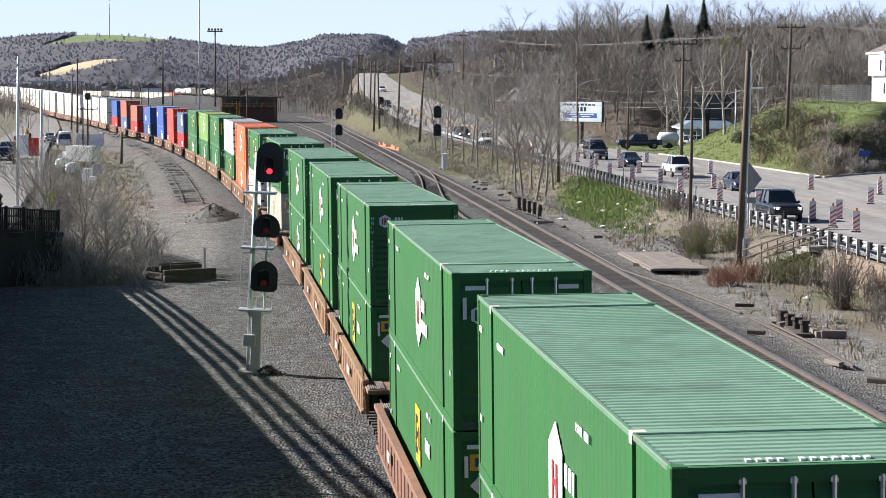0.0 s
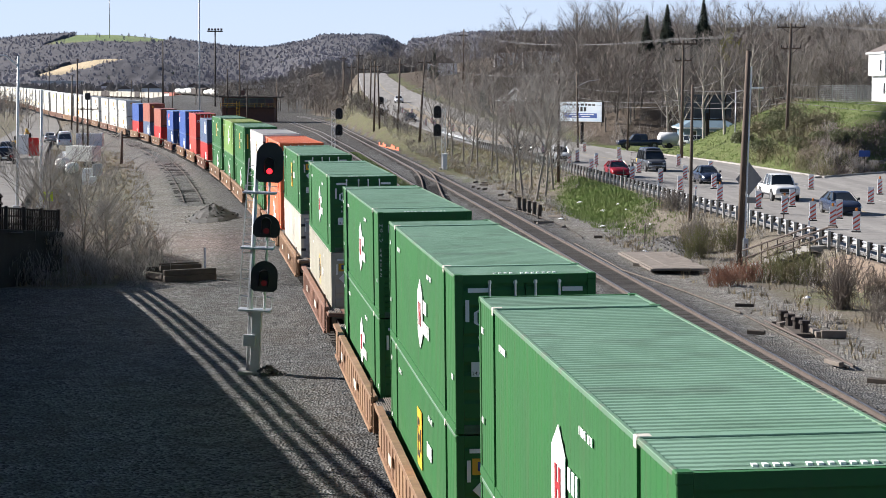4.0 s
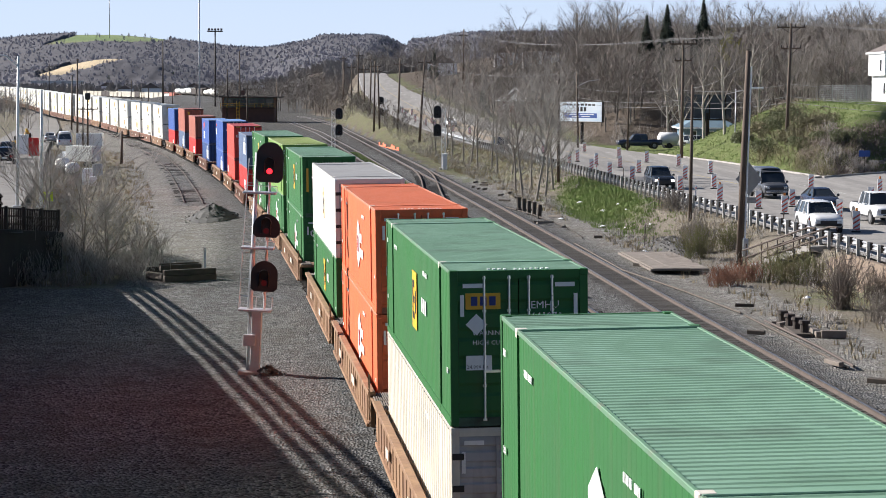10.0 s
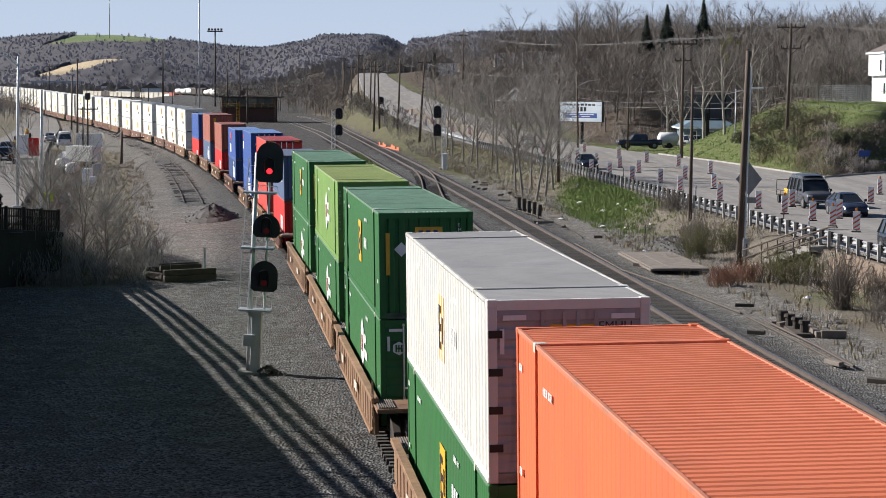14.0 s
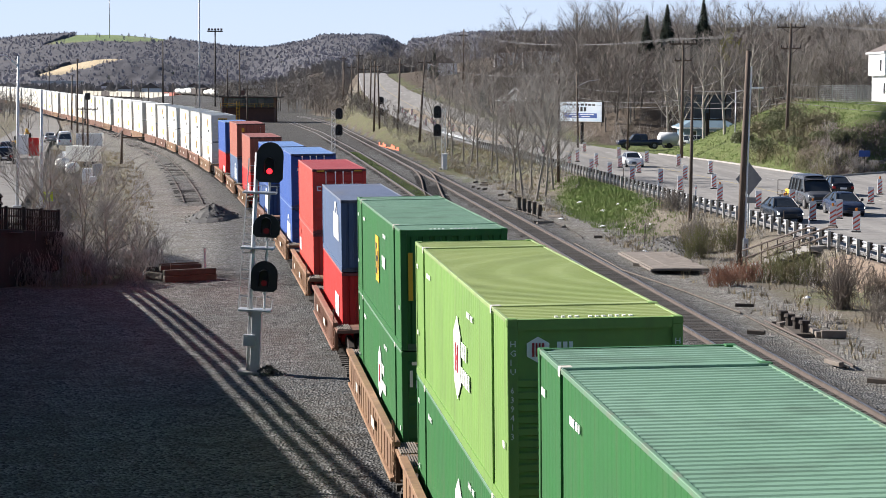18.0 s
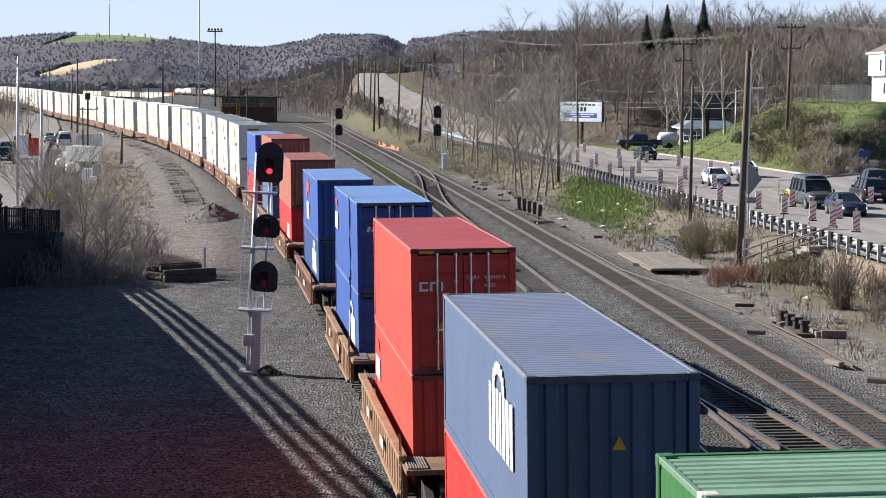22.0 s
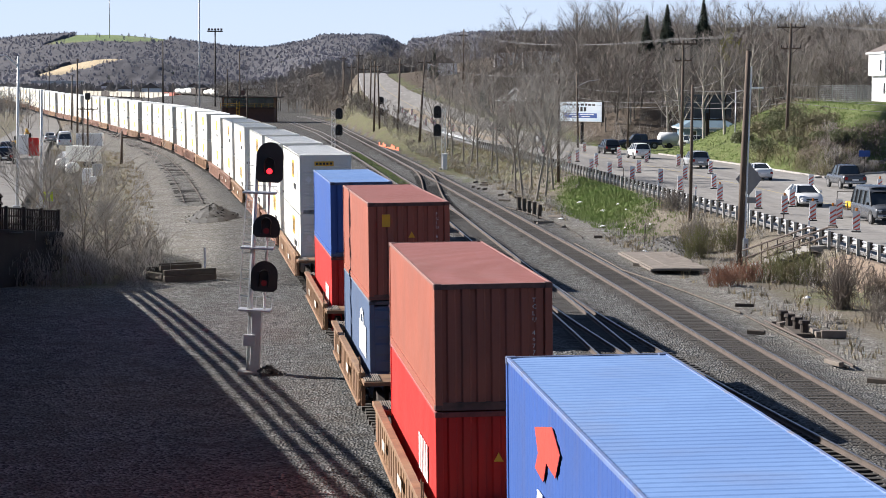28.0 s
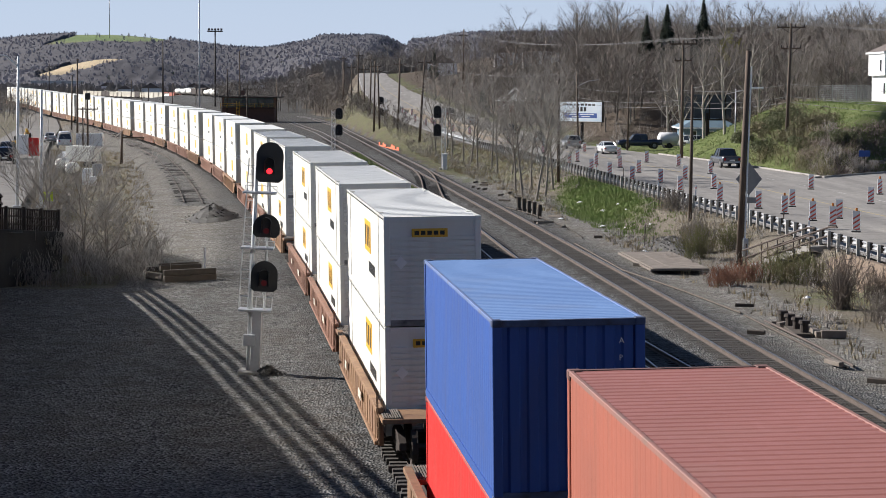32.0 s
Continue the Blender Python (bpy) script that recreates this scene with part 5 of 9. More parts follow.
def lattice_signal(x, y, z0, top, side, label):
    th = empty("signal_mast", pose(x, y, z0), label, "railway signal")
    h = top - z0
    s = Shape()
    for sx in (-0.2, 0.2):
        s.tube([(sx, 0, 0), (sx, 0, h)], 0.05, 6)
    part("lattice_legs", s, M["alu"], th)
    s = Shape()
    n = int(h / 0.45)
    for k in range(n):
        a, b = (-0.2, 0.2) if k % 2 else (0.2, -0.2)
        s.tube([(a, 0, k * h / n), (b, 0, (k + 1) * h / n)], 0.03, 5, False)
    part("lattice_bracing", s, M["alu"], th)
    for z in (h - 0.4, h - 2.5):
        signal_head(th, 0.72 * side, -0.25, z, 0.9, 1.4, False, "lens_dark")
        part("arm", Shape().box(min(0, side * 0.72), 0.0, z - 0.06, max(0, side * 0.72), 0.1, z + 0.06), M["galv"], th)
    part("footing", Shape().box(-0.5, -0.5, -0.2, 0.5, 0.5, 0.15, 0.03), M["concrete"], th)


lattice_signal(-14.0, 273, -0.5, 6.0, 1, "silver lattice signal mast with two black heads")
lattice_signal(-10.9, 400, -0.4, 6.6, -1, "silver lattice signal mast with two black heads")
lattice_signal(0.0, 248, -0.4, 6.6, -1, "silver lattice signal mast beside the outer track")
cab = empty("relay_cabinet", pose(0.15, 246, -0.4), "white upright relay cabinet beside a signal", "cabinet")
part("cabinet_body", Shape().box(-0.28, -0.25, 0, 0.28, 0.25, 1.75, 0.03), M["signwhite"], cab)
part("cabinet_cap", Shape().box(-0.32, -0.3, 1.75, 0.32, 0.3, 1.85, 0.02), M["signwhite"], cab)


# ---------------------------------------------------------------- poles and wires
def pole(x, y, z, tx, tz, r=0.16, arms=(), material="wood_pole", label="weathered brown timber utility pole", name="utility_pole", cat="pole"):
    th = empty(name, pose(x, y, z - 0.15), label, cat, "utility poles" if name == "utility_pole" else "")
    h = tz - z + 0.15
    dx = tx - x
    part("shaft", Shape().tube([(0, 0, 0), (dx * 0.5, 0, h * 0.5), (dx, 0, h)], [r, r * 0.85, r * 0.65], 10), M[material], th, smooth=True)
    for za, w in arms:
        a = part("crossarm", Shape().box(dx - w / 2, -0.07, za - z, dx + w / 2, 0.07, za - z + 0.16), M[material], th)
        for k in range(4):
            xx = dx - w / 2 + 0.1 + (w - 0.2) * k / 3
            part("insulator", Shape().tube([(xx, 0, za - z + 0.16), (xx, 0, za - z + 0.42)], [0.07, 0.045], 6), M["black"], a)
        part("brace", Shape().tube([(dx - w * 0.3, 0, za - z), (dx, 0, za - z - 0.6), (dx + w * 0.3, 0, za - z)], 0.03, 4), M["iron"], a)
    return th


big = pole(16.42, 118.5, -0.3, 16.75, 11.4, 0.2)
part("cable_riser", Shape().tube([(0.25, -0.12, 0.6), (0.5, -0.12, 11.0)], 0.045, 8), M["signwhite"], big, "white plastic cable riser")
part("meter_box", Shape().box(0.15, -0.35, 0.5, 0.45, -0.12, 1.5, 0.02), M["galv"], big)
pole(16.46, 142.7, 0.2, 16.5, 9.5, 0.13, label="thin grey timber pole beside the guard rail")
pole(10.6, 197.7, 0.6, 10.55, 10.7, 0.15)
pole(36.14, 226.7, 1.2, 36.5, 16.0, 0.2, ((15.6, 3.0), (13.4, 2.2)))
pole(27.53, 248.1, 1.0, 27.55, 14.5, 0.2, ((14.2, 3.2), (12.3, 2.0)))
pole(23.7, 276.6, 1.0, 23.8, 9.2, 0.14)
lamp_p = pole(17.9, 285.3, 1.0, 17.6, 11.2, 0.16)
pole(-3.7, 326, 0, -2.9, 13.5, 0.2, ((12.6, 2.0),))
for x, y, z, tx, tz in ((-7.8, 364, .3, -7.4, 13.6), (-11.5, 387, .3, -11.9, 12.5), (-12.7, 391, .3, -12.5, 13.4), (-14.9, 435, .4, -14.7, 15.0), (-17.1, 465, .5, -17.3, 13.3),
                        (-20.5, 515, .6, -20.5, 16.8), (-23.1, 539, .6, -23.1, 14.2), (-28.6, 613, .8, -28.4, 16.8), (-30.0, 640, 2, -30.0, 17.5)):
    pole(x, y, z, tx, tz, 0.2, ((tz - 0.9, 2.2),))
pole(-64.8, 380, -.4, -64.7, 13.4, 0.2)
pole(-75.7, 437, -.4, -75.5, 10.7, 0.18)
pole(-54.6, 325, -.4, -54.6, 5.6, 0.15)
sgp = pole(-52.7, 318, -.4, -52.7, 7.7, 0.16, ((5.45, 3.2),), label="dark timber pole with a signal head and one crossarm")
part("signal_box", Shape().box(-0.35, -0.4, 7.3, 0.45, 0.1, 8.3, 0.1), M["black"], sgp, "small black signal head")
for x_, y_, tz_, r_ in ((-52.4, 520, 12.5, 0.2), (-46.2, 505, 8.8, 0.22), (-40.6, 522, 9.6, 0.16), (-88, 640, 8.0, 0.16), (-96, 760, 9.0, 0.18), (-98, 850, 9.5, 0.18), (-118, 840, 9.0, 0.18), (-125, 860, 10.0, 0.18), (-178, 970, 17.0, 0.25)):
    pole(x_, y_, ground_z(x_, y_), x_ + 0.1, tz_, r_, ((tz_ - 1.0, 2.0),) if r_ > 0.2 else ())
post = pole(-38.9, 259, -.4, -38.8, 3.5, 0.18, label="short dark timber post with a side arm")
part("side_arm", Shape().box(0.1, -0.08, 3.2, 2.8, 0.08, 3.4), M["wood_pole"], post)
pole(4.4, 500, 7.5, 4.6, 22, 0.22, ((20.5, 2.4),))
tall = pole(-63.6, 560, -0.3, -63.6, 32.5, 0.22, material="alu", label="tall slender silver yard light mast", name="light_mast", cat="light mast")
part("lamp_ring", Shape().box(-0.9, -0.5, 32.3, 0.9, 0.5, 32.7, 0.05), M["galv"], tall)
dk = pole(-85, 800, 0.2, -85, 29, 0.35, material="iron", label="dark steel floodlight tower with a top platform", name="floodlight_tower", cat="light mast")
part("top_platform", Shape().box(-2.8, -1, 27.8, 2.8, 1, 28.3), M["iron"], dk)
for k in range(5):
    part("flood_lamp", Shape().box(-2.6 + k * 1.15, -0.5, 28.4, -1.9 + k * 1.15, 0.2, 29.1, 0.05), M["iron"], dk)
pole(-111, 850, 0.5, -111, 25.5, 0.35, material="iron", label="dark steel yard floodlight mast", name="floodlight_tower", cat="light mast")
pole(-53.0, 560, -0.2, -53.2, 17.5, 0.22, label="pale-topped timber pole beside the tower")
ant = pole(-357, 2300, 55, -357, 104, 0.5, material="galv", label="thin radio mast on the far hill", name="radio_mast", cat="mast")
for x, y, tx, tz, arm in ((-23.6, 118.6, -23.45, 10.9, True), (-22.3, 118.7, -22.2, 9.05, False)):
    lp = pole(x, y, 2.6, tx, tz, 0.10, material="alu", label="grey steel street lamp post on the ramp wall", name="street_lamp", cat="street lamp")
    part("base_plate", Shape().box(-0.22, -0.22, 0.1, 0.22, 0.22, 0.22, 0.02), M["galv"], lp)
    if arm:
        part("lamp_arm", Shape().tube([(0.1, 0, 7.9), (-0.5, 0, 8.45), (-1.3, 0, 8.55)], 0.05, 8), M["alu"], lp)
        part("lamp_head", Shape().box(-1.9, -0.15, 8.48, -1.2, 0.15, 8.62, 0.04), M["galv"], lp)
for i, (px, z) in enumerate(((1.5, 9.4), (0.3, 10.0))):
    arm_p = part("lamp_arm", Shape().tube([(0, 0, z - 1), (1.2, 0, z - 0.4), (2.6, 0, z - 0.2)], 0.05, 6), M["galv"], lamp_p) if i == 0 else None
st2 = pole(33.0, 243, 1.0, 33.0, 9.0, 0.09, material="galv", label="grey steel street lamp with a long curved arm", name="street_lamp", cat="street lamp")
part("lamp_arm", Shape().tube([(0, 0, 6.6), (-1, 0, 7.6), (1.2, 0, 8.1), (2.2, 0, 8.25)], 0.05, 6), M["galv"], st2)
part("lamp_head", Shape().box(1.6, -0.2, 8.15, 3.1, 0.2, 8.4, 0.06), M["signwhite"], st2)


def wire(a, b, sag, r=0.012):
    s = Shape()
    pts = []
    for k in range(13):
        t = k / 12
        p = Vector(a).lerp(Vector(b), t)
        p.z -= sag * 4 * t * (1 - t)
        pts.append(p)
    s.tube(pts, r, 4, False)
    tagged(part("overhead_wire", s, M["wire"]), "thin grey overhead wire between utility poles", "wire", "overhead wires")


M["wire"] = mat("weathered_cable", (0.20, 0.20, 0.20), (0.14, 0.14, 0.14), 0.6)
for dx in (-1.4, -0.5, 0.5, 1.4):
    wire((36.5 + dx, 226.7, 16.1), (27.55 + dx, 248.1, 14.75), 0.5)
    wire((36.5 + dx, 226.7, 16.1), (62 + dx, 190, 15.0), 0.9)
    wire((27.55 + dx, 248.1, 14.75), (4.6 + dx * 0.7, 500, 21.0), 1.6, 0.012)
for dz, sg in ((0.0, 0.8), (-1.3, 0.9), (-1.9, 1.0)):
    wire((36.4, 226.7, 9.6 + dz), (27.5, 248.1, 8.8 + dz), 0.4, 0.02)
    wire((36.4, 226.7, 9.6 + dz), (64, 190, 9.4 + dz), sg, 0.02)
    wire((27.5, 248.1, 9.0 + dz), (17.6, 285.3, 9.0 + dz), 0.5, 0.02)
wire((16.75, 118.5, 10.8), (16.5, 142.7, 9.3), 0.3)
for a, b in (((-2.9, 326, 12.9), (-7.4, 364, 13.0)), ((-7.4, 364, 12.9), (-11.9, 387, 11.9)), ((-11.9, 387, 12), (-14.7, 435, 14.3)), ((-14.7, 435, 14.3), (-17.3, 465, 12.6)), ((-2.9, 326, 9), (-14.7, 435, 8.6)), ((10.5, 198, 10.4), (-2.9, 326, 12.6))):
    wire(a, b, 0.9, 0.02)


# ---------------------------------------------------------------- ramp with its railing, beside the camera's bridge
def ramp_x(y):
    return float(np.interp(y, [-20, 40, 60, 80, 103, 109], [-8.5, -14.4, -16.5, -18.6, -21.5, -22.3]))


def ramp_z(y):
    return float(np.interp(y, [-20, 30, 40, 60, 80, 95, 103, 109], [8.7, 8.6, 8.5, 6.85, 5.2, 3.96, 3.2, 2.5]))


# the ramp wall's deep shade is put into this near-black base colour
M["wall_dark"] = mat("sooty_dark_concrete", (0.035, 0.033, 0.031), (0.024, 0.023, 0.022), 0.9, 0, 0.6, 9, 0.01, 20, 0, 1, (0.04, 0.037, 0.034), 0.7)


def build_ramp():
    th = empty("ramp_wall", pose(0, 0, 0), "dark concrete ramp wall with a steel railing on top", "retaining wall", kind="structure")
    s = Shape()
    ys = list(range(-20, 104, 6)) + [103, 109]
    v = []
    for y in ys:
        x, z = ramp_x(y), ramp_z(y)
        v += [(x, y, -0.7), (x, y, z), (x - 0.4, y, z), (x - 0.4, y, -0.7)]
    s.add(v, [(i * 4 + j, i * 4 + (j + 1) % 4, i * 4 + 4 + (j + 1) % 4, i * 4 + 4 + j) for i in range(len(ys) - 1) for j in range(4)] + [(0, 1, 2, 3)])
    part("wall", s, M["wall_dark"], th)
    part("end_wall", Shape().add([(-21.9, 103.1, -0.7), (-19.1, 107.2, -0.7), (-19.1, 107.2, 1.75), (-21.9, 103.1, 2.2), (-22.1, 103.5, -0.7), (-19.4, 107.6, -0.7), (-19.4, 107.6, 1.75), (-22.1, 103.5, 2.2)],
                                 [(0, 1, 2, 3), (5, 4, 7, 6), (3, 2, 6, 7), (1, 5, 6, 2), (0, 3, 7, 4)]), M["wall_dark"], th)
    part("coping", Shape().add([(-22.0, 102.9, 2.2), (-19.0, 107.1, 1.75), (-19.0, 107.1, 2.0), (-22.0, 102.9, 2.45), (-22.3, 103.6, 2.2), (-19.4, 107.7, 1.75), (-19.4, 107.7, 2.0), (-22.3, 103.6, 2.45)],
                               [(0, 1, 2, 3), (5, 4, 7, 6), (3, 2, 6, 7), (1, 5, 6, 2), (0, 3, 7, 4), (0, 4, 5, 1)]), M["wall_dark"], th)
    for k, dz in enumerate((0.42, 0.80, 1.18)):
        pts = [(ramp_x(y) - 0.2, y, ramp_z(y) + dz) for y in ys]
        part("handrail", Shape().tube(pts, 0.10, 6), M["iron"], th)
        part("handrail", Shape().tube([(-22.1, 103.4, 2.3 + dz), (-19.3, 107.4, 1.85 + dz)], 0.05, 6), M["iron"], th)
    for y in range(-18, 109, 3):
        part("railing_post", Shape().box(ramp_x(y) - 0.28, y - 0.06, ramp_z(y) - 0.05, ramp_x(y) - 0.12, y + 0.06, ramp_z(y) + 1.22), M["iron"], th)
    for k in range(41):
        x, y, z = -22.0 + 2.7 * k / 40, 103.5 + 3.9 * k / 40, 2.3 - 0.45 * k / 40
        q = 0.07 if k % 10 == 0 else 0.03
        part("railing_post" if k % 10 == 0 else "picket", Shape().box(x - q, y - q, z, x + q, y + q, z + (1.28 if k % 10 == 0 else 1.18)), M["iron"], th)
    s = Shape()
    for i in range(len(ys) - 1):
        a, b = ys[i], ys[i + 1]
        s.add([(ramp_x(a) - 0.4, a, ramp_z(a) - 0.3), (ramp_x(a) - 12, a, ramp_z(a) - 0.3), (ramp_x(b) - 12, b, ramp_z(b) - 0.3), (ramp_x(b) - 0.4, b, ramp_z(b) - 0.3)], [(0, 1, 2, 3)])
    tagged(part("ramp_deck", s, M["street"]), "concrete roadway of the ramp", "road", kind="structure")
    deck = part("bridge_deck", Shape().box(-30, -14, 7.3, 60, -1.2, 8.0), M["concrete"])
    for y in (-1.5, -13.9):
        part("parapet", Shape().box(-30, y, 8.0, 60, y + 0.3, 9.0), M["concrete"], deck)
    tagged(deck, "concrete road bridge deck over the tracks", "bridge", kind="structure")


build_ramp()


# ---------------------------------------------------------------- lineside things
slab = empty("timber_deck", Matrix.Translation((12.2, 118.5, -0.22)) @ Matrix.Rotation(radians(4), 4, "Z"), "weathered grey timber deck panel lying on the ballast", "timber deck")
for k in range(3):
    part("plank", Shape().box(-1.5 + k * 1.0, -5.6, -0.06, -0.507 + k * 1.0, 5.6, 0.06 + 0.006 * (k % 2), 0.01), M["wood_grey"], slab)
part("edge_beam", Shape().box(-1.66, -5.7, -0.1, -1.5, 5.7, 0.03, 0.02), M["wood_grey"], slab)

tbox = empty("timber_stack", Matrix.Translation((-12.75, 107.6, -0.45)) @ Matrix.Rotation(radians(30), 4, "Z") @ Matrix.Rotation(radians(4), 4, "Z"), "low crib of dark creosoted timbers on gravel", "timber stack")
for k, (x0, y0, x1, y1, z0) in enumerate(((-1.45, -0.15, 1.45, 0.15, 0), (-1.45, -0.12, 1.45, 0.16, 0.3), (-1.4, 2.0, 1.4, 2.3, 0), (-1.4, 2.0, 1.4, 2.3, 0.3), (-1.5, 0.15, -1.2, 2.1, 0.1), (1.2, 0.15, 1.5, 2.1, 0.1), (-1.1, 1.0, 1.2, 1.25, 0.45), (-0.9, 1.5, 1.3, 1.7, 0.5))):
    part("timber", Shape().box(x0, y0, z0, x1, y1, z0 + 0.29, 0.015), M["wood_dark"], tbox)
stake = tagged(part("marker_stake", Shape().box(-0.05, -0.03, 0, 0.05, 0.03, 1.55), M["signwhite"], at=pose(-12.1, 108.6, -0.4)), "thin white wooden marker stake", "stake")

for k in range(5):
    x, y = 5.98 + 1.13 * k / 4, 168.4 - 9.8 * k / 4
    tagged(part("bollard", Shape().tube([(0, 0, 0), (0, 0, 1.05 + 0.05 * (k % 2))], 0.17, 10), M["wood_dark"], at=pose(x, y, -0.45, 2 * (k % 2), 1.5 * k - 3)), "dark short timber post beside the track", "post", "dark lineside posts")

man = empty("valve_stand", pose(14.3, 87.0, -0.45), "row of four dark pipe stubs on a timber base", "pipe stand")
for k in range(4):
    x, y = -0.15 + 0.1 * k, 1.8 - 1.2 * k
    p = part("pipe_stub", Shape().tube([(x, y, 0), (x, y, 0.5)], 0.17, 12).tube([(x, y, 0.5), (x, y, 0.62)], [0.24, 0.22], 12), M["iron"], man)
part("base_timber", Shape().box(-0.3, -2.3, 0.0, 0.4, 2.6, 0.14, 0.02), M["wood_dark"], man)
part("side_timber", Shape().box(0.5, -2.5, 0.0, 0.75, 5.0, 0.25, 0.02), M["wood_grey"], man)
part("end_timber", Shape().box(0.7, -2.6, 0.0, 1.7, -2.3, 0.3, 0.02), M["wood_grey"], man)
part("steel_bar", Shape().tube([(-0.8, 2.3, 0.15), (-0.1, -6.5, 0.15), (0.2, -12, 0.12)], 0.05, 6), M["rail_rust"], man)
for i, pts in enumerate((((13.0, 93, -0.38), (11.6, 103, -0.38), (9.6, 114, -0.36), (8.2, 133, -0.36)), ((14.3, 75, -0.38), (13.8, 82, -0.36), (13.0, 92, -0.36)), ((5.0, 172, -0.36), (6.8, 161, -0.3), (8.6, 147, -0.36), (9.0, 138, -0.38)))):
    tagged(part("pipe_run", Shape().tube(pts, 0.045, 6), M["wood_dark"]), "dark thin pipe lying along the ballast edge", "pipe", "lineside pipes")
rt = random.Random(5)
for k in range(26):
    y = rt.uniform(66, 215)
    x = track_r(y) + rt.uniform(1.8, 4.2)
    m = Matrix.Translation((x, y, -0.36)) @ Matrix.Rotation(rt.uniform(0, 3.1), 4, "Z") @ Matrix.Rotation(rt.uniform(-0.12, 0.12), 4, "X")
    lg = rt.uniform(0.5, 1.5)
    tagged(part("scrap_timber", Shape().box(-lg / 2, -0.1, 0, lg / 2, 0.1, 0.16, 0.015), M["wood_dark"] if k % 3 else M["wood_grey"], at=m), "broken dark timber scrap on the ballast", "timber scrap", "timber scraps")
for k in range(16):
    y = rt.uniform(70, 190)
    x = rt.uniform(track_r(y) + 2.5, road_left(y) - 2)
    s = rt.uniform(0.1, 0.28)
    tagged(part("litter_scrap", Shape().add([(-s, -s, 0), (s, -s * 0.6, 0.03), (s * 0.7, s, 0.05), (-s * 0.8, s * 0.7, 0.1), (0, 0, 0.14)], [(0, 1, 4), (1, 2, 4), (2, 3, 4), (3, 0, 4)]), M["signwhite"], at=pose(x, y, ground_z(x, y) + 0.03, 0, 0, rt.uniform(0, 360))), "scrap of pale litter on the ground", "litter", "litter")

# rubble heap and the rusty spur
SPUR = [(-19.96, 172.2), (-23.2, 195), (-29.0, 233.3), (-36.7, 280.1), (-43.7, 315.1), (-63.2, 410.6), (-84.0, 502.6)]
spur_c = [(float(np.interp(y, [p[1] for p in SPUR], [p[0] for p in SPUR])), y, -0.36) for y in np.arange(176, 500, 6.0)]
track("track_spur", "rusty disused spur track half buried in gravel", spur_c, singles=0, sunk=0.06, rusty=True)


def heap(name, x, y, z, rx, ry, h, material, label, cat, seed):
    r = random.Random(seed)
    s = Shape()
    rings, n = 9, 26
    for i in range(rings + 1):
        d = i / rings
        for k in range(n):
            a = 2 * math.pi * k / n
            px, py = rx * d * math.cos(a), ry * d * math.sin(a)
            q = noise.noise((px * 1.7 + seed, py * 0.8, 2)) * 0.35 + noise.noise((px * 4, py * 3, seed)) * 0.2
            s.v.append((px, py, h * max(0.0, (1 - d) ** 0.9 * (1 + q)) - 0.12 * d))
    s.f += [(i * n + k, i * n + (k + 1) % n, i * n + n + (k + 1) % n, i * n + n + k) for i in range(rings) for k in range(n)]
    for k in range(420):
        a, d = r.uniform(0, 6.3), abs(r.gauss(0, 0.55))
        if d > 1.25:
            continue
        px, py = rx * d * math.cos(a), ry * d * math.sin(a)
        pz = h * max(0.0, 1 - d) * r.uniform(0.9, 1.05)
        q = r.uniform(0.05, 0.15) * min(1.0, 0.4 + rx / 2)
        pts = [(px + q * r.uniform(-1, 1), py + q * r.uniform(-1, 1), max(0, pz) + q * r.uniform(-0.8, 0.8)) for _ in range(4)]
        s.add(pts, [(0, 1, 2), (0, 2, 3), (0, 3, 1), (1, 3, 2)])
    tagged(part(name, s, material, at=pose(x, y, z)), label, cat, kind="stuff")


M["rubble"] = mat("dark_broken_rubble", (0.055, 0.052, 0.048), (0.10, 0.095, 0.087), 0.95, 0, 3, 15, 0.01)
heap("rubble_heap", -17.0, 158, -0.45, 1.9, 7.0, 1.0, M["rubble"], "heap of dark broken rubble on gravel", "rubble heap", 3)
heap("rubble_heap", -6.0, 73.3, -0.45, 0.5, 0.5, 0.25, M["rubble"], "small heap of dark debris beside the signal", "rubble heap", 4)
heap("rubble_heap", 14.2, 132, -0.45, 1.6, 8.0, 0.6, M["rubble"], "low heap of broken stone beside the slab", "rubble heap", 5)

# stairs from the road down to the tracks
st = empty("steps", Matrix.Translation((17.3, 118.3, -0.45)) @ Matrix.Rotation(math.atan2(-5.0, 2.9), 4, "Z"), "concrete steps with brown steel handrails down from the road", "steps")
for k in range(8):
    part("step", Shape().box(0.4 + k * 0.62, -0.7, k * 0.18 - 0.1, 1.05 + k * 0.62, 0.7, (k + 1) * 0.18, 0.01), M["concrete"], st)
for yy in (-0.75, 0.75):
    for dz in (0.55, 1.0):
        part("handrail", Shape().tube([(-0.2, yy, dz - 0.15), (5.3, yy, dz + 1.45), (5.9, yy, dz + 1.45)], 0.05, 8), M["rail_rust"], st)
    for k in range(5):
        x = 0.1 + k * 1.35
        part("baluster", Shape().tube([(x, yy, 0.2 * k), (x, yy, 0.2 * k + 1.25)], 0.04, 6), M["rail_rust"], st)

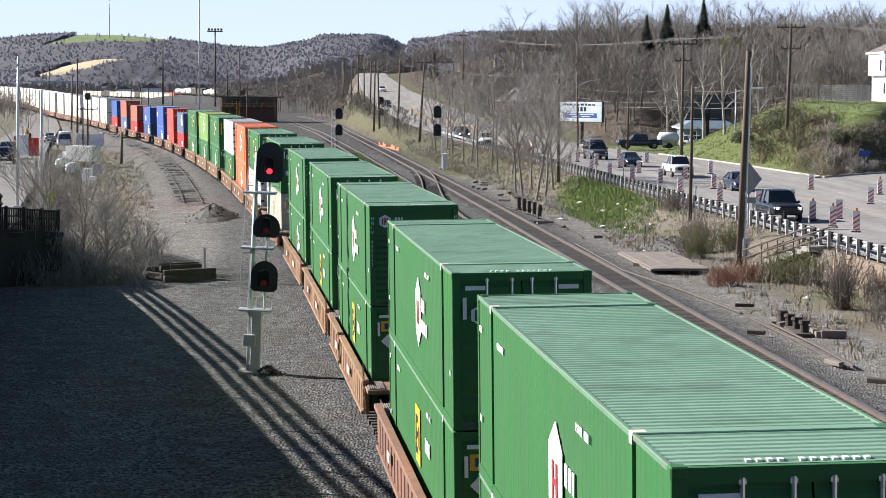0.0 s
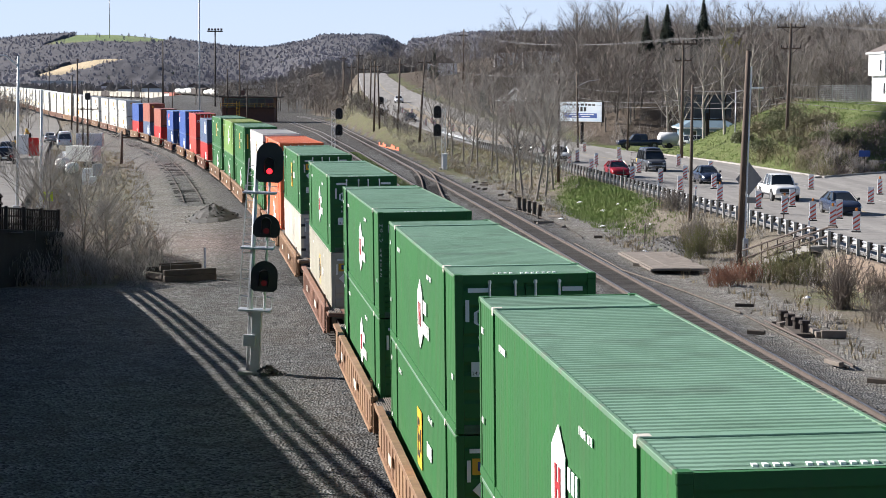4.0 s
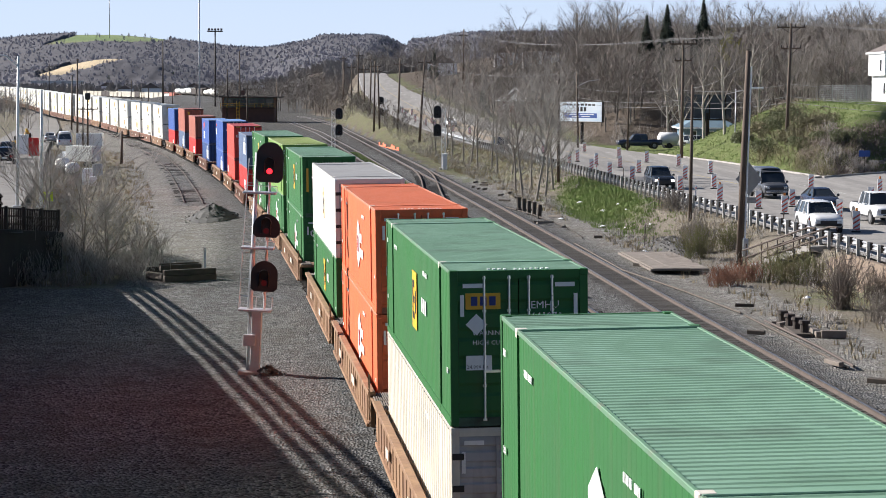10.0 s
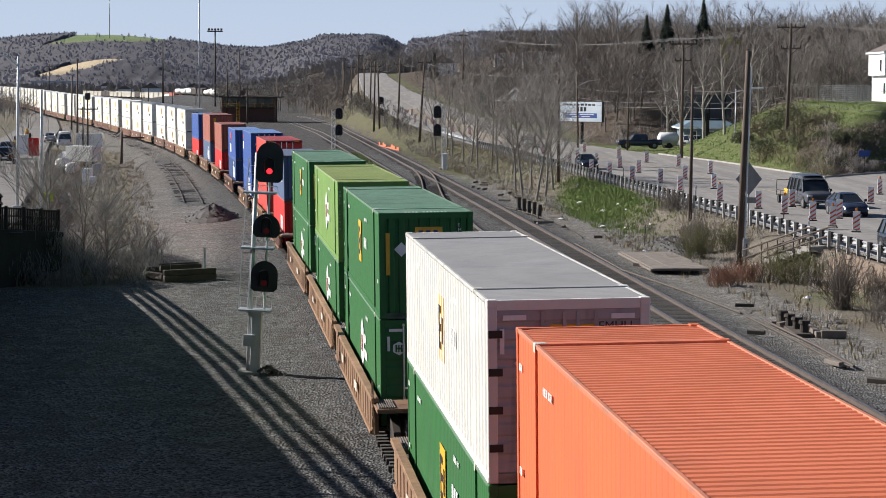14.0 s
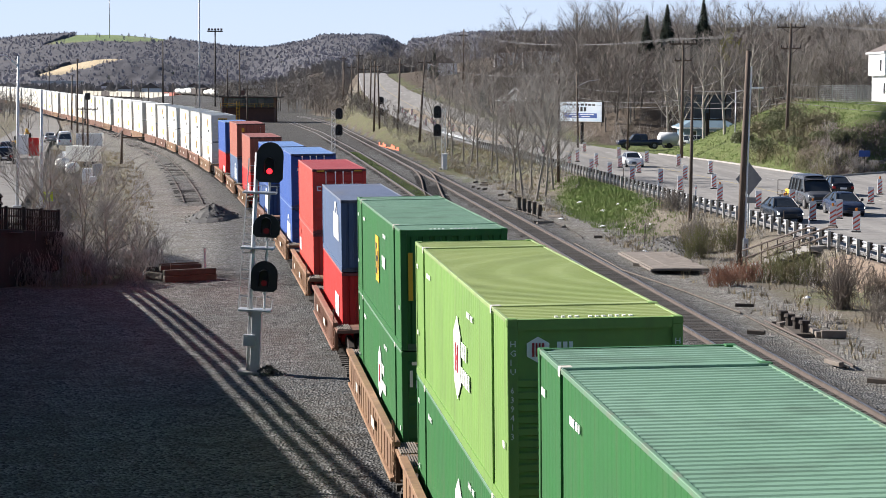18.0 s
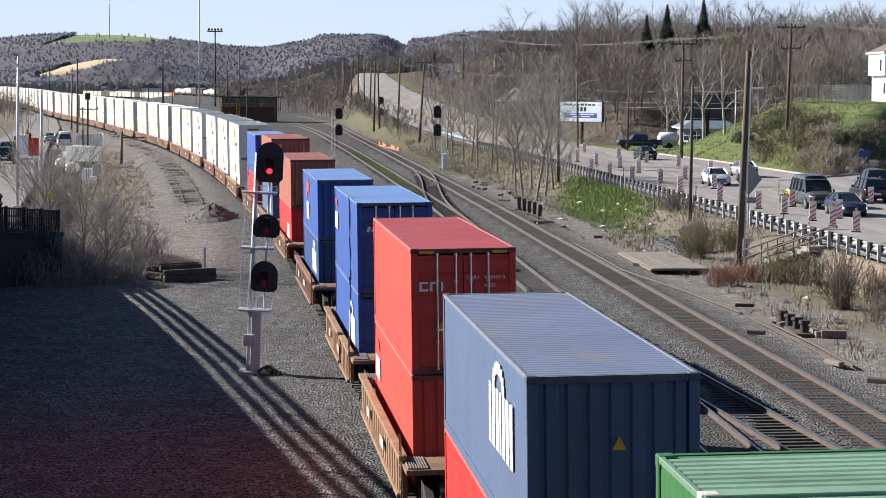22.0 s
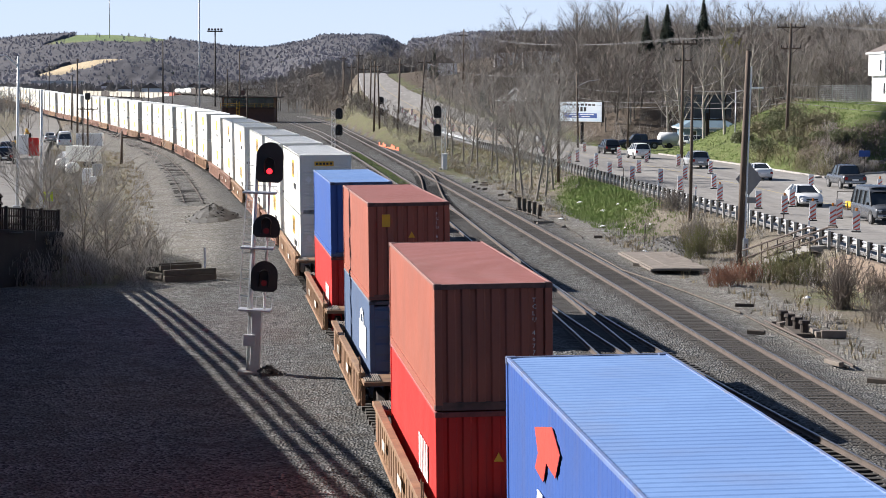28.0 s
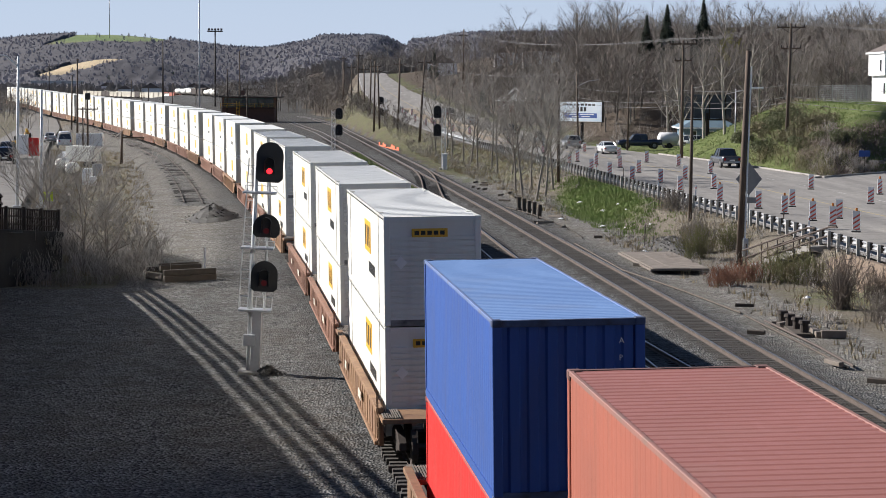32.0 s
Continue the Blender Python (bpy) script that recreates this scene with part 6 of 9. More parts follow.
# retaining wall under the road's edge
M["tan_wall"] = mat("tan_rendered_concrete", (0.185, 0.135, 0.095), (0.145, 0.108, 0.078), 0.9, 0, 0.5, 10, 0.006, 20, 0, 1, (0.16, 0.12, 0.08), 0.4)
rw = Shape()
ys = list(range(40, 118, 4))
v = []
for y in ys:
    f = 1 - ease(108, 116, y) * 0.7
    v += [(road_left(y) - 1.25, y, -0.7), (road_left(y) - 0.62, y, -0.45 + 1.46 * f), (road_left(y) - 0.3, y, -0.45 + 1.46 * f), (road_left(y) - 0.3, y, -0.7)]
rw.add(v, [(i * 4 + j, i * 4 + (j + 1) % 4, i * 4 + 4 + (j + 1) % 4, i * 4 + 4 + j) for i in range(len(ys) - 1) for j in range(4)])
tagged(part("retaining_wall", rw, M["tan_wall"]), "tan rendered sloping retaining wall below the guard rail", "retaining wall", kind="structure")


# ---------------------------------------------------------------- road furniture
def guardrail():
    th = empty("guard_rail", pose(0, 0, 0), "galvanised steel guard rail with timber blocks along the highway", "guard rail")
    ys = list(np.arange(84, 330, 4.0))
    prof = [(0, 0.42), (-0.08, 0.47), (0, 0.55), (0, 0.6), (-0.08, 0.68), (0, 0.73)]
    s = Shape()
    for y in ys:
        s.v += [(road_left(y) + 0.1 + u, y, road_z(y) + w) for u, w in prof]
    n = len(prof)
    s.f += [(i * n + j, i * n + j + 1, i * n + n + j + 1, i * n + n + j) for i in range(len(ys) - 1) for j in range(n - 1)]
    part("beam", s, M["galv"], th)
    P = Shape().box(-0.08, -0.09, -0.5, 0.08, 0.09, 0.82, 0.01).mesh("guard_post", M["wood_grey_pale"])
    K = Shape().box(0.08, -0.1, 0.4, 0.22, 0.1, 0.78, 0.01).mesh("guard_block", M["wood_dark"])
    for y in np.arange(85, 290, 1.9):
        m = pose(road_left(y) - 0.12, y, road_z(y))
        part("guard_post", P, None, th, at=m)
        part("guard_block", K, None, th, at=m)


M["wood_grey_pale"] = mat("pale_weathered_post", (0.42, 0.41, 0.38), (0.3, 0.29, 0.26), 0.85, 0, 2, 20, 0.005, 30, 0.2)
guardrail()


def vertical_panel():
    th = empty("barricade_panel", pose(0, 0, 0), "", "barricade", "striped roadwork panels")
    part("panel", Shape().box(-0.21, -0.02, 0.12, 0.21, 0.02, 1.24, 0.006), M["signwhite"], th)
    s = Shape()
    for k in range(-2, 5):
        z = 0.16 + k * 0.28
        q = [(-0.195, z), (0.195, z + 0.26), (0.195, z + 0.37), (-0.195, z + 0.11)]
        q = [(x, min(1.22, max(0.14, zz))) for x, zz in q]
        if q[1][1] > q[0][1] - 0.001 and q[2][1] > q[1][1] + 0.01:
            s.prism(q, -0.026, -0.018, "y")
    part("stripes", s, M["sign_orange"], th, "red diagonal stripes")
    part("rubber_base", Shape().box(-0.27, -0.16, 0.0, 0.27, 0.16, 0.08, 0.03), M["tyre"], th)
    part("stem", Shape().box(-0.03, 0.02, 0.05, 0.03, 0.05, 1.16), M["black"], th)
    return th


panel = vertical_panel()
lampc = Shape().tube([(0, 0, 1.24), (0, 0, 1.42)], 0.07, 8)
PANELS = ((13.0, 221.2), (14.6, 234), (17.5, 266.7), (16, 224.6), (14.3, 207.3), (15.4, 198.7), (17.9, 217.4), (20.2, 247.1), (18.7, 205.3), (16.7, 189.6), (22.1, 233.3), (18.7, 184.5),
          (24.4, 222.6), (21.7, 192.4), (18.8, 170.2), (25.5, 204.8), (22.1, 175.1), (20.2, 156.5), (21.7, 147.5), (22.5, 141.2), (24.4, 149.8), (23.2, 134.4), (30, 174.9), (23.5, 129.1),
          (25.3, 136.8), (24, 124.3), (30.7, 153.8), (34.1, 167.4), (12.2, 262), (10.5, 285), (9.0, 300), (4, 330), (1.5, 338), (-0.5, 346), (-1.5, 352), (1, 356), (-3, 362), (-2, 370), (-5, 378), (-4, 388), (-7, 395), (-6, 405), (-8, 415), (-9, 428))
amber = mat("amber_warning_lamp", (0.5, 0.16, 0.02), None, 0.3)
for k, (x, y) in enumerate(PANELS):
    p = copy_thing(panel, pose(x, y, road_z(y) + 0.02, 0, 0, (k * 37) % 40 - 20))
    tagged(p, "white and red striped roadwork panel on a rubber base", "barricade", "striped roadwork panels")
    if 15 < k < 28 and k % 2:
        part("warning_lamp", lampc, amber, p, "amber warning lamp")
for o in (*panel.children_recursive, panel):
    bpy.data.objects.remove(o)
for x, y, h in ((19.6, 139.0, 1.0), (16.6, 165, 1.5), (14.0, 196, 1.3), (20.9, 122, 1.2), (17.7, 150, 1.6), (12.2, 208, 1.2)):
    d = empty("delineator_post", pose(x - 0.1, y, road_z(y) - 0.1, 2, 3), "slim white roadside delineator post", "post", "delineator posts")
    part("post", Shape().box(-0.05, -0.015, 0, 0.05, 0.015, h, 0.005), M["signwhite"], d)
    part("reflector", Shape().box(-0.04, -0.02, h - 0.25, 0.04, -0.014, h - 0.1), M["sign_orange"], d)
for x, y, h in ((12.5, 132.5, 1.45), (15.3, 182, 1.6), (20.2, 127, 1.3)):
    tagged(part("marker_rod", Shape().tube([(0, 0, 0), (0, 0, h)], 0.035, 6), M["rail_rust"], at=pose(x, y, ground_z(x, y) - 0.05)), "thin rusty steel marker rod", "marker rod")
tagged(part("marker_stub", Shape().box(-0.06, -0.06, 0, 0.06, 0.06, 0.9, 0.01), M["sign_orange"], at=pose(20.5, 124.5, 0.5)), "red marker stub at the guard rail", "marker")

M["rubble_pale"] = mat("pale_sandstone", (0.34, 0.30, 0.25), (0.24, 0.21, 0.17), 0.95, 0, 1.5, 9, 0.02, 10)
M["sign_back"] = mat("dull_sign_back", (0.31, 0.30, 0.285), (0.26, 0.25, 0.24), 0.8, 0, 2, 12)
# diamond warning sign seen from behind, its post at the guard rail
sg = empty("warning_sign", pose(18.3, 128.5, 0.95, 0, 0, 6), "grey unpainted back of a diamond warning sign", "road sign")
part("sign_post", Shape().box(-0.05, -0.04, 0, 0.05, 0.04, 3.7), M["galv"], sg)
part("sign_plate", Shape().prism([(0, 1.95), (0.8, 2.95), (0, 3.95), (-0.8, 2.95)], -0.06, -0.045, "y"), M["sign_back"], sg)
part("plaque", Shape().box(-0.45, -0.07, 1.5, 0.45, -0.05, 1.85), M["sign_back"], sg)
rs = empty("route_sign", pose(38.0, 233, 1.2), "white square route sign on a thin post", "road sign")
part("sign_post", Shape().tube([(0, 0, 0), (0, 0, 3.2)], 0.04, 6), M["galv"], rs)
part("sign_plate", Shape().box(-0.4, -0.04, 2.4, 0.4, -0.02, 3.2, 0.01), M["signwhite"], rs)
part("shield", Shape().prism([(0.3 * math.cos(a), 2.8 + 0.3 * math.sin(a)) for a in [2 * math.pi * k / 10 for k in range(10)]], -0.05, -0.04, "y"), M["mark_black"], rs)
part("shield_centre", Shape().box(-0.16, -0.06, 2.65, 0.16, -0.05, 2.95), M["signwhite"], rs)
ys_ = empty("yellow_sign", pose(-22.93, 124.0, 2.25), "small fluorescent yellow-green sign on a post", "road sign")
part("sign_post", Shape().tube([(0, 0, 0), (0, 0, 0.9)], 0.04, 6), M["galv"], ys_)
part("sign_plate", Shape().box(-0.3, -0.05, 0.35, 0.35, -0.03, 0.9, 0.01), mat("fluorescent_yellow", (0.50, 0.62, 0.02), None, 0.5), ys_)
bs_ = empty("blue_sign", pose(40.9, 208.5, ground_z(40.9, 208.5)), "small blue sign on a dark post in the brambles", "road sign")
part("sign_post", Shape().tube([(0, 0, 0), (0, 0, 2.2)], 0.04, 6), M["iron"], bs_)
part("sign_plate", Shape().box(-0.55, -0.04, 1.5, 0.55, -0.01, 2.1, 0.01), M["blue"], bs_)
for k_, (x_, y_, r_) in enumerate(((40.3, 208.3, 0.5), (41.4, 209.8, 0.35), (42.6, 211.6, 0.55), (43.6, 212.9, 0.4), (39.2, 206.6, 0.4), (44.6, 214.4, 0.5))):
    st_ = Shape()
    rr_ = random.Random(60 + k_)
    ring_ = [[(r_ * q * math.cos(a_) * rr_.uniform(0.8, 1.25), r_ * q * 0.8 * math.sin(a_) * rr_.uniform(0.8, 1.2), r_ * h_) for a_ in [2 * math.pi * j / 9 for j in range(9)]] for h_, q in ((-0.2, 0.9), (0.25, 1.0), (0.6, 0.75), (0.8, 0.35))]
    st_.v += [q for row in ring_ for q in row]
    st_.f += [(i * 9 + j, i * 9 + (j + 1) % 9, i * 9 + 9 + (j + 1) % 9, i * 9 + 9 + j) for i in range(3) for j in range(9)] + [tuple(27 + j for j in range(9))]
    tagged(part("boulder", st_, M["rubble_pale"], at=pose(x_, y_ + 0.8, ground_z(x_, y_ + 0.8) + 0.05)), "pale weathered boulder at the foot of the bank", "boulder", "boulders")
hyd = empty("fire_hydrant", pose(31.6, 258, 1.0), "red fire hydrant at the road's edge", "hydrant")
part("barrel", Shape().tube([(0, 0, 0), (0, 0, 0.15), (0, 0, 0.16), (0, 0, 0.75), (0, 0, 0.95)], [0.2, 0.2, 0.14, 0.14, 0.05], 10), M["red"], hyd)
part("outlet", Shape().tube([(-0.25, 0, 0.55), (0.25, 0, 0.55)], 0.07, 8), M["red"], hyd)
kerb = Shape()
ks = list(np.arange(196, 262, 4.0))
for a, b in zip(ks, ks[1:]):
    kerb.add([(road_right(a), a, road_z(a)), (road_right(b), b, road_z(b)), (road_right(b), b, road_z(b) + 0.17), (road_right(a), a, road_z(a) + 0.17), (road_right(a) + 0.2, a, road_z(a) + 0.17), (road_right(b) + 0.2, b, road_z(b) + 0.17)], [(0, 1, 2, 3), (3, 2, 5, 4)])
kline = [(34.0 + q, 196 + 1.4 * q) for q in np.arange(0, 12.1, 1.0)]
for (xa, ya), (xb, yb) in zip(kline, kline[1:]):
    za, zb = road_z(ya), road_z(yb)
    kerb.add([(xa, ya, za), (xb, yb, zb), (xb, yb, zb + 0.17), (xa, ya, za + 0.17), (xa - 0.12, ya + 0.2, za + 0.17), (xb - 0.12, yb + 0.2, zb + 0.17)], [(0, 1, 2, 3), (3, 2, 5, 4)])
yk = Shape()
yk.add([(46.0, 212.8, 0.95), (66.0, 240.8, 0.95), (66.0, 240.8, 1.19), (46.0, 212.8, 1.19), (65.8, 241.0, 1.19), (45.8, 213.0, 1.19)], [(0, 1, 2, 3), (3, 2, 4, 5)])
tagged(part("kerb", yk, M["mark_yellow"]), "yellow painted kerb at the side street", "kerb", kind="structure")
tagged(part("kerb", kerb, M["concrete"]), "worn concrete kerb along the highway", "kerb", kind="structure")
# orange safety fence by the works
net = empty("safety_fence", pose(0, 0, 0), "sagging orange plastic safety fence", "fence")
for (x0, y0), (x1, y1) in (((-10.2, 338), (-8.6, 326)), ((-8.6, 326), (-6.6, 316))):
    n = 6
    for k in range(n):
        a, b = k / n, (k + 1) / n
        xa, ya, xb, yb = x0 + (x1 - x0) * a, y0 + (y1 - y0) * a, x0 + (x1 - x0) * b, y0 + (y1 - y0) * b
        za, zb = ground_z(xa, ya), ground_z(xb, yb)
        h = 0.5 + 0.3 * math.sin(k * 1.7 + x0)
        part("net_section", Shape().add([(xa, ya, za), (xb, yb, zb), (xb, yb + 0.1, zb + h), (xa, ya + 0.1, za + h * 0.9), (xa, ya + .05, za), (xb, yb + .05, zb), (xb, yb + 0.15, zb + h), (xa, ya + 0.15, za + h * 0.9)], [(0, 1, 2, 3), (5, 4, 7, 6), (3, 2, 6, 7)]), M["orange_net"], net)


# ---------------------------------------------------------------- buildings and signboards
def billboard():
    th = empty("billboard", pose(19.1, 300, 0.9, 0, 0, -38), "white and blue advertising billboard on a dark post", "billboard")
    part("post", Shape().tube([(0, 0.4, 0), (0, 0.4, 4.5)], 0.25, 10), M["iron"], th)
    part("frame", Shape().box(-3.7, 0.0, 3.25, 3.7, 0.35, 6.15, 0.03), M["iron"], th)
    part("face", Shape().box(-3.6, -0.05, 3.33, 3.6, 0.0, 6.07), M["signwhite"], th)
    part("blue_panel", Shape().box(-2.7, -0.07, 3.85, 2.8, -0.05, 4.5), mat("poster_blue", (0.06, 0.12, 0.38), None, 0.5), th, "blue lower panel")
    part("sky_band", Shape().box(-3.55, -0.062, 3.38, 3.55, -0.052, 6.02), mat("poster_pale_blue", (0.55, 0.68, 0.78), (0.72, 0.78, 0.82), 0.5, 0, 0.5, 2), th)
    for k, (x, w) in enumerate(((-3.0, 0.5), (-2.35, 0.35), (-1.85, 0.55), (-1.1, 0.3), (-0.65, 0.5), (0.1, 0.5), (0.8, 0.35), (1.3, 0.5), (2.0, 0.45))):
        part("letter_bar", Shape().box(x, -0.072, 5.55, x + w, -0.06, 5.82), M["mark_black"], th)
    for x, w in ((-0.5, 0.3), (0.0, 0.4), (0.6, 0.4)):
        part("letter_bar", Shape().box(x, -0.072, 4.75, x + w, -0.064, 5.35), M["mark_black"], th)
    for x, w, z in ((-2.3, 2.0, 4.28), (-0.1, 2.4, 4.28), (-1.4, 1.2, 3.98), (0.2, 1.4, 3.98)):
        part("letter_bar", Shape().box(x, -0.082, z, x + w, -0.068, z + 0.12), M["signwhite"], th)
    back = empty("billboard", pose(36.3, 296, 1.0), "dark steel back of a large billboard on one post", "billboard")
    part("post", Shape().tube([(0, 0.3, 0), (0, 0.3, 4.6)], 0.35, 12), M["iron"], back)
    part("back_panel", Shape().box(-3.3, 0.0, 3.8, 3.3, 0.12, 7.1), mat("dark_blue_grey_steel", (0.06, 0.075, 0.10), None, 0.6), back)
    for x in (-2.2, 0.3, 2.5):
        part("stringer", Shape().box(x - 0.08, -0.12, 3.6, x + 0.08, 0.0, 7.1), M["iron"], back)
    part("catwalk", Shape().box(-3.4, -0.7, 3.55, 3.4, 0.1, 3.75), M["iron"], back)


billboard()


def house(x, y, z, w, d, h, label, wall="signwhite", roof="roof_grey", gable=False, floors=3, name="house", cols=2, pitch=0.28):
    th = empty(name, pose(x, y, z), label, "house")
    part("wall", Shape().box(0, 0, 0, w, d, h), M[wall], th)
    if gable:
        part("roof", Shape().add([(-0.4, -0.4, h), (w + 0.4, -0.4, h), (w + 0.4, d + 0.4, h), (-0.4, d + 0.4, h), (w / 2, -0.4, h + w * pitch), (w / 2, d + 0.4, h + w * pitch)],
                                 [(0, 1, 4), (3, 5, 2), (0, 4, 5, 3), (1, 2, 5, 4), (0, 3, 2, 1)]), M[roof], th)
    else:
        part("roof", Shape().add([(-0.7, -0.7, h), (w + 0.7, -0.7, h), (w + 0.7, d + 0.7, h), (-0.7, d + 0.7, h), (1.5, 1.5, h + 1.1), (w - 1.5, 1.5, h + 1.1), (w - 1.5, d - 1.5, h + 1.1), (1.5, d - 1.5, h + 1.1)],
                                 [(0, 1, 5, 4), (1, 2, 6, 5), (2, 3, 7, 6), (3, 0, 4, 7), (4, 5, 6, 7), (0, 3, 2, 1)]), M[roof], th)
        part("fascia", Shape().box(-0.72, -0.72, h - 0.22, w + 0.72, d + 0.72, h - 0.002), M["signwhite"], th)
    for f in range(floors):
        for c in range(cols):
            wx, wz = w * (c + 0.35) / cols, h * (f + 0.3) / floors
            win = part("window", Shape().box(wx, -0.05, wz, wx + 0.9, 0.02, wz + 1.35), M["signwhite"], th)
            part("pane", Shape().box(wx + 0.08, -0.06, wz + 0.08, wx + 0.82, -0.05, wz + 1.27), M["glass"], win)
    return th


M["roof_grey"] = mat("grey_brown_shingle_roof", (0.17, 0.14, 0.12), (0.12, 0.10, 0.09), 0.9, 0, 1, 10, 0.01)
M["siding"] = mat("blue_grey_siding", (0.16, 0.24, 0.29), (0.12, 0.18, 0.23), 0.7, 0, 0.6, 8)
hs = house(54.1, 262, 7.5, 9, 10, 6.1, "white three-storey house with wide eaves on the bank", cols=4, floors=2)
part("lower_storey", Shape().box(0.5, 0.35, -2.2, 9, 9.6, 0.0), M["brick"], hs, "brown brick lower storey")
for z in (0.9, 3.7):
    for y in (1.4,):
        o = -0.5 if z > 3 else 0.0
        win = part("window", Shape().box(o - 0.05, y, z, o + 0.02, y + 1.1, z + 1.5), M["signwhite"], hs)
        part("pane", Shape().box(o - 0.06, y + 0.08, z + 0.08, o - 0.05, y + 1.02, z + 1.42), M["glass"], win)
part("upper_bay", Shape().box(-0.5, -0.4, 3.2, 9.2, 9.8, 6.05), M["signwhite"], hs, "white overhanging upper storey")
for x in (0.2, 4.4, 8.6):
    part("porch_post", Shape().box(x, 0.05, -2.2, x + 0.14, 0.19, 0), M["signwhite"], hs)
bung = empty("house", pose(14.3, 418, 3.2, 0, 0, -40), "brown bungalow with a white gable and eaves among bare trees", "house")
part("wall", Shape().box(-4.8, 0.3, 0, 4.8, 8, 2.8), M["brick"], bung)
part("eaves", Shape().box(-5.2, -0.3, 2.75, 5.2, 0.2, 3.05), M["signwhite"], bung, "white eaves board")
part("roof", Shape().add([(-5.2, -0.3, 3.05), (5.2, -0.3, 3.05), (5.2, 8.4, 3.05), (-5.2, 8.4, 3.05), (-5.2, 4, 4.6), (5.2, 4, 4.6)], [(0, 1, 5, 4), (2, 3, 4, 5), (0, 4, 3), (1, 2, 5), (0, 3, 2, 1)]), M["roof_grey"], bung)
part("gable", Shape().prism([(-2.7, 3.05), (2.9, 3.05), (0.1, 5.2)], -0.7, 4.0, "y"), M["roof_grey"], bung)
for x0, x1 in ((-3.1, 0.1), (3.3, 0.1)):
    part("gable_board", Shape().prism([(x0, 2.95), (x1, 5.25), (x1, 5.55), (x0 + (0.45 if x0 < 0 else -0.45) * -1, 2.95)], -0.9, -0.7, "y"), M["signwhite"], bung, "white gable board")
part("gable_panel", Shape().prism([(-1.5, 3.05), (1.7, 3.05), (0.1, 4.4)], -0.78, -0.72, "y"), M["signwhite"], bung)
for x in (-3.6, -0.6, 2.4):
    win = part("window", Shape().box(x, 0.22, 1.0, x + 1.2, 0.32, 2.2), M["signwhite"], bung)
    part("pane", Shape().box(x + 0.1, 0.2, 1.1, x + 1.1, 0.22, 2.1), M["glass"], win)
house(33.6, 300, 0.9, 7.2, 9, 2.6, "low blue-roofed roadside building", wall="siding", roof="siding", floors=1, cols=3, name="shop")
for x, y, w, h in ((-190, 1350, 12, 6), (-160, 1380, 10, 6), (-215, 1420, 9, 5), (-175, 1460, 11, 6), (-150, 1500, 10, 6), (-118, 1300, 9, 5), (-240, 1500, 10, 5), (15, 640, 10, 5), (-5, 660, 9, 5), (22, 600, 10, 5)):
    house(x, y, ground_z(x, y) - 0.3, w, 8, h, "small distant pale house on the hillside", gable=True, floors=1, cols=2)
fence = empty("chain_link_fence", pose(0, 0, 0), "tall grey chain-link fence on the grass bank", "fence")
M["mesh_grey"] = mat("grey_chain_link", (0.30, 0.31, 0.31), (0.24, 0.25, 0.25), 0.6, 0.3)
fp = [(48.8, 262), (50.0, 260.5), (51.5, 259), (49.5, 274), (50.3, 290)]
for (x0, y0), (x1, y1) in ((fp[0], fp[1]), (fp[1], fp[2]), (fp[0], fp[3]), (fp[3], fp[4])):
    for k in range(2):
        part("fence_post", Shape().tube([(x0 + (x1 - x0) * k, y0 + (y1 - y0) * k, 6.6), (x0 + (x1 - x0) * k, y0 + (y1 - y0) * k, 9.6)], 0.04, 6), M["mesh_grey"], fence)
    s = Shape()
    for k in range(24):
        t = k / 23
        x, y = x0 + (x1 - x0) * t, y0 + (y1 - y0) * t
        s.box(x - 0.012, y - 0.012, 6.7, x + 0.012, y + 0.012, 9.5)
    for k in range(12):
        s.tube([(x0, y0, 6.8 + k * 0.24), (x1, y1, 6.8 + k * 0.24)], 0.012, 4, False)
    part("mesh_panel", s, M["mesh_grey"], fence)


M["green_frame"] = mat("faded_green_paint", (0.10, 0.17, 0.13), (0.08, 0.13, 0.10), 0.6)


def tower():
    th = empty("signal_tower", pose(-53.6, 520, -0.4), "brown brick railway tower building with flat roof", "building")
    part("wall", Shape().box(0, 0, 0, 12.6, 9, 6.1), M["brick"], th)
    part("roof", Shape().box(-0.7, -0.7, 6.1, 14.2, 9.7, 6.4), M["wood_dark"], th)
    for k in range(6):
        w = part("window", Shape().box(0.5 + k * 2.0, -0.06, 3.9, 2.4 + k * 2.0, 0.02, 5.95), M["green_frame"], th, "faded green window frame")
        part("pane", Shape().box(0.62 + k * 2.0, -0.08, 4.05, 2.28 + k * 2.0, -0.06, 5.8), M["glass"], w)
    part("walkway", Shape().box(-0.3, -1.3, 3.5, 12.9, 0, 3.65), M["iron"], th)
    for z in (4.1, 4.6):
        part("railing", Shape().tube([(-0.3, -1.25, z), (12.9, -1.25, z)], 0.05, 6), M["mark_yellow"], th)
    for k in range(9):
        part("railing_post", Shape().tube([(-0.3 + k * 1.65, -1.25, 3.6), (-0.3 + k * 1.65, -1.25, 4.6)], 0.04, 6), M["mark_yellow"], th)
    lad = part("ladder", Shape().tube([(3.6, -1.5, 0), (3.6, -1.5, 5.2)], 0.06, 6).tube([(4.3, -1.5, 0), (4.3, -1.5, 5.2)], 0.06, 6), M["mark_yellow"], th, "yellow access ladder")
    for k in range(14):
        part("rung", Shape().tube([(3.6, -1.5, 0.3 + k * 0.35), (4.3, -1.5, 0.3 + k * 0.35)], 0.03, 5), M["mark_yellow"], lad)
    part("chimney", Shape().box(4.4, 2, 6.6, 5.2, 2.8, 7.8), M["brick"], th)


tower()


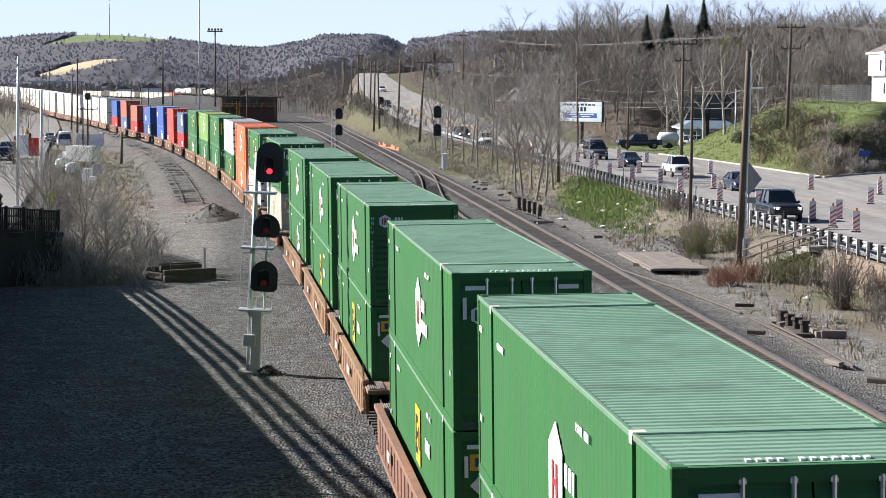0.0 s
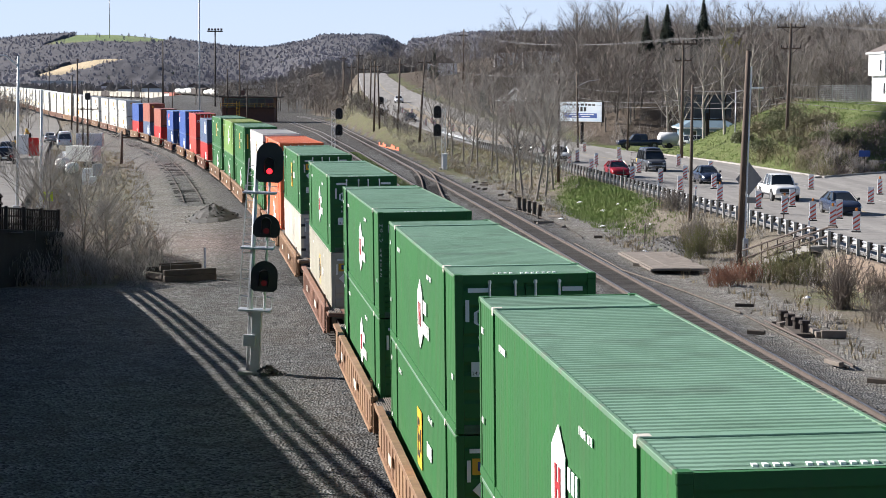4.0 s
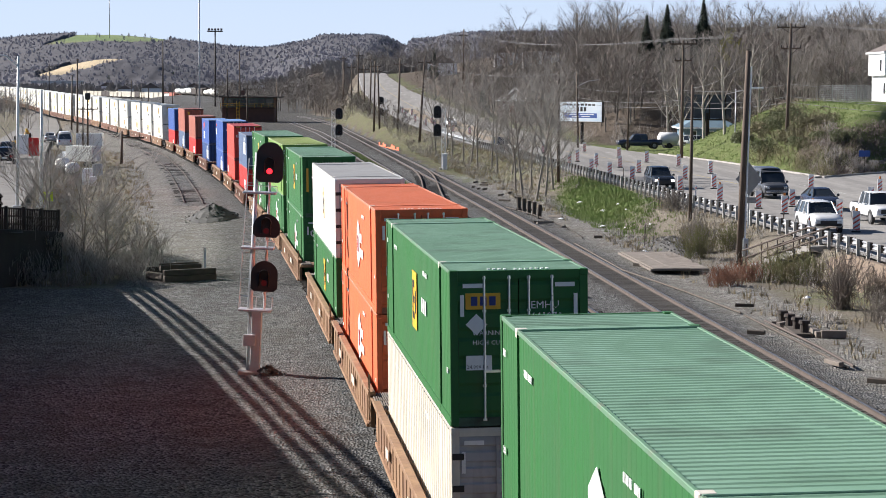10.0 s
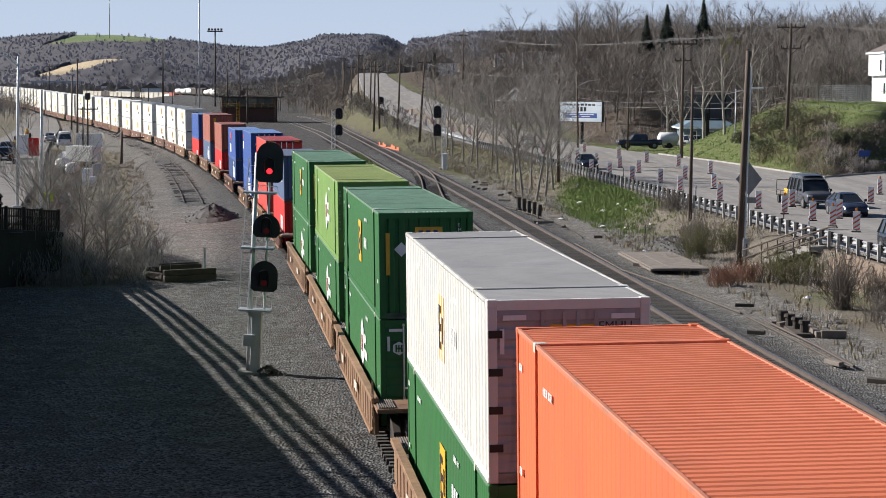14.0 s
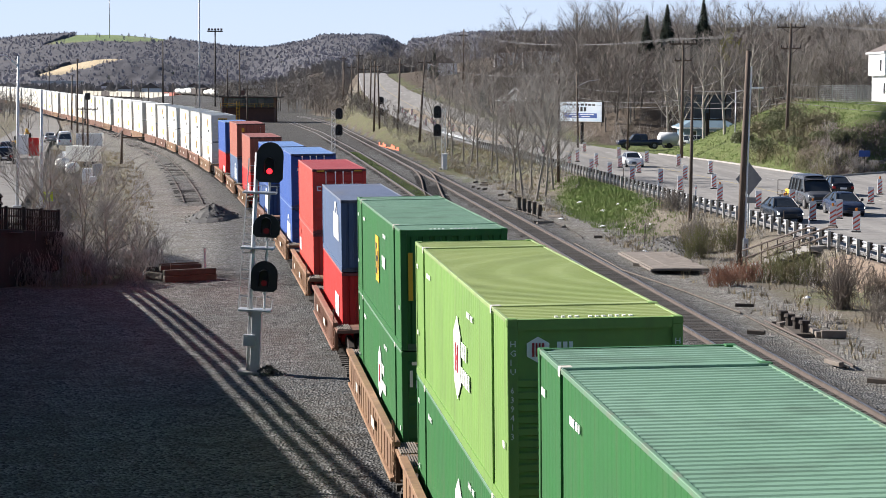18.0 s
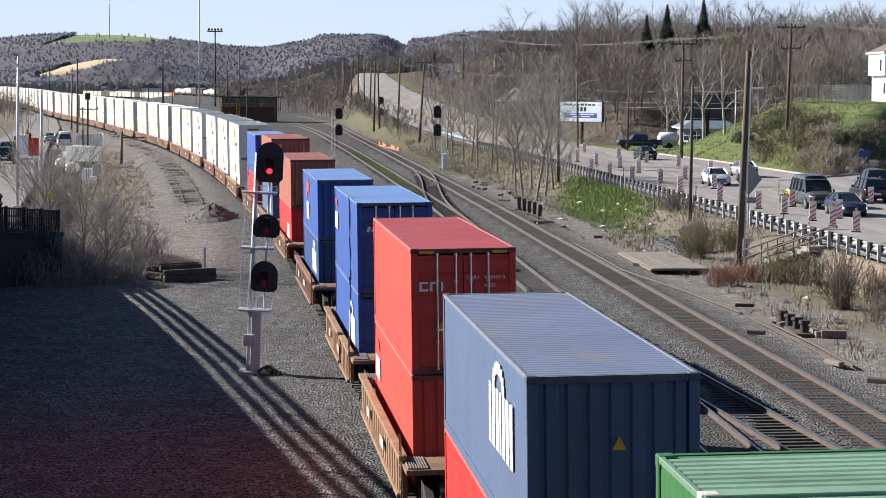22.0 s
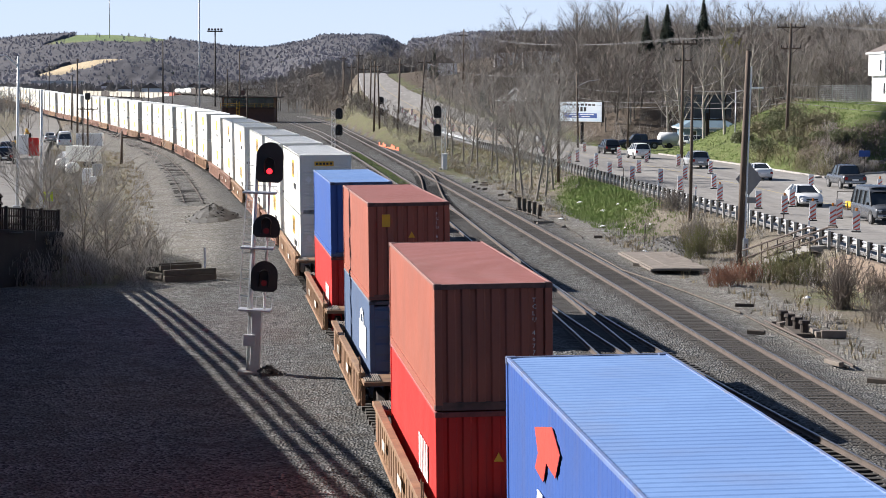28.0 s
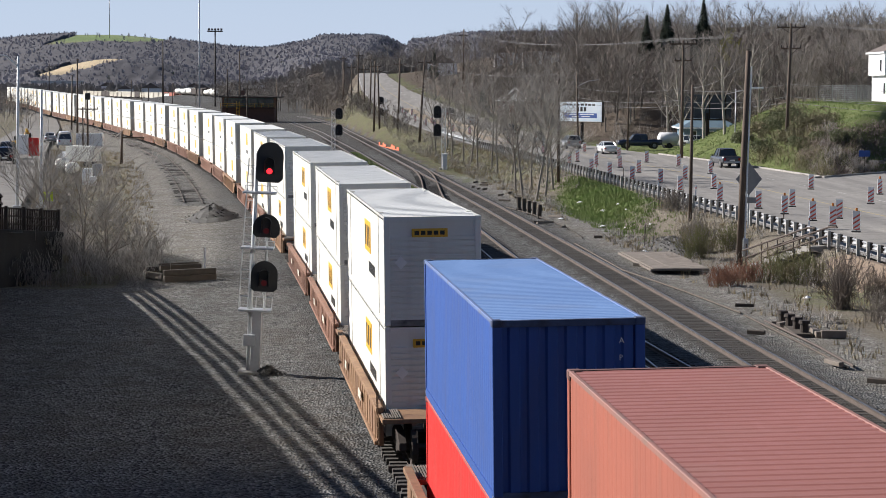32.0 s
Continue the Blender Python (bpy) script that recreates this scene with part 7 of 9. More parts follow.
# far freight cars standing in the yard
def yard_car(kind):
    th = empty("yard_car", pose(0, 0, 0), "", "freight car", "cars standing in the yard")
    if kind == "tank":
        part("tank", Shape().tube([(-7, 0, 2.6), (-6.6, 0, 2.6), (6.6, 0, 2.6), (7, 0, 2.6)], [0.9, 1.45, 1.45, 0.9], 14), M["white"], th, smooth=True)
        part("dome", Shape().tube([(0, 0, 4.0), (0, 0, 4.5)], 0.5, 10), M["white"], th)
    elif kind == "hopper":
        part("hopper_body", Shape().prism([(-7.2, 1.9), (-5.5, 1.0), (5.5, 1.0), (7.2, 1.9), (7.2, 4.4), (-7.2, 4.4)], -1.5, 1.5, "y"), M["pale"], th)
        for k in range(9):
            part("side_post", Shape().box(-6.8 + k * 1.65, -1.58, 1.6, -6.65 + k * 1.65, -1.5, 4.35), M["pale"], th)
    else:
        part("box_body", Shape().box(-7.5, -1.5, 1.1, 7.5, 1.5, 4.6, 0.05), M["brown"] if kind == "red" else M["iron"], th)
    part("underframe", Shape().box(-7.6, -1.2, 0.85, 7.6, 1.2, 1.1), M["iron"], th)
    for x in (-5.6, 5.6):
        part("truck", Shape().box(x - 1.2, -1.0, 0.1, x + 1.2, 1.0, 0.85, 0.1), M["iron"], th)
    return th


kinds = {k: yard_car(k) for k in ("tank", "hopper", "red", "black")}
rk = random.Random(11)
LAB = {"tank": "white tank car standing in the far yard", "hopper": "pale grey hopper car standing in the far yard", "red": "red-brown boxcar standing in the far yard", "black": "dark freight car standing in the far yard"}
YARD = ((-235, 1400), (-95, 900))
for row, (dx, seq) in enumerate(((0, "hhhhhbbhhhhhhbhhhhhtrtttbbtt"), (14, "hhbhhhhbbhhhhhrrrrtttbtbbt"))):
    for i, ch in enumerate(seq):
        t = i / 28
        x, y = -236 + dx + 126 * t, 1420 - 360 * t
        k = {"h": "hopper", "b": "black", "t": "tank", "r": "red"}[ch]
        tagged(copy_thing(kinds[k], Matrix.Translation((x, y, ground_z(x, y))) @ Matrix.Rotation(math.atan2(-360, 126), 4, "Z") @ Matrix.Scale(0.82, 4)), LAB[k], "freight car", "cars standing in the yard")
for th in kinds.values():
    for o in (*th.children_recursive, th):
        bpy.data.objects.remove(o)
# pale span and cutting on the far left hill
br = empty("far_bridge", pose(-288, 1500, ground_z(-270, 1500) - 0.5), "pale distant bridge span below a cut slope", "bridge")
part("span", Shape().box(0, 0, 6.8, 36, 6, 8.8), M["galv"], br)
part("pier", Shape().box(8, 2, 0, 9.5, 5, 6.8), M["concrete"], br)
part("pier", Shape().box(26, 2, 0, 27.5, 5, 6.8), M["concrete"], br)


# ---------------------------------------------------------------- trees and brush
def grow(seed, height, spread, r0, limbs=9, kids=5, twigs=4, up=0.55, trunk_frac=0.85, lean=0.0):
    """Branch segments of a bare tree: rows of start, end, and both radii; thick ones first, with their level."""
    r = np.random.RandomState(seed)
    seg, lev = [], []

    def rod(p, d, length, ra, rb, n, level, wobble):
        pts = [p]
        for k in range(n):
            d = d + r.normal(0, wobble, 3)
            d = d / np.linalg.norm(d)
            q = pts[-1] + d * length / n
            a, b = ra + (rb - ra) * k / n, ra + (rb - ra) * (k + 1) / n
            seg.append((*pts[-1], *q, a, b))
            lev.append(level)
            pts.append(q)
        return pts, d

    trunk, _ = rod(np.zeros(3), np.array([lean, 0, 1.0]), height * trunk_frac, r0, r0 * 0.22, 6, 0, 0.06)
    for i in range(limbs):
        t = 0.22 + 0.75 * (i + r.rand()) / limbs
        k = min(int(t * 6), 5)
        p = trunk[k] + (trunk[k + 1] - trunk[k]) * (t * 6 - k)
        a = i * 2.4 + r.rand()
        ell = spread * (1.15 - 0.65 * t) * r.uniform(0.75, 1.15)
        d = np.array([math.cos(a), math.sin(a), up + 0.5 * t + r.uniform(0, 0.35)])
        rr = r0 * (0.5 - 0.3 * t)
        limb, _ = rod(p, d / np.linalg.norm(d), ell, rr, rr * 0.3, 3, 0, 0.13)
        for j in range(kids):
            f = r.uniform(0.25, 1.0)
            m = min(int(f * 3), 2)
            q = limb[m] + (limb[m + 1] - limb[m]) * (f * 3 - m)
            dd = d / np.linalg.norm(d) + r.normal(0, 0.55, 3) + np.array([0, 0, 0.35])
            b, bd = rod(q, dd / np.linalg.norm(dd), ell * r.uniform(0.3, 0.55), rr * 0.32, rr * 0.1, 2, 1, 0.15)
            for w in range(twigs):
                g = b[1] + (b[2] - b[1]) * r.rand() if w % 2 else b[0] + (b[1] - b[0]) * r.rand()
                dw = bd + r.normal(0, 0.6, 3) + np.array([0, 0, 0.3])
                rod(g, dw / np.linalg.norm(dw), ell * r.uniform(0.16, 0.34), rr * 0.1, rr * 0.04, 1, 2, 0.1)
    return np.array(seg), np.array(lev)


def rods_mesh(name, seg, material, thin=0.0, sides=3):
    """Tapered rods, three-sided and open, from rows of start, end and radii, as one mesh."""
    p, q = seg[:, 0:3], seg[:, 3:6]
    ra, rb = np.maximum(seg[:, 6], thin), np.maximum(seg[:, 7], thin * 0.7)
    d = q - p
    d = d / np.maximum(np.linalg.norm(d, axis=1, keepdims=True), 1e-6)
    ref = np.where(np.abs(d[:, 2:3]) < 0.9, np.array([[0, 0, 1.0]]), np.array([[1.0, 0, 0]]))
    u = np.cross(d, ref)
    u /= np.maximum(np.linalg.norm(u, axis=1, keepdims=True), 1e-6)
    w = np.cross(d, u)
    n = len(seg)
    v = np.empty((n, 2 * sides, 3))
    for k in range(sides):
        a = 2 * math.pi * k / sides
        o = math.cos(a) * u + math.sin(a) * w
        v[:, k] = p + ra[:, None] * o
        v[:, sides + k] = q + rb[:, None] * o
    f = np.array([[k, (k + 1) % sides, sides + (k + 1) % sides, sides + k] for k in range(sides if sides > 2 else 1)])
    idx = (np.arange(n)[:, None, None] * 2 * sides + f[None]).reshape(-1, 4)
    me = bpy.data.meshes.new(name)
    me.vertices.add(n * 2 * sides)
    me.vertices.foreach_set("co", v.reshape(-1))
    me.loops.add(idx.size)
    me.loops.foreach_set("vertex_index", idx.reshape(-1))
    me.polygons.add(len(idx))
    me.polygons.foreach_set("loop_start", np.arange(len(idx)) * 4)
    me.update(calc_edges=True)
    me.shade_smooth()
    me.materials.append(material)
    return me


def placed(seg, x, y, z, turn, s):
    c, sn = math.cos(turn) * s, math.sin(turn) * s
    o = seg.copy()
    for i in (0, 3):
        a, b = seg[:, i], seg[:, i + 1]
        o[:, i], o[:, i + 1], o[:, i + 2] = x + c * a - sn * b, y + sn * a + c * b, z + s * seg[:, i + 2]
    o[:, 6:8] *= s
    return o


def tree(x, y, seed, height, spread, r0, label, bark="bark", twig="twig", z=None, **k):
    seg, lev = grow(seed, height, spread, r0, **k)
    th = empty("tree", pose(x, y, (ground_z(x, y) if z is None else z) - 0.1), label, "tree", "bare trees")
    part("trunk", rods_mesh("trunk", seg[lev == 0], M[bark], 0.02, 6), None, th)
    part("crown", rods_mesh("crown", seg[lev > 0], M[twig], 0.011), None, th)
    return th


BARE = "bare grey-brown winter tree beside the highway"
k = 0
for x, y, h, sp in ((7.0, 188.6, 9.5, 3.4), (8.0, 184, 11.5, 4.2), (9.0, 189, 10.5, 3.6), (9.9, 193, 9.0, 2.8), (8.2, 199, 12, 4.0), (6.6, 196, 8.5, 2.6), (7.2, 225, 11, 3.6), (5.4, 241, 11, 3.6), (4.0, 249, 10, 3.2), (2.5, 266, 11, 3.4),
                    (1.1, 279, 11, 3.2), (-1.0, 291, 10, 3.0), (3.4, 262, 9, 3.0), (5.8, 232, 8.5, 2.6), (0.5, 300, 10, 3.4), (10.4, 215, 8, 2.4)):
    tree(x, y, 100 + k, h * 1.08, sp * 1.1, 0.13, BARE, "bark", "twig_road", limbs=14, kids=8, twigs=7, up=0.9)
    k += 1
for x, y, h, sp in ((33.0, 252, 12.5, 4.2), (31.0, 256, 13.5, 4.0), (29.0, 262, 12.0, 4.0), (36.5, 258, 11.5, 3.4), (38.6, 262, 12.0, 3.2), (30.2, 290, 14, 4.0)):
    tree(x, y, 200 + k, h, sp, 0.2, "tall pale-barked bare tree on the verge", "bark_pale", limbs=11, kids=6, twigs=5, up=0.9)
    k += 1
for x, y, h, sp in ((-20.2, 110.5, 6.8, 5.2), (-19.0, 113, 6.4, 5.4), (-17.6, 112, 4.2, 3.4), (-21.8, 113, 4.6, 3.0), (-19.0, 121, 4.0, 3.4), (-16.6, 116, 2.6, 2.6)):
    tree(x, y, 300 + k, h, sp, 0.09, "tangled bare shrub tree at the end of the ramp wall", "bark", "twig_road", limbs=13, kids=5, twigs=4, up=0.8, trunk_frac=0.5)
    k += 1
for x, y, h, sp in ((8.5, 408, 14, 5), (16, 385, 13, 5), (13.5, 350, 12, 4.5), (20, 345, 13, 4.5), (5, 470, 15, 6), (6.0, 440, 13, 5), (-2, 520, 15, 6), (2.5, 560, 15, 6)):
    tree(x, y, 400 + k, h, sp, 0.22, "large bare tree beside the climbing highway", limbs=13, kids=6, twigs=5)
    k += 1


def conifer(x, y, z, h, r, seed):
    rr = random.Random(seed)
    th = empty("conifer", pose(x, y, z), "tall dark green conifer on the wooded hill", "tree", "conifers")
    part("trunk", Shape().tube([(0, 0, 0), (0, 0, h)], [0.25, 0.03], 8), M["bark"], th)
    s = Shape()
    for i in range(1100):
        t = rr.random() ** 0.7
        zz, rad = h * (0.12 + 0.88 * t), r * (1 - t) * rr.uniform(0.5, 1.1) + 0.15
        a = rr.uniform(0, 6.3)
        c, sn = math.cos(a), math.sin(a)
        w = 0.22
        s.add([(0.1 * c, 0.1 * sn, zz), (rad * 0.7 * c - w * sn, rad * 0.7 * sn + w * c, zz - rad * 0.22), (rad * c, rad * sn, zz - rad * 0.42), (rad * 0.7 * c + w * sn, rad * 0.7 * sn - w * c, zz - rad * 0.22)], [(0, 1, 2), (0, 2, 3)])
    part("crown", s, M["conifer"], th)


for x, y, h in ((44.5, 430, 17.5), (51.5, 428, 18), (41, 436, 15.5), (33, 440, 8.5), (-3, 640, 10), (8, 430, 6.5)):
    conifer(x, y, ground_z(x, y) - 0.2, h * 0.96, h * 0.25, int(x + y))

M["twig_grey"] = mat("grey_twigs", (0.24, 0.221, 0.198), (0.17, 0.155, 0.137), 0.9, 0, 0.08, 3)
# pale bluish base colour: distance haze is put into the twigs' colour
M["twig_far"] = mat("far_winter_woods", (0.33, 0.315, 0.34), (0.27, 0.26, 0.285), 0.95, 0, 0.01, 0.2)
for x, y, h, sp in ((14.5, 452, 19, 8.5), (19.5, 455, 17, 7), (27.5, 450, 20, 8), (33, 455, 17, 7), (58, 440, 17, 7), (63, 446, 16, 7), (39, 470, 18, 7.5), (70, 455, 15, 6)):
    tree(x, y, 600 + k, h, sp, 0.35, "tall bare tree on the wooded crest", "bark", "twig_dark", limbs=15, kids=8, twigs=6)
    k += 1
# the woods: many bare trees
PROTO = []
for i in range(7):
    seg_, lev_ = grow(900 + i, 12.5, 5.6, 0.17, limbs=10, kids=6, twigs=6, up=0.32, trunk_frac=0.72)
    PROTO.append(seg_[np.argsort(lev_ > 0, kind="stable")])
STOUT = 36         # trunk and limb pieces at the head of each row of pieces
rw_ = np.random.RandomState(8)
pieces, buds = [], []


def in_view(x, y, m=0.03):
    return abs(x) / y < 0.2065 + m


n_t = 0
while n_t < 780:
    y = rw_.uniform(300, 640)
    x = rw_.uniform(-0.06 * y, 0.235 * y)
    rr = road_right(y)
    d = x - rr
    if d < 6 or (y < 314 and x < 46) or (d < 30 and rw_.rand() < 0.5) or (y > 480 and d < 25):
        continue
    pieces.append(placed(PROTO[n_t % 7], x, y, ground_z(x, y) - 0.2, rw_.uniform(0, 6.3), rw_.uniform(0.7, 1.12)))
    n_t += 1
for i in range(110):      # trees behind the house and the grass bank
    y, x = rw_.uniform(268, 330), rw_.uniform(40, 74)
    if x < 44 and y < 285 or (50 < x < 62 and y < 275):
        continue
    pieces.append(placed(PROTO[i % 7], x, y, ground_z(x, y) - 0.2, rw_.uniform(0, 6.3), rw_.uniform(0.55, 0.95)))
for i in range(230):      # left of the highway, behind the tower
    y = rw_.uniform(560, 900)
    x = rw_.uniform(-0.105 * y, road_left(y) - 8)
    if x < track_r(y) + 6 and y < 640:
        continue
    pieces.append(placed(PROTO[i % 7], x, y, ground_z(x, y) - 0.2, rw_.uniform(0, 6.3), rw_.uniform(0.6, 1.0)))
for i in range(160):      # beyond the road's crest
    y = rw_.uniform(740, 1100)
    x = rw_.uniform(-0.07 * y, 0.1 * y)
    pieces.append(placed(PROTO[i % 7], x, y, ground_z(x, y) - 0.2, rw_.uniform(0, 6.3), rw_.uniform(0.8, 1.2)))
for i in range(40):      # along the left edge, beyond the street
    y = rw_.uniform(430, 700)
    x = -0.2 * y - rw_.uniform(-4, 14)
    pieces.append(placed(PROTO[i % 7], x, y, ground_z(x, y) - 0.2, rw_.uniform(0, 6.3), rw_.uniform(0.5, 0.85)))
for i in range(70):      # behind the lot
    y, x = rw_.uniform(312, 345), rw_.uniform(13, 52)
    if x > road_right(y) + 3:
        pieces.append(placed(PROTO[i % 7], x, y, ground_z(x, y) - 0.2, rw_.uniform(0, 6.3), rw_.uniform(0.5, 0.95)))
for i in range(45):      # the bank left of the climbing highway
    y = rw_.uniform(345, 600)
    x = rw_.uniform(track_r(y) + 5.0, road_left(y) - 2.5)
    pieces.append(placed(PROTO[i % 7], x, y, ground_z(x, y) - 0.2, rw_.uniform(0, 6.3), rw_.uniform(0.22, 0.48)))
for i in range(120):     # right of the climbing highway
    y = rw_.uniform(330, 640)
    x = road_right(y) + rw_.uniform(5, 26)
    pieces.append(placed(PROTO[i % 7], x, y, ground_z(x, y) - 0.2, rw_.uniform(0, 6.3), rw_.uniform(0.3, 0.75)))
for i in range(80):      # above the house
    y = rw_.uniform(400, 560)
    x = y * rw_.uniform(0.158, 0.225)
    pieces.append(placed(PROTO[i % 7], x, y, ground_z(x, y) - 0.2, rw_.uniform(0, 6.3), rw_.uniform(1.15, 1.4)))
for i in range(45):      # the tall crest
    y = rw_.uniform(455, 560)
    x = y * rw_.uniform(0.055, 0.14)
    pieces.append(placed(PROTO[i % 7], x, y, ground_z(x, y) - 0.2, rw_.uniform(0, 6.3), rw_.uniform(1.15, 1.5)))
for k, tone in enumerate(("twig", "twig_dark", "twig_grey")):
    stout = rods_mesh("woods", np.concatenate([q[:STOUT] for q in pieces[k::3]]), M[tone], 0.02)
    fine_ = np.concatenate([q[STOUT:] for q in pieces[k::3]])
    tagged(part("woods", stout, None), "trunks and limbs of the bare winter woodland", "woods", kind="stuff")
    tagged(part("woods", rods_mesh("woods", fine_, M[tone], 0.018, 2), None), "dense bare brown winter woodland covering the hill", "woods", kind="stuff")


def far_trees(name, spots, material, label, blades=24):
    """Feathery bare crowns for the distant hills: upright slivers round each stem."""
    r = np.random.RandomState(len(spots))
    p = np.array(spots)                      # x, y, z, height
    n = len(p)
    h = p[:, 3][:, None]
    a = r.uniform(0, 6.283, (n, blades))
    t = r.uniform(0.25, 1.0, (n, blades))
    rad = h * 0.42 * np.sqrt(np.maximum(0.0, 1 - ((t - 0.5) / 0.52) ** 2)) * r.uniform(0.3, 1.0, (n, blades))
    tip = np.stack([p[:, 0:1] + rad * np.cos(a), p[:, 1:2] + rad * np.sin(a), p[:, 2:3] + h * t], -1)
    low = np.stack([p[:, 0:1] + rad * 0.3 * np.cos(a), p[:, 1:2] + rad * 0.3 * np.sin(a), p[:, 2:3] + h * np.maximum(0, t - 0.5)], -1)
    w = (h * r.uniform(0.016, 0.04, (n, blades)))[..., None]
    side = np.stack([-np.sin(a) + 0.4, np.cos(a) * 0.4, np.zeros_like(a)], -1)
    v = np.stack([low - 0.5 * w * side, low + 0.5 * w * side, tip + w * side, tip - w * side], 2).reshape(-1, 3)
    f = np.arange(len(v)).reshape(-1, 4)
    me = bpy.data.meshes.new(name)
    me.vertices.add(len(v))
    me.vertices.foreach_set("co", v.reshape(-1))
    me.loops.add(f.size)
    me.loops.foreach_set("vertex_index", f.reshape(-1))
    me.polygons.add(len(f))
    me.polygons.foreach_set("loop_start", np.arange(len(f)) * 4)
    me.update(calc_edges=True)
    me.materials.append(material)
    tagged(new(name, me), label, "woods", kind="stuff")


# the far hills
far = []
while len(far) < 9500:
    y = 1480 * (2950 / 1480) ** rw_.rand()
    x = y * rw_.uniform(-0.25, 0.07)
    if meadow(x, y) > 0.4 and rw_.rand() < 0.985:
        continue
    if y < 1900 and gold_cut(x, y, ground_z(x, y)):
        continue
    far.append((x, y, ground_z(x, y) - 0.3, rw_.uniform(3.4, 5.8)))
mid_ = []
while len(mid_) < 2600:
    y = rw_.uniform(880, 1500)
    a = rw_.uniform(-0.235, 0.0)
    x = a * y
    if a < -0.055 and y < 1440 and a > -0.19:
        continue
    mid_.append((x, y, ground_z(x, y) - 0.4, rw_.uniform(4.5, 9.0)))
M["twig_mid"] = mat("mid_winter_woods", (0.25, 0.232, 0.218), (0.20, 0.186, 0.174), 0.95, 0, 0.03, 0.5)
M["far_meadow_tree"] = mat("far_evergreen", (0.12, 0.14, 0.10), (0.09, 0.11, 0.08), 0.95, 0, 0.02, 0.5)
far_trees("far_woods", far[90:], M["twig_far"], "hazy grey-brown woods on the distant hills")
far_trees("far_woods", far[:90], M["far_meadow_tree"], "dark evergreens scattered in the distant woods")


def canopy():
    """The closed crowns of the far woods: one lumpy sheet over the hills, open where fields lie."""
    av, yv = np.linspace(-0.26, 0.08, 420), 1470 * (2960 / 1470) ** np.linspace(0, 1, 190)
    v = []
    for y in yv:
        for a in av:
            x = a * y
            g = ground_z(x, y)
            z = g + 2.0 - 2.6 * ease(0.0, 0.4, meadow(x, y)) + 1.1 * noise.noise((x * 0.11, y * 0.07, 1)) + 0.6 * noise.noise((x * 0.27, y * 0.14, 5)) + 1.5 * noise.noise((x * 0.02, y * 0.012, 9))
            if meadow(x, y) > 0.3 or (y < 1900 and gold_cut(x, y, g)):
                z = g - 1.5
            v.append((x, y, z))
    n = len(av)
    f = [(r * n + c, r * n + c + 1, (r + 1) * n + c + 1, (r + 1) * n + c) for r in range(len(yv) - 1) for c in range(n - 1)]
    me = bpy.data.meshes.new("far_canopy")
    me.from_pydata(v, [], f)
    me.shade_smooth()
    # bluish grey carries the haze of the distance in the base colour
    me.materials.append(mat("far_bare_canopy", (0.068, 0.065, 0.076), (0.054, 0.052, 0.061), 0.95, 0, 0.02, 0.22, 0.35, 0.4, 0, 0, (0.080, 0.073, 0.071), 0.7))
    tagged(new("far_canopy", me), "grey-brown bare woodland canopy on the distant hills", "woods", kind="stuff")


canopy()
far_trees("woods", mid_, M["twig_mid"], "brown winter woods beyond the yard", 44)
# one tree in yellow-green bud
tr_b = tree(44.0, 330, 77, 11.5, 4.2, 0.18, "bare tree with first yellow-green spring leaves", "bark", "bud", limbs=13, kids=7, twigs=6)
lf = Shape()
rl_ = random.Random(3)
sb, lb = grow(77, 11.5, 4.2, 0.18, limbs=13, kids=7, twigs=6)
for row in sb[lb == 2]:
    for _ in range(2):
        t = rl_.random()
        p = row[0:3] + (row[3:6] - row[0:3]) * t
        q = 0.09
        lf.add([(p[0] - q, p[1], p[2]), (p[0], p[1] - q, p[2] + q), (p[0] + q, p[1], p[2] + 0.02)], [(0, 1, 2)])
part("leaves", lf, M["bud"], tr_b, "yellow-green young leaves")


def brush(x, y, seed, h, w, n, material, label, name="bush"):
    r = np.random.RandomState(seed)
    seg = []
    for i in range(n):
        a, lean = r.uniform(0, 6.3), abs(r.normal(0, 0.55))
        p = np.array([r.normal(0, w * 0.3), r.normal(0, w * 0.3), 0.0])
        d = np.array([math.cos(a) * lean, math.sin(a) * lean, 1.0])
        d /= np.linalg.norm(d)
        ell = h * r.uniform(0.5, 1.1)
        q = p + d * ell * 0.55
        d2 = d + r.normal(0, 0.25, 3)
        e = q + d2 / np.linalg.norm(d2) * ell * 0.5
        seg += [(*p, *q, 0.012, 0.009), (*q, *e, 0.009, 0.004)]
        for k in range(3):
            g = q + (e - q) * r.rand() if k else p + (q - p) * 0.7
            d3 = d + r.normal(0, 0.6, 3)
            seg.append((*g, *(g + d3 / np.linalg.norm(d3) * ell * r.uniform(0.15, 0.35)), 0.007, 0.003))
    return np.array(seg)


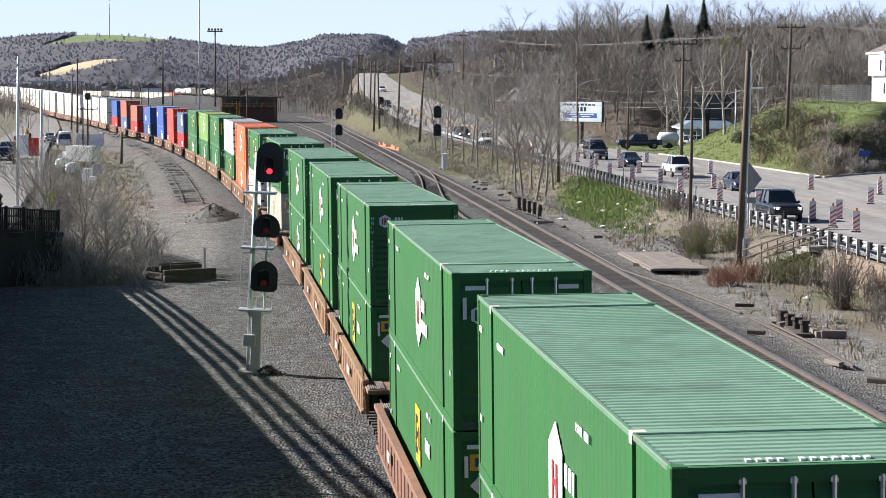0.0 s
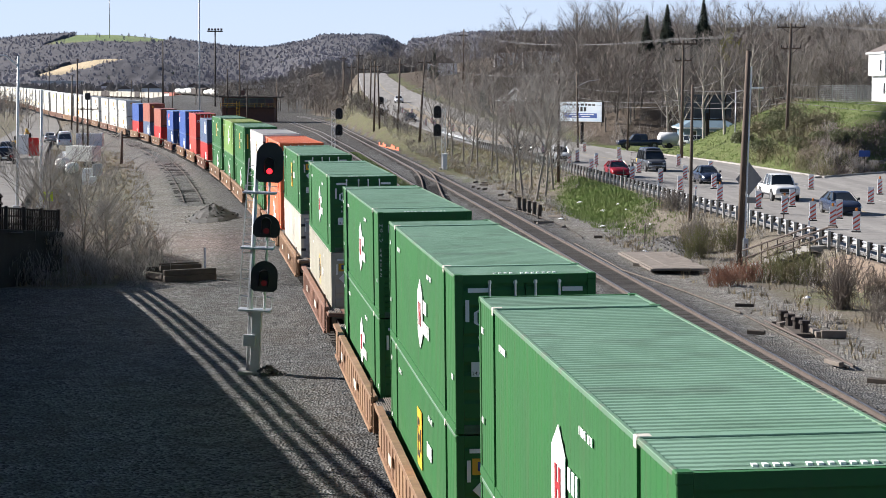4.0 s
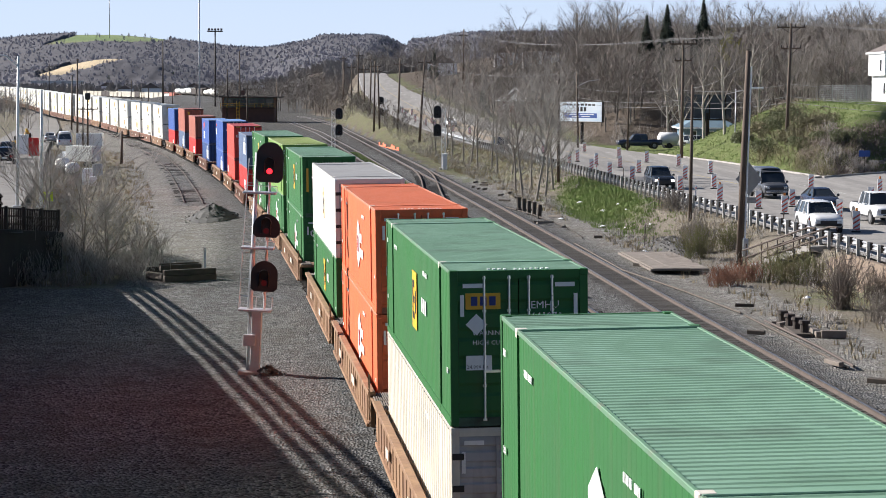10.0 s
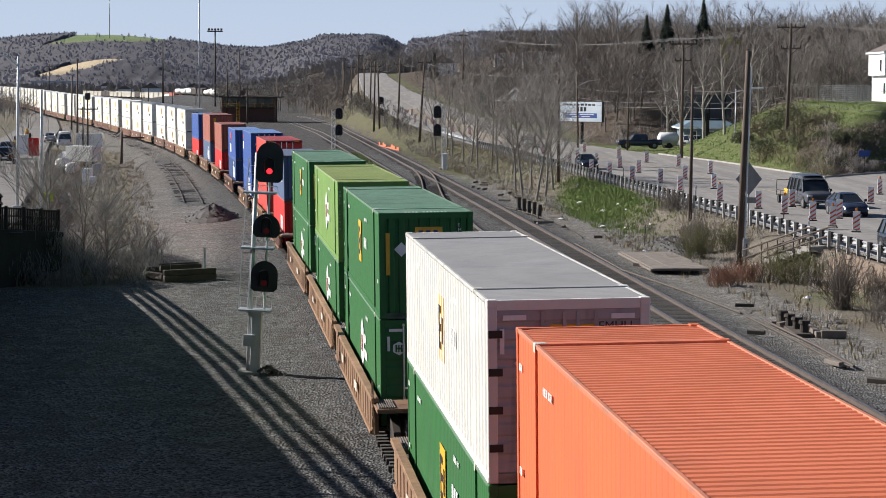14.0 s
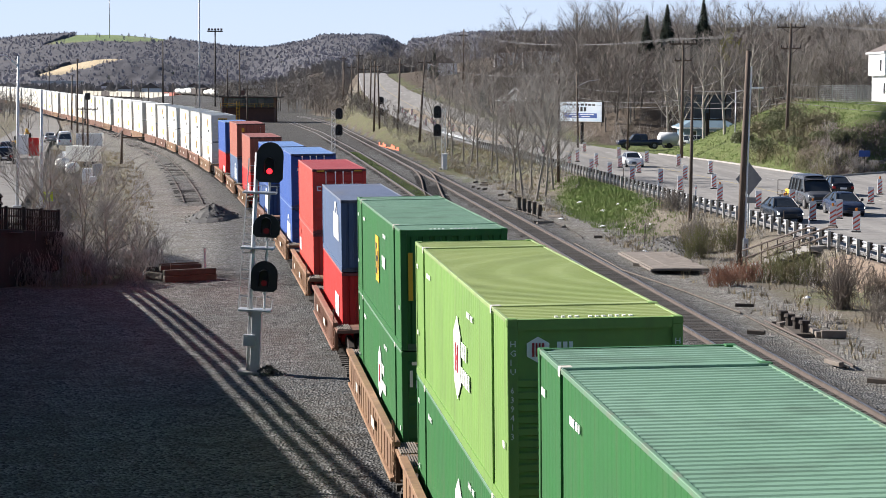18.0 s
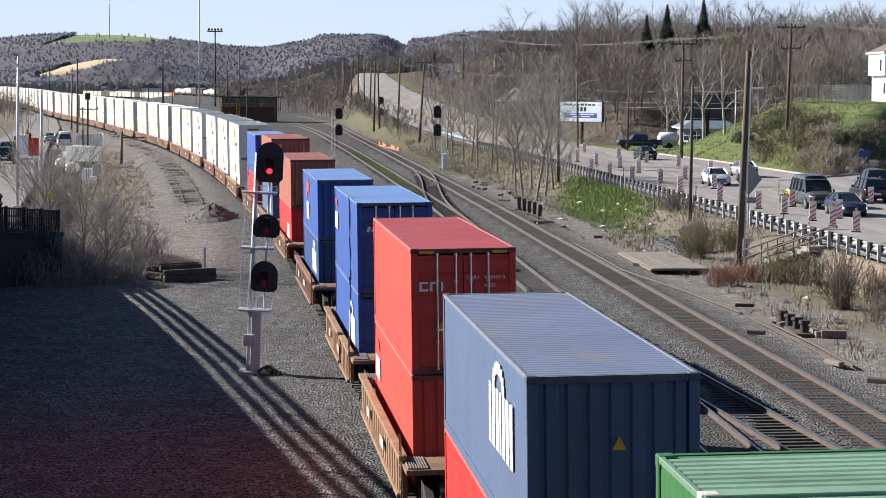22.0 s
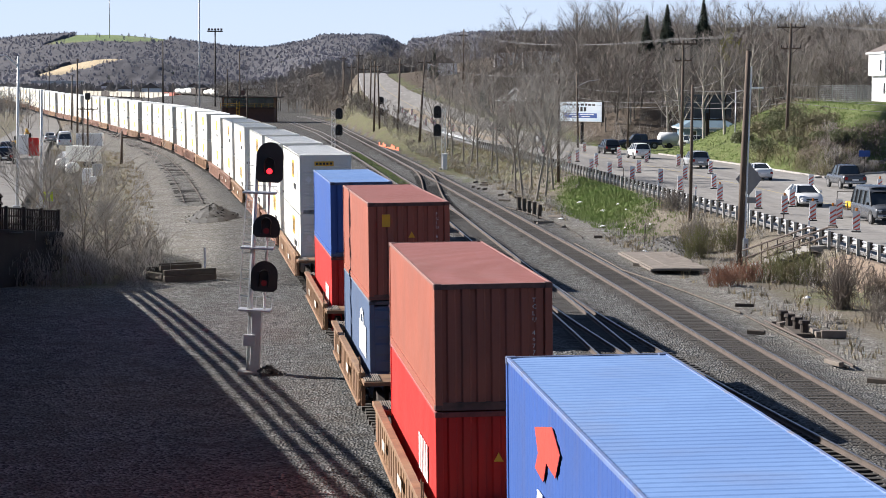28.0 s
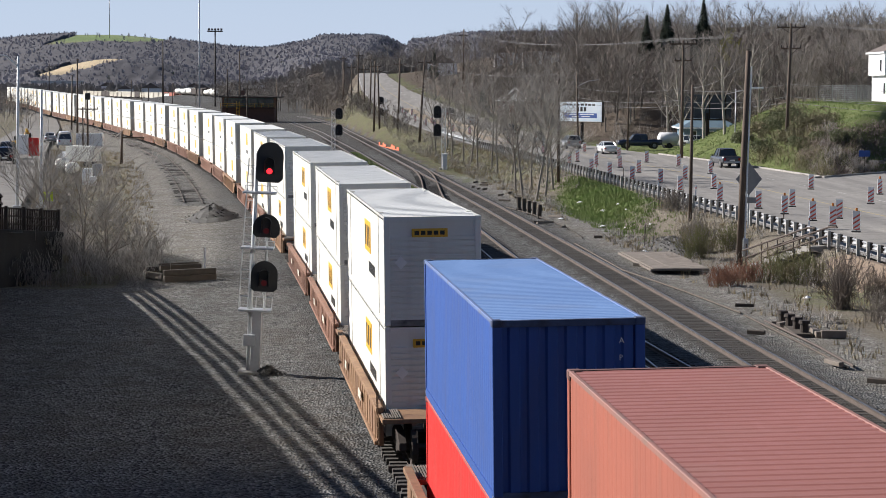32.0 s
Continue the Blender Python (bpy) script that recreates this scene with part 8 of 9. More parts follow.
for i, (x, y, h, w, mt, lb_) in enumerate(((14.1, 106.5, 1.0, 1.4, "rust_twig", "low reddish-brown bramble bush"), (15.6, 109, 1.1, 1.6, "rust_twig", "low reddish-brown bramble bush"), (17.2, 108.5, 1.7, 2.0, "green_twig", "dull green and brown spring bush"),
                                            (18.4, 107.5, 1.5, 1.6, "green_twig", "dull green and brown spring bush"), (17.8, 95.5, 2.6, 0.7, "twig_dark", "upright bare dark-stemmed shrub"), (20.2, 98.5, 1.6, 1.2, "twig_dark", "bare tangled shrub at the wall's foot"),
                                            (18.8, 90.5, 1.3, 1.5, "twig", "dry brown brush on the bank"), (15.3, 127.5, 1.8, 1.5, "twig", "dry brown brush on the bank"), (14.6, 123, 1.9, 1.2, "green_twig", "bush in first green leaf"),
                                            (16.0, 135, 1.6, 1.5, "twig", "dry brown brush on the bank"), (16.2, 150, 1.4, 1.6, "twig", "dry brown brush on the bank"), (17.0, 126, 1.5, 1.4, "green_twig", "bush in first green leaf"))):
    if mt not in M:
        M[mt] = mat(mt, *{"rust_twig": ((0.26, 0.13, 0.08), (0.18, 0.09, 0.06)), "green_twig": ((0.12, 0.14, 0.05), (0.16, 0.13, 0.07))}[mt], 0.9)
    th = tagged(part("bush", rods_mesh("bush", brush(x, y, 500 + i, h, w, 150, mt, lb_), M[mt], 0.011), None, at=pose(x, y, ground_z(x, y) - 0.05)), lb_, "bush", "lineside bushes")
under = []
ru = np.random.RandomState(12)
B3 = [brush(0, 0, 700 + i, 1.0, 0.9, 26, None, "") for i in range(5)]
for i in range(900):
    c = i % 4
    if c < 2:
        y = ru.uniform(84, 330)
        x = ru.uniform(track_r(y) + 4.0, road_left(y) - 1.0)
        if 9.5 < x < 16 and 140 < y < 200 and ru.rand() < 0.93:
            continue
        if y < 125 and ru.rand() < 0.6:
            continue
        s = ru.uniform(0.35, 0.9)
    elif c == 2:
        y = ru.uniform(108, 260)
        lx = line(y - 18)[0]
        x = ru.uniform(max(street_x(y) + 3.5, lx - 34), lx - 7.5)
        if abs(x - float(np.interp(y, [p[1] for p in SPUR], [p[0] for p in SPUR]))) < 1.8 and y > 172:
            continue
        if x > lx - 10 or (x > -17 and y < 150):
            continue
        s = ru.uniform(0.4, 1.2)
    else:
        y = ru.uniform(186, 262)
        x = road_right(y) + ru.uniform(1.5, 8.5)
        if x < 0.172 * y or side_mouth(x, y) < 1.5:
            continue
        s = ru.uniform(0.7, 1.5)
    under.append(placed(B3[i % 5], x, y, ground_z(x, y) - 0.05, ru.uniform(0, 6.3), s))
brambles = []
for i in range(900):      # brambles on the right bank
    y = ru.uniform(196, 256)
    x = road_right(y) + ru.uniform(0.8, 15)
    if x / y > 0.168 and rise_of(x, y, ground_z(x, y)) < -1.05 and side_mouth(x, y) > 1.2:
        q = placed(B3[i % 5], x, y, ground_z(x, y) - 0.25, ru.uniform(0, 6.3), ru.uniform(0.8, 1.6))
        z0_ = ground_z(x, y) - 0.25
        for c in (2, 5):
            q[:, c] = z0_ + (q[:, c] - z0_) * 0.6
        for a_, b_ in ((0, x), (1, y), (3, x), (4, y)):
            q[:, a_] = b_ + (q[:, a_] - b_) * 1.7
        brambles.append(q)
for i in range(420):      # rough bank of the climbing highway and behind the lot
    if i % 3:
        y = ru.uniform(300, 600)
        x = ru.uniform(track_r(y) + 4.5, road_left(y) - 1.2)
    else:
        y, x = ru.uniform(306, 340), ru.uniform(14, 50)
        if x < road_right(y) + 2:
            continue
    under.append(placed(B3[i % 5], x, y, ground_z(x, y) - 0.05, ru.uniform(0, 6.3), ru.uniform(0.5, 1.3) if i % 3 else ru.uniform(1.0, 2.2)))
for i in range(170):      # thicket at the end of the ramp wall
    y = ru.uniform(104, 124)
    x = ru.uniform(-21.5, -14.0 - 0.12 * (y - 104))
    under.append(placed(B3[i % 5], x, y, ground_z(x, y) - 0.05, ru.uniform(0, 6.3), ru.uniform(0.8, 1.7)))
greens = []
for i in range(240):      # green-brown bushes on the bank
    y = ru.uniform(196, 256)
    x = road_right(y) + ru.uniform(0.8, 10)
    if side_mouth(x, y) > 1.0 and (0.14 < x / y < 0.18 or i % 3 == 0 and x / y > 0.15):
        greens.append(placed(B3[i % 5], x, y, ground_z(x, y) - 0.05, ru.uniform(0, 6.3), ru.uniform(0.7, 1.7)))
tagged(part("undergrowth", rods_mesh("undergrowth", np.concatenate(brambles), mat("bramble_canes", (0.25, 0.20, 0.175), (0.17, 0.135, 0.115), 0.9, 0, 0.5, 3), 0.016, 2), None), "tangled mauve-brown brambles on the road bank", "undergrowth", kind="stuff")
tagged(part("undergrowth", rods_mesh("undergrowth", np.concatenate(greens), M["green_twig"], 0.016, 2), None), "dull green bushes in first leaf on the bank", "undergrowth", kind="stuff")
tagged(part("undergrowth", rods_mesh("undergrowth", np.concatenate(under), M["twig_road"], 0.014, 2), None), "dry brown undergrowth and brambles on the banks", "undergrowth", kind="stuff")


def leafy(x, y, r, h, n, seed, material, label):
    """A shrub in leaf: lobes of many small leaves on short stems."""
    rr = np.random.RandomState(seed)
    th = empty("shrub", pose(x, y, ground_z(x, y) - 0.1), label, "shrub", "leafy shrubs on the bank")
    lobes = [(rr.normal(0, r * 0.45), rr.normal(0, r * 0.45), h * rr.uniform(0.35, 0.75), r * rr.uniform(0.35, 0.6)) for _ in range(7)]
    s = Shape()
    for i in range(n):
        cx, cy, cz, q = lobes[i % 7]
        d = rr.normal(0, 1, 3)
        d = d / np.linalg.norm(d) * q * rr.uniform(0.55, 1.05)
        p = np.array([cx, cy, cz]) + d * np.array([1, 1, 0.8])
        if p[2] < 0.05:
            continue
        u, w = rr.normal(0, 0.065, 3), rr.normal(0, 0.065, 3)
        s.add([tuple(p - u), tuple(p + w), tuple(p + u)], [(0, 1, 2)])
    part("foliage", s, M[material], th)
    stems = Shape()
    for cx, cy, cz, q in lobes:
        stems.tube([(0.1 * cx, 0.1 * cy, 0), (cx, cy, cz)], [0.03, 0.012], 4, False)
    part("stems", stems, M["bark"], th)


M["shrub_green"] = mat("dull_evergreen_leaves", (0.095, 0.115, 0.048), (0.13, 0.135, 0.065), 0.8, 0, 0.8, 5)
M["shrub_olive"] = mat("olive_spring_leaves", (0.155, 0.155, 0.08), (0.20, 0.17, 0.105), 0.85, 0, 0.8, 5)
for i, (x, y, r, h) in enumerate(((34.6, 232, 2.0, 3.2), (36.8, 232, 2.2, 3.6), (36.2, 226, 1.8, 2.2), (38.6, 230, 2.0, 2.6), (34.0, 226, 1.6, 1.8), (38.4, 236, 2.4, 3.4), (40.2, 228, 1.6, 1.5), (33.2, 236, 1.6, 2.2), (36.6, 221, 1.5, 1.1), (40.2, 216, 1.5, 1.0), (38.6, 219, 1.2, 0.9))):
    leafy(x, y, r, h, 2600, 40 + i, "shrub_green" if i % 3 == 1 or i > 7 else "shrub_olive", "dense dull green shrub on the road bank" if i % 3 == 1 or i > 7 else "olive-green shrub in first leaf on the bank")


def tufts(name, spots, material, label, h=0.25):
    r = np.random.RandomState(len(spots))
    v, f = [], []
    for x, y in spots:
        z = ground_z(x, y) + 0.02
        for k in range(7):
            a, b = r.uniform(0, 6.3), r.uniform(0.5, 1.2) * h
            px, py = x + r.normal(0, 0.12), y + r.normal(0, 0.12)
            c, s = math.cos(a), math.sin(a)
            i = len(v)
            v += [(px - 0.025 * c, py - 0.025 * s, z - 0.05), (px + 0.025 * c, py + 0.025 * s, z - 0.05), (px + r.normal(0, 0.3) * b, py + r.normal(0, 0.3) * b, z + b)]
            f.append((i, i + 1, i + 2))
    me = bpy.data.meshes.new(name)
    me.from_pydata(v, [], f)
    me.materials.append(material)
    tagged(new(name, me), label, "grass", kind="stuff")


rg = np.random.RandomState(21)
sp_g, sp_s = [], []
while len(sp_g) < 3800:
    x, y = rg.normal(12.9, 1.8), rg.normal(172, 15)
    if track_r(y) + 5 < x < road_left(y) - 0.6:
        sp_g.append((x, y))
for i in range(3000):
    y = rg.uniform(190, 262)
    x = road_right(y) + rg.uniform(0.5, 20)
    if side_mouth(x, y) > 0.4 and (x / y < 0.150 or x - road_right(y) > 8 or x - road_right(y) < 1.6 or side_mouth(x, y) < 2.0):
        sp_g.append((x, y))
for i in range(1500):
    y = rg.uniform(186, 305)
    sp_g.append((mid_of(y) + rg.uniform(-0.62, 0.62), y))
while len(sp_s) < 3600:
    if len(sp_s) % 2:
        y = rg.uniform(70, 300)
        x = rg.uniform(track_r(y) + 3.8, road_left(y) - 0.5)
        if (9 < x < 15.6 and 140 < y < 205) or (y < 128 and rg.rand() < 0.55):
            continue
    else:
        y = rg.uniform(104, 300)
        lx = line(y - 18)[0]
        x = rg.uniform(street_x(y) + 4, lx - 7.5)
        if x > -17.5 and y < 150:
            x -= 6
    sp_s.append((x, y))
tufts("grass", sp_g, M["grass"], "fresh green spring grass on the bank", 0.2)
tufts("dry_grass", sp_s, M["straw"], "dry straw-coloured grass on the banks", 0.28)


# ---------------------------------------------------------------- vehicles
def rounded(outline, w, inset=0.1, squeeze=0.94, axis="x"):
    """A side outline (y, z) across the width, its outer edges drawn in."""
    cy = sum(p[0] for p in outline) / len(outline)
    cz = sum(p[1] for p in outline) / len(outline)
    s = Shape()
    n = len(outline)
    st = ((-w, squeeze), (-w + inset, 1.0), (w - inset, 1.0), (w, squeeze))
    v = [(x, cy + (y - cy) * (1 - (1 - k) * 0.35), cz + (z - cz) * k) for x, k in st for y, z in outline]
    f = [(r * n + i, r * n + (i + 1) % n, r * n + n + (i + 1) % n, r * n + n + i) for r in range(3) for i in range(n)]
    f += [tuple(range(n)), tuple(range(3 * n, 4 * n))]
    return s.add(v, f)


def cabin(y0, y1, y2, y3, w0, w1, z0, z1):
    """A tapered glasshouse: base from y0 to y3, roof from y1 to y2."""
    return Shape().add([(-w0, y0, z0), (w0, y0, z0), (w0, y3, z0), (-w0, y3, z0), (-w1, y1, z1), (w1, y1, z1), (w1, y2, z1), (-w1, y2, z1)],
                       [(0, 3, 2, 1), (4, 5, 6, 7), (0, 1, 5, 4), (1, 2, 6, 5), (2, 3, 7, 6), (3, 0, 4, 7)])


KINDS = {
    # stations of the body (y, sill, top, share of the half width), cabin (rear base, rear roof, front roof, front base,
    # half widths, heights), half width, wheel places, wheel radius
    "sedan": (((-2.38, 0.42, 0.80, 0.80), (-2.30, 0.30, 0.95, 0.92), (-1.95, 0.24, 1.03, 0.985), (-1.3, 0.2, 1.02, 1.0), (0.9, 0.2, 0.98, 1.0), (1.5, 0.2, 0.92, 0.99), (2.05, 0.22, 0.82, 0.95), (2.33, 0.28, 0.68, 0.84), (2.42, 0.36, 0.58, 0.70)),
              (-1.9, -0.95, 0.35, 1.25, 0.82, 0.58, 0.97, 1.45), 0.91, (-1.42, 1.42), 0.33),
    "suv": (((-2.32, 0.48, 1.00, 0.86), (-2.26, 0.36, 1.12, 0.95), (-1.8, 0.3, 1.12, 1.0), (0.8, 0.3, 1.10, 1.0), (1.5, 0.3, 1.05, 0.99), (2.05, 0.32, 0.97, 0.95), (2.28, 0.38, 0.84, 0.86), (2.34, 0.46, 0.74, 0.78)),
            (-2.24, -1.95, 0.2, 1.0, 0.88, 0.68, 1.07, 1.74), 0.95, (-1.4, 1.4), 0.38),
    "pickup": (((-2.92, 0.58, 1.05, 0.93), (-2.88, 0.5, 1.14, 0.97), (-2.4, 0.42, 1.15, 1.0), (1.3, 0.42, 1.16, 1.0), (2.2, 0.42, 1.13, 0.99), (2.7, 0.44, 1.06, 0.95), (2.88, 0.5, 0.98, 0.90), (2.93, 0.56, 0.90, 0.86)),
               (-1.05, -0.85, 0.75, 1.4, 0.90, 0.72, 1.12, 1.9), 1.0, (-1.85, 1.85), 0.41),
    "van": (((-2.75, 0.5, 1.15, 0.92), (-2.70, 0.42, 1.22, 0.97), (-2.2, 0.35, 1.24, 1.0), (1.4, 0.35, 1.22, 1.0), (2.1, 0.36, 1.16, 0.98), (2.6, 0.4, 1.06, 0.94), (2.76, 0.46, 0.96, 0.90), (2.8, 0.5, 0.88, 0.86)),
            (-2.68, -2.55, 0.95, 1.85, 0.95, 0.80, 1.18, 2.0), 1.0, (-1.7, 1.8), 0.38),
}
PAINTS = {
    "black": (0.012, 0.012, 0.014), "dark": (0.022, 0.027, 0.036), "blue": (0.035, 0.048, 0.085), "grey": (0.09, 0.095, 0.105), "silver": (0.38, 0.39, 0.40), "white": (0.78, 0.78, 0.77), "red": (0.36, 0.02, 0.03)}
for k_, c_ in PAINTS.items():
    M["car_" + k_] = mat("car_paint_" + k_, c_, tuple(v * 0.9 for v in c_), 0.22, 0.1, 1, 8, spec=0.6, dirt=(0.2, 0.18, 0.15), dirt_amount=0.12)
WHEELS = {}
M["rim"] = mat("alloy_rim", (0.28, 0.28, 0.28), (0.2, 0.2, 0.2), 0.4, 0.5)


def soften(ob, width):
    b = ob.modifiers.new("soft_edges", "BEVEL")
    b.width, b.segments, b.limit_method, b.angle_limit = width, 2, "ANGLE", radians(18)
    return ob


def car_body(stations, w):
    """A body shell drawn through cross-sections with rounded shoulders and tucked sills."""
    s, n = Shape(), 0
    for y, lo, hi, k in stations:
        h, q = hi - lo, w * k
        half = [(q * 0.86, lo), (q * 0.965, lo + 0.10 * h), (q, lo + 0.38 * h), (q * 0.99, lo + 0.68 * h), (q * 0.955, lo + 0.88 * h), (q * 0.88, hi - 0.02 * h), (q * 0.5, hi + 0.025)]
        ring = half + [(-u, z) for u, z in reversed(half)]
        n = len(ring)
        s.v += [(u, y, z) for u, z in ring]
    m = len(stations)
    s.f += [(r * n + i, r * n + (i + 1) % n, r * n + n + (i + 1) % n, r * n + n + i) for r in range(m - 1) for i in range(n)]
    s.f += [tuple(range(n)), tuple(range((m - 1) * n, m * n))]
    return s


def car_roof(y1, y2, w1, z1):
    """A crowned roof panel with rounded corners."""
    s, rows = Shape(), ((-0.06, 0.86, -0.05), (0.04, 0.97, -0.01), (0.3, 1.0, 0.03), (0.7, 1.0, 0.04), (0.95, 0.97, 0.0), (1.05, 0.88, -0.05))
    for f, k, dz in rows:
        y = y1 + (y2 - y1) * f
        s.v += [(w1 * k * c, y, z1 + dz - e) for c, e in ((-1.03, 0.07), (-0.93, 0.015), (-0.5, -0.012), (0, -0.02), (0.5, -0.012), (0.93, 0.015), (1.03, 0.07))]
    s.f += [(r * 7 + i, r * 7 + i + 1, r * 7 + i + 8, r * 7 + i + 7) for r in range(5) for i in range(6)]
    return s


def disc(x0, x1, y, z, r, n=20):
    return Shape().prism([(y + r * math.cos(2 * math.pi * k / n), z + r * math.sin(2 * math.pi * k / n)) for k in range(n)], x0, x1, "x")


def vehicle(kind, paint, label, name, cat, extra=""):
    stations, (y0, y1, y2, y3, w0, w1, z0, z1), w, axles, r = KINDS[kind]
    m = M["car_" + paint]
    th = empty(name, pose(0, 0, 0), label, cat)
    part("body", car_body(stations, w), m, th, smooth=True)
    soften(part("glasshouse", cabin(y0, y1, y2, y3, w0, w1, z0 - 0.06, z1 - 0.02), M["glass"], th, "dark tinted windows"), 0.04)
    part("roof", car_roof(y1, y2, w1, z1), m, th, smooth=True)
    back, front = stations[0][0], stations[-1][0]
    tall = stations[-2][2]
    for sx in (-1, 1):
        mp = m if paint in ("white", "silver", "red") else M["black"]
        part("rear_pillar", Shape().tube([(sx * w0, y0 + 0.05, z0 - 0.04), (sx * w1, y1, z1 - 0.02)], [0.08, 0.05], 6), mp, th)
        part("front_pillar", Shape().tube([(sx * w0, y3 - 0.04, z0 - 0.04), (sx * w1, y2, z1 - 0.02)], [0.055, 0.04], 6), mp, th)
        for ym in {"sedan": (-0.3,), "suv": (-1.25, -0.25), "pickup": (-0.05,), "van": (-1.75, -0.9, 0.15)}[kind]:
            part("door_pillar", Shape().tube([(sx * (w0 + 0.004), ym - 0.03, z0 - 0.04), (sx * (w1 + 0.008), ym, z1 - 0.03)], 0.045 if kind != "van" else 0.09, 6), mp if paint != "white" or ym > -1 else m, th)
        part("mirror", Shape().box(min(sx * w, sx * (w + 0.17)), y3 - 0.42, z0 - 0.02, max(sx * w, sx * (w + 0.17)), y3 - 0.3, z0 + 0.15, 0.035), M["black"] if paint != "white" else m, th)
        wl_, hl = (0.2, 0.075) if kind == "sedan" else (0.17, 0.11)
        yl = front - (0.13 if kind == "sedan" else 0.06)
        part("headlight", Shape().box(sx * w * 0.66 - wl_, yl - 0.2, tall - 0.12 - hl, sx * w * 0.66 + wl_, yl + 0.06, tall - 0.12 + hl, 0.04), M["head_lamp"] if "lit" in extra else M["reflector"], th, "clear headlight")
        zt = stations[0][2]
        hh = 0.12 if kind == "sedan" else 0.2
        part("tail_light", Shape().box(sx * w * 0.76 - 0.13, back - 0.012, zt - 0.1 - hh, sx * w * 0.76 + 0.13, back + 0.12, zt - 0.02, 0.03), M["tail_lamp"], th, "red tail light")
        for y in axles:
            part("wheel_arch", disc(sx * (w - 0.14), sx * (w + 0.004), y, r + 0.03, r * 1.17), M["black"], th, "black wheel arch")
        part("sill_strip", Shape().box(min(sx * w * 0.9, sx * w * 0.975), axles[0] + r, stations[3][1] - 0.02, max(sx * w * 0.9, sx * w * 0.975), axles[1] - r, stations[3][1] + 0.1, 0.02), M["black"], th)
    gw, gh = {"sedan": (0.42, 0.07), "suv": (0.5, 0.12), "pickup": (0.62, 0.17), "van": (0.55, 0.12)}[kind]
    zg = tall - (0.16 if kind == "sedan" else 0.2)
    part("grille", Shape().box(-gw, front - 0.1, zg - gh, gw, front + 0.02, zg + gh, 0.03), M["black"], th)
    lo = stations[-1][1]
    part("front_bumper", Shape().box(-w * 0.82, front - 0.22, lo - 0.04, w * 0.82, front + 0.05, lo + 0.14, 0.06), M["galv"] if kind == "van" else m if kind != "suv" else M["black"], th)
    part("lower_grille", Shape().box(-w * 0.5, front - 0.1, lo + 0.0, w * 0.5, front + 0.058, lo + 0.08, 0.02), M["black"], th)
    part("rear_bumper", Shape().box(-w * 0.85, back - 0.06, stations[0][1] - 0.08, w * 0.85, back + 0.2, stations[0][1] + 0.1, 0.05), M["galv"] if kind == "pickup" else m, th)
    part("number_plate", Shape().box(-0.26, back - 0.075, stations[0][1] + 0.12, 0.26, back - 0.01, stations[0][1] + 0.27), M["signwhite"], th)
    part("wiper_cowl", Shape().box(-w0 * 0.85, y3 - 0.1, z0 - 0.03, w0 * 0.85, y3 + 0.06, z0 + 0.012, 0.01), M["black"], th)
    if kind == "pickup":
        part("bed", Shape().box(-w + 0.16, back + 0.12, 1.0, w - 0.16, y0 - 0.08, 1.19, 0.01), M["black"], th, "dark open load bed")
    if kind == "van":
        part("high_roof", car_roof(-2.5, 0.55, 0.74, 2.25), m, th, smooth=True)
        soften(part("roof_riser", cabin(-2.55, -2.4, 0.35, 1.0, 0.8, 0.72, 1.96, 2.24), m, th), 0.05)
    if (kind, "w") not in WHEELS:
        a = Shape().tube([(-0.11, 0, 0), (-0.09, 0, 0), (0.09, 0, 0), (0.11, 0, 0)], [r * 0.92, r, r, r * 0.92], 20).mesh("tyre", M["tyre"])
        b = Shape().tube([(-0.118, 0, 0), (0.118, 0, 0)], r * 0.62, 14).mesh("rim", M["rim"])
        WHEELS[(kind, "w")] = (a, b)
    a, b = WHEELS[(kind, "w")]
    for y in axles:
        for sx in (-1, 1):
            wh = part("wheel", a, None, th, at=pose(sx * (w - 0.1), y, r))
            part("rim", b, None, wh)
    return th


def utility_trailer():
    th = empty("trailer", pose(0, 0, 0), "small open utility trailer with mesh sides", "trailer")
    part("bed", Shape().box(-0.8, -1.4, 0.5, 0.8, 1.2, 0.58, 0.01), M["iron"], th)
    for x in (-0.8, 0.8):
        part("side_rail", Shape().tube([(x, -1.4, 0.9), (x, 1.2, 0.9)], 0.03, 6), M["iron"], th)
        for y in (-1.4, -0.1, 1.2):
            part("upright", Shape().tube([(x, y, 0.5), (x, y, 1.6 if y < -1 else 0.9)], 0.025, 6), M["iron"], th)
        part("wheel", Shape().tube([(x * 1.15 - 0.08, -0.1, 0.3), (x * 1.15 + 0.08, -0.1, 0.3)], 0.3, 16), M["tyre"], th)
    part("tail_ramp", Shape().tube([(-0.8, -1.42, 1.6), (0.8, -1.42, 1.6)], 0.025, 6), M["iron"], th)
    part("drawbar", Shape().tube([(0, 1.2, 0.5), (0, 2.6, 0.5)], 0.05, 6), M["iron"], th)
    part("cargo", Shape().box(-0.5, -0.9, 0.58, 0.4, 0.4, 1.0, 0.05), M["mark_yellow"], th, "yellow and black cargo")
    return th


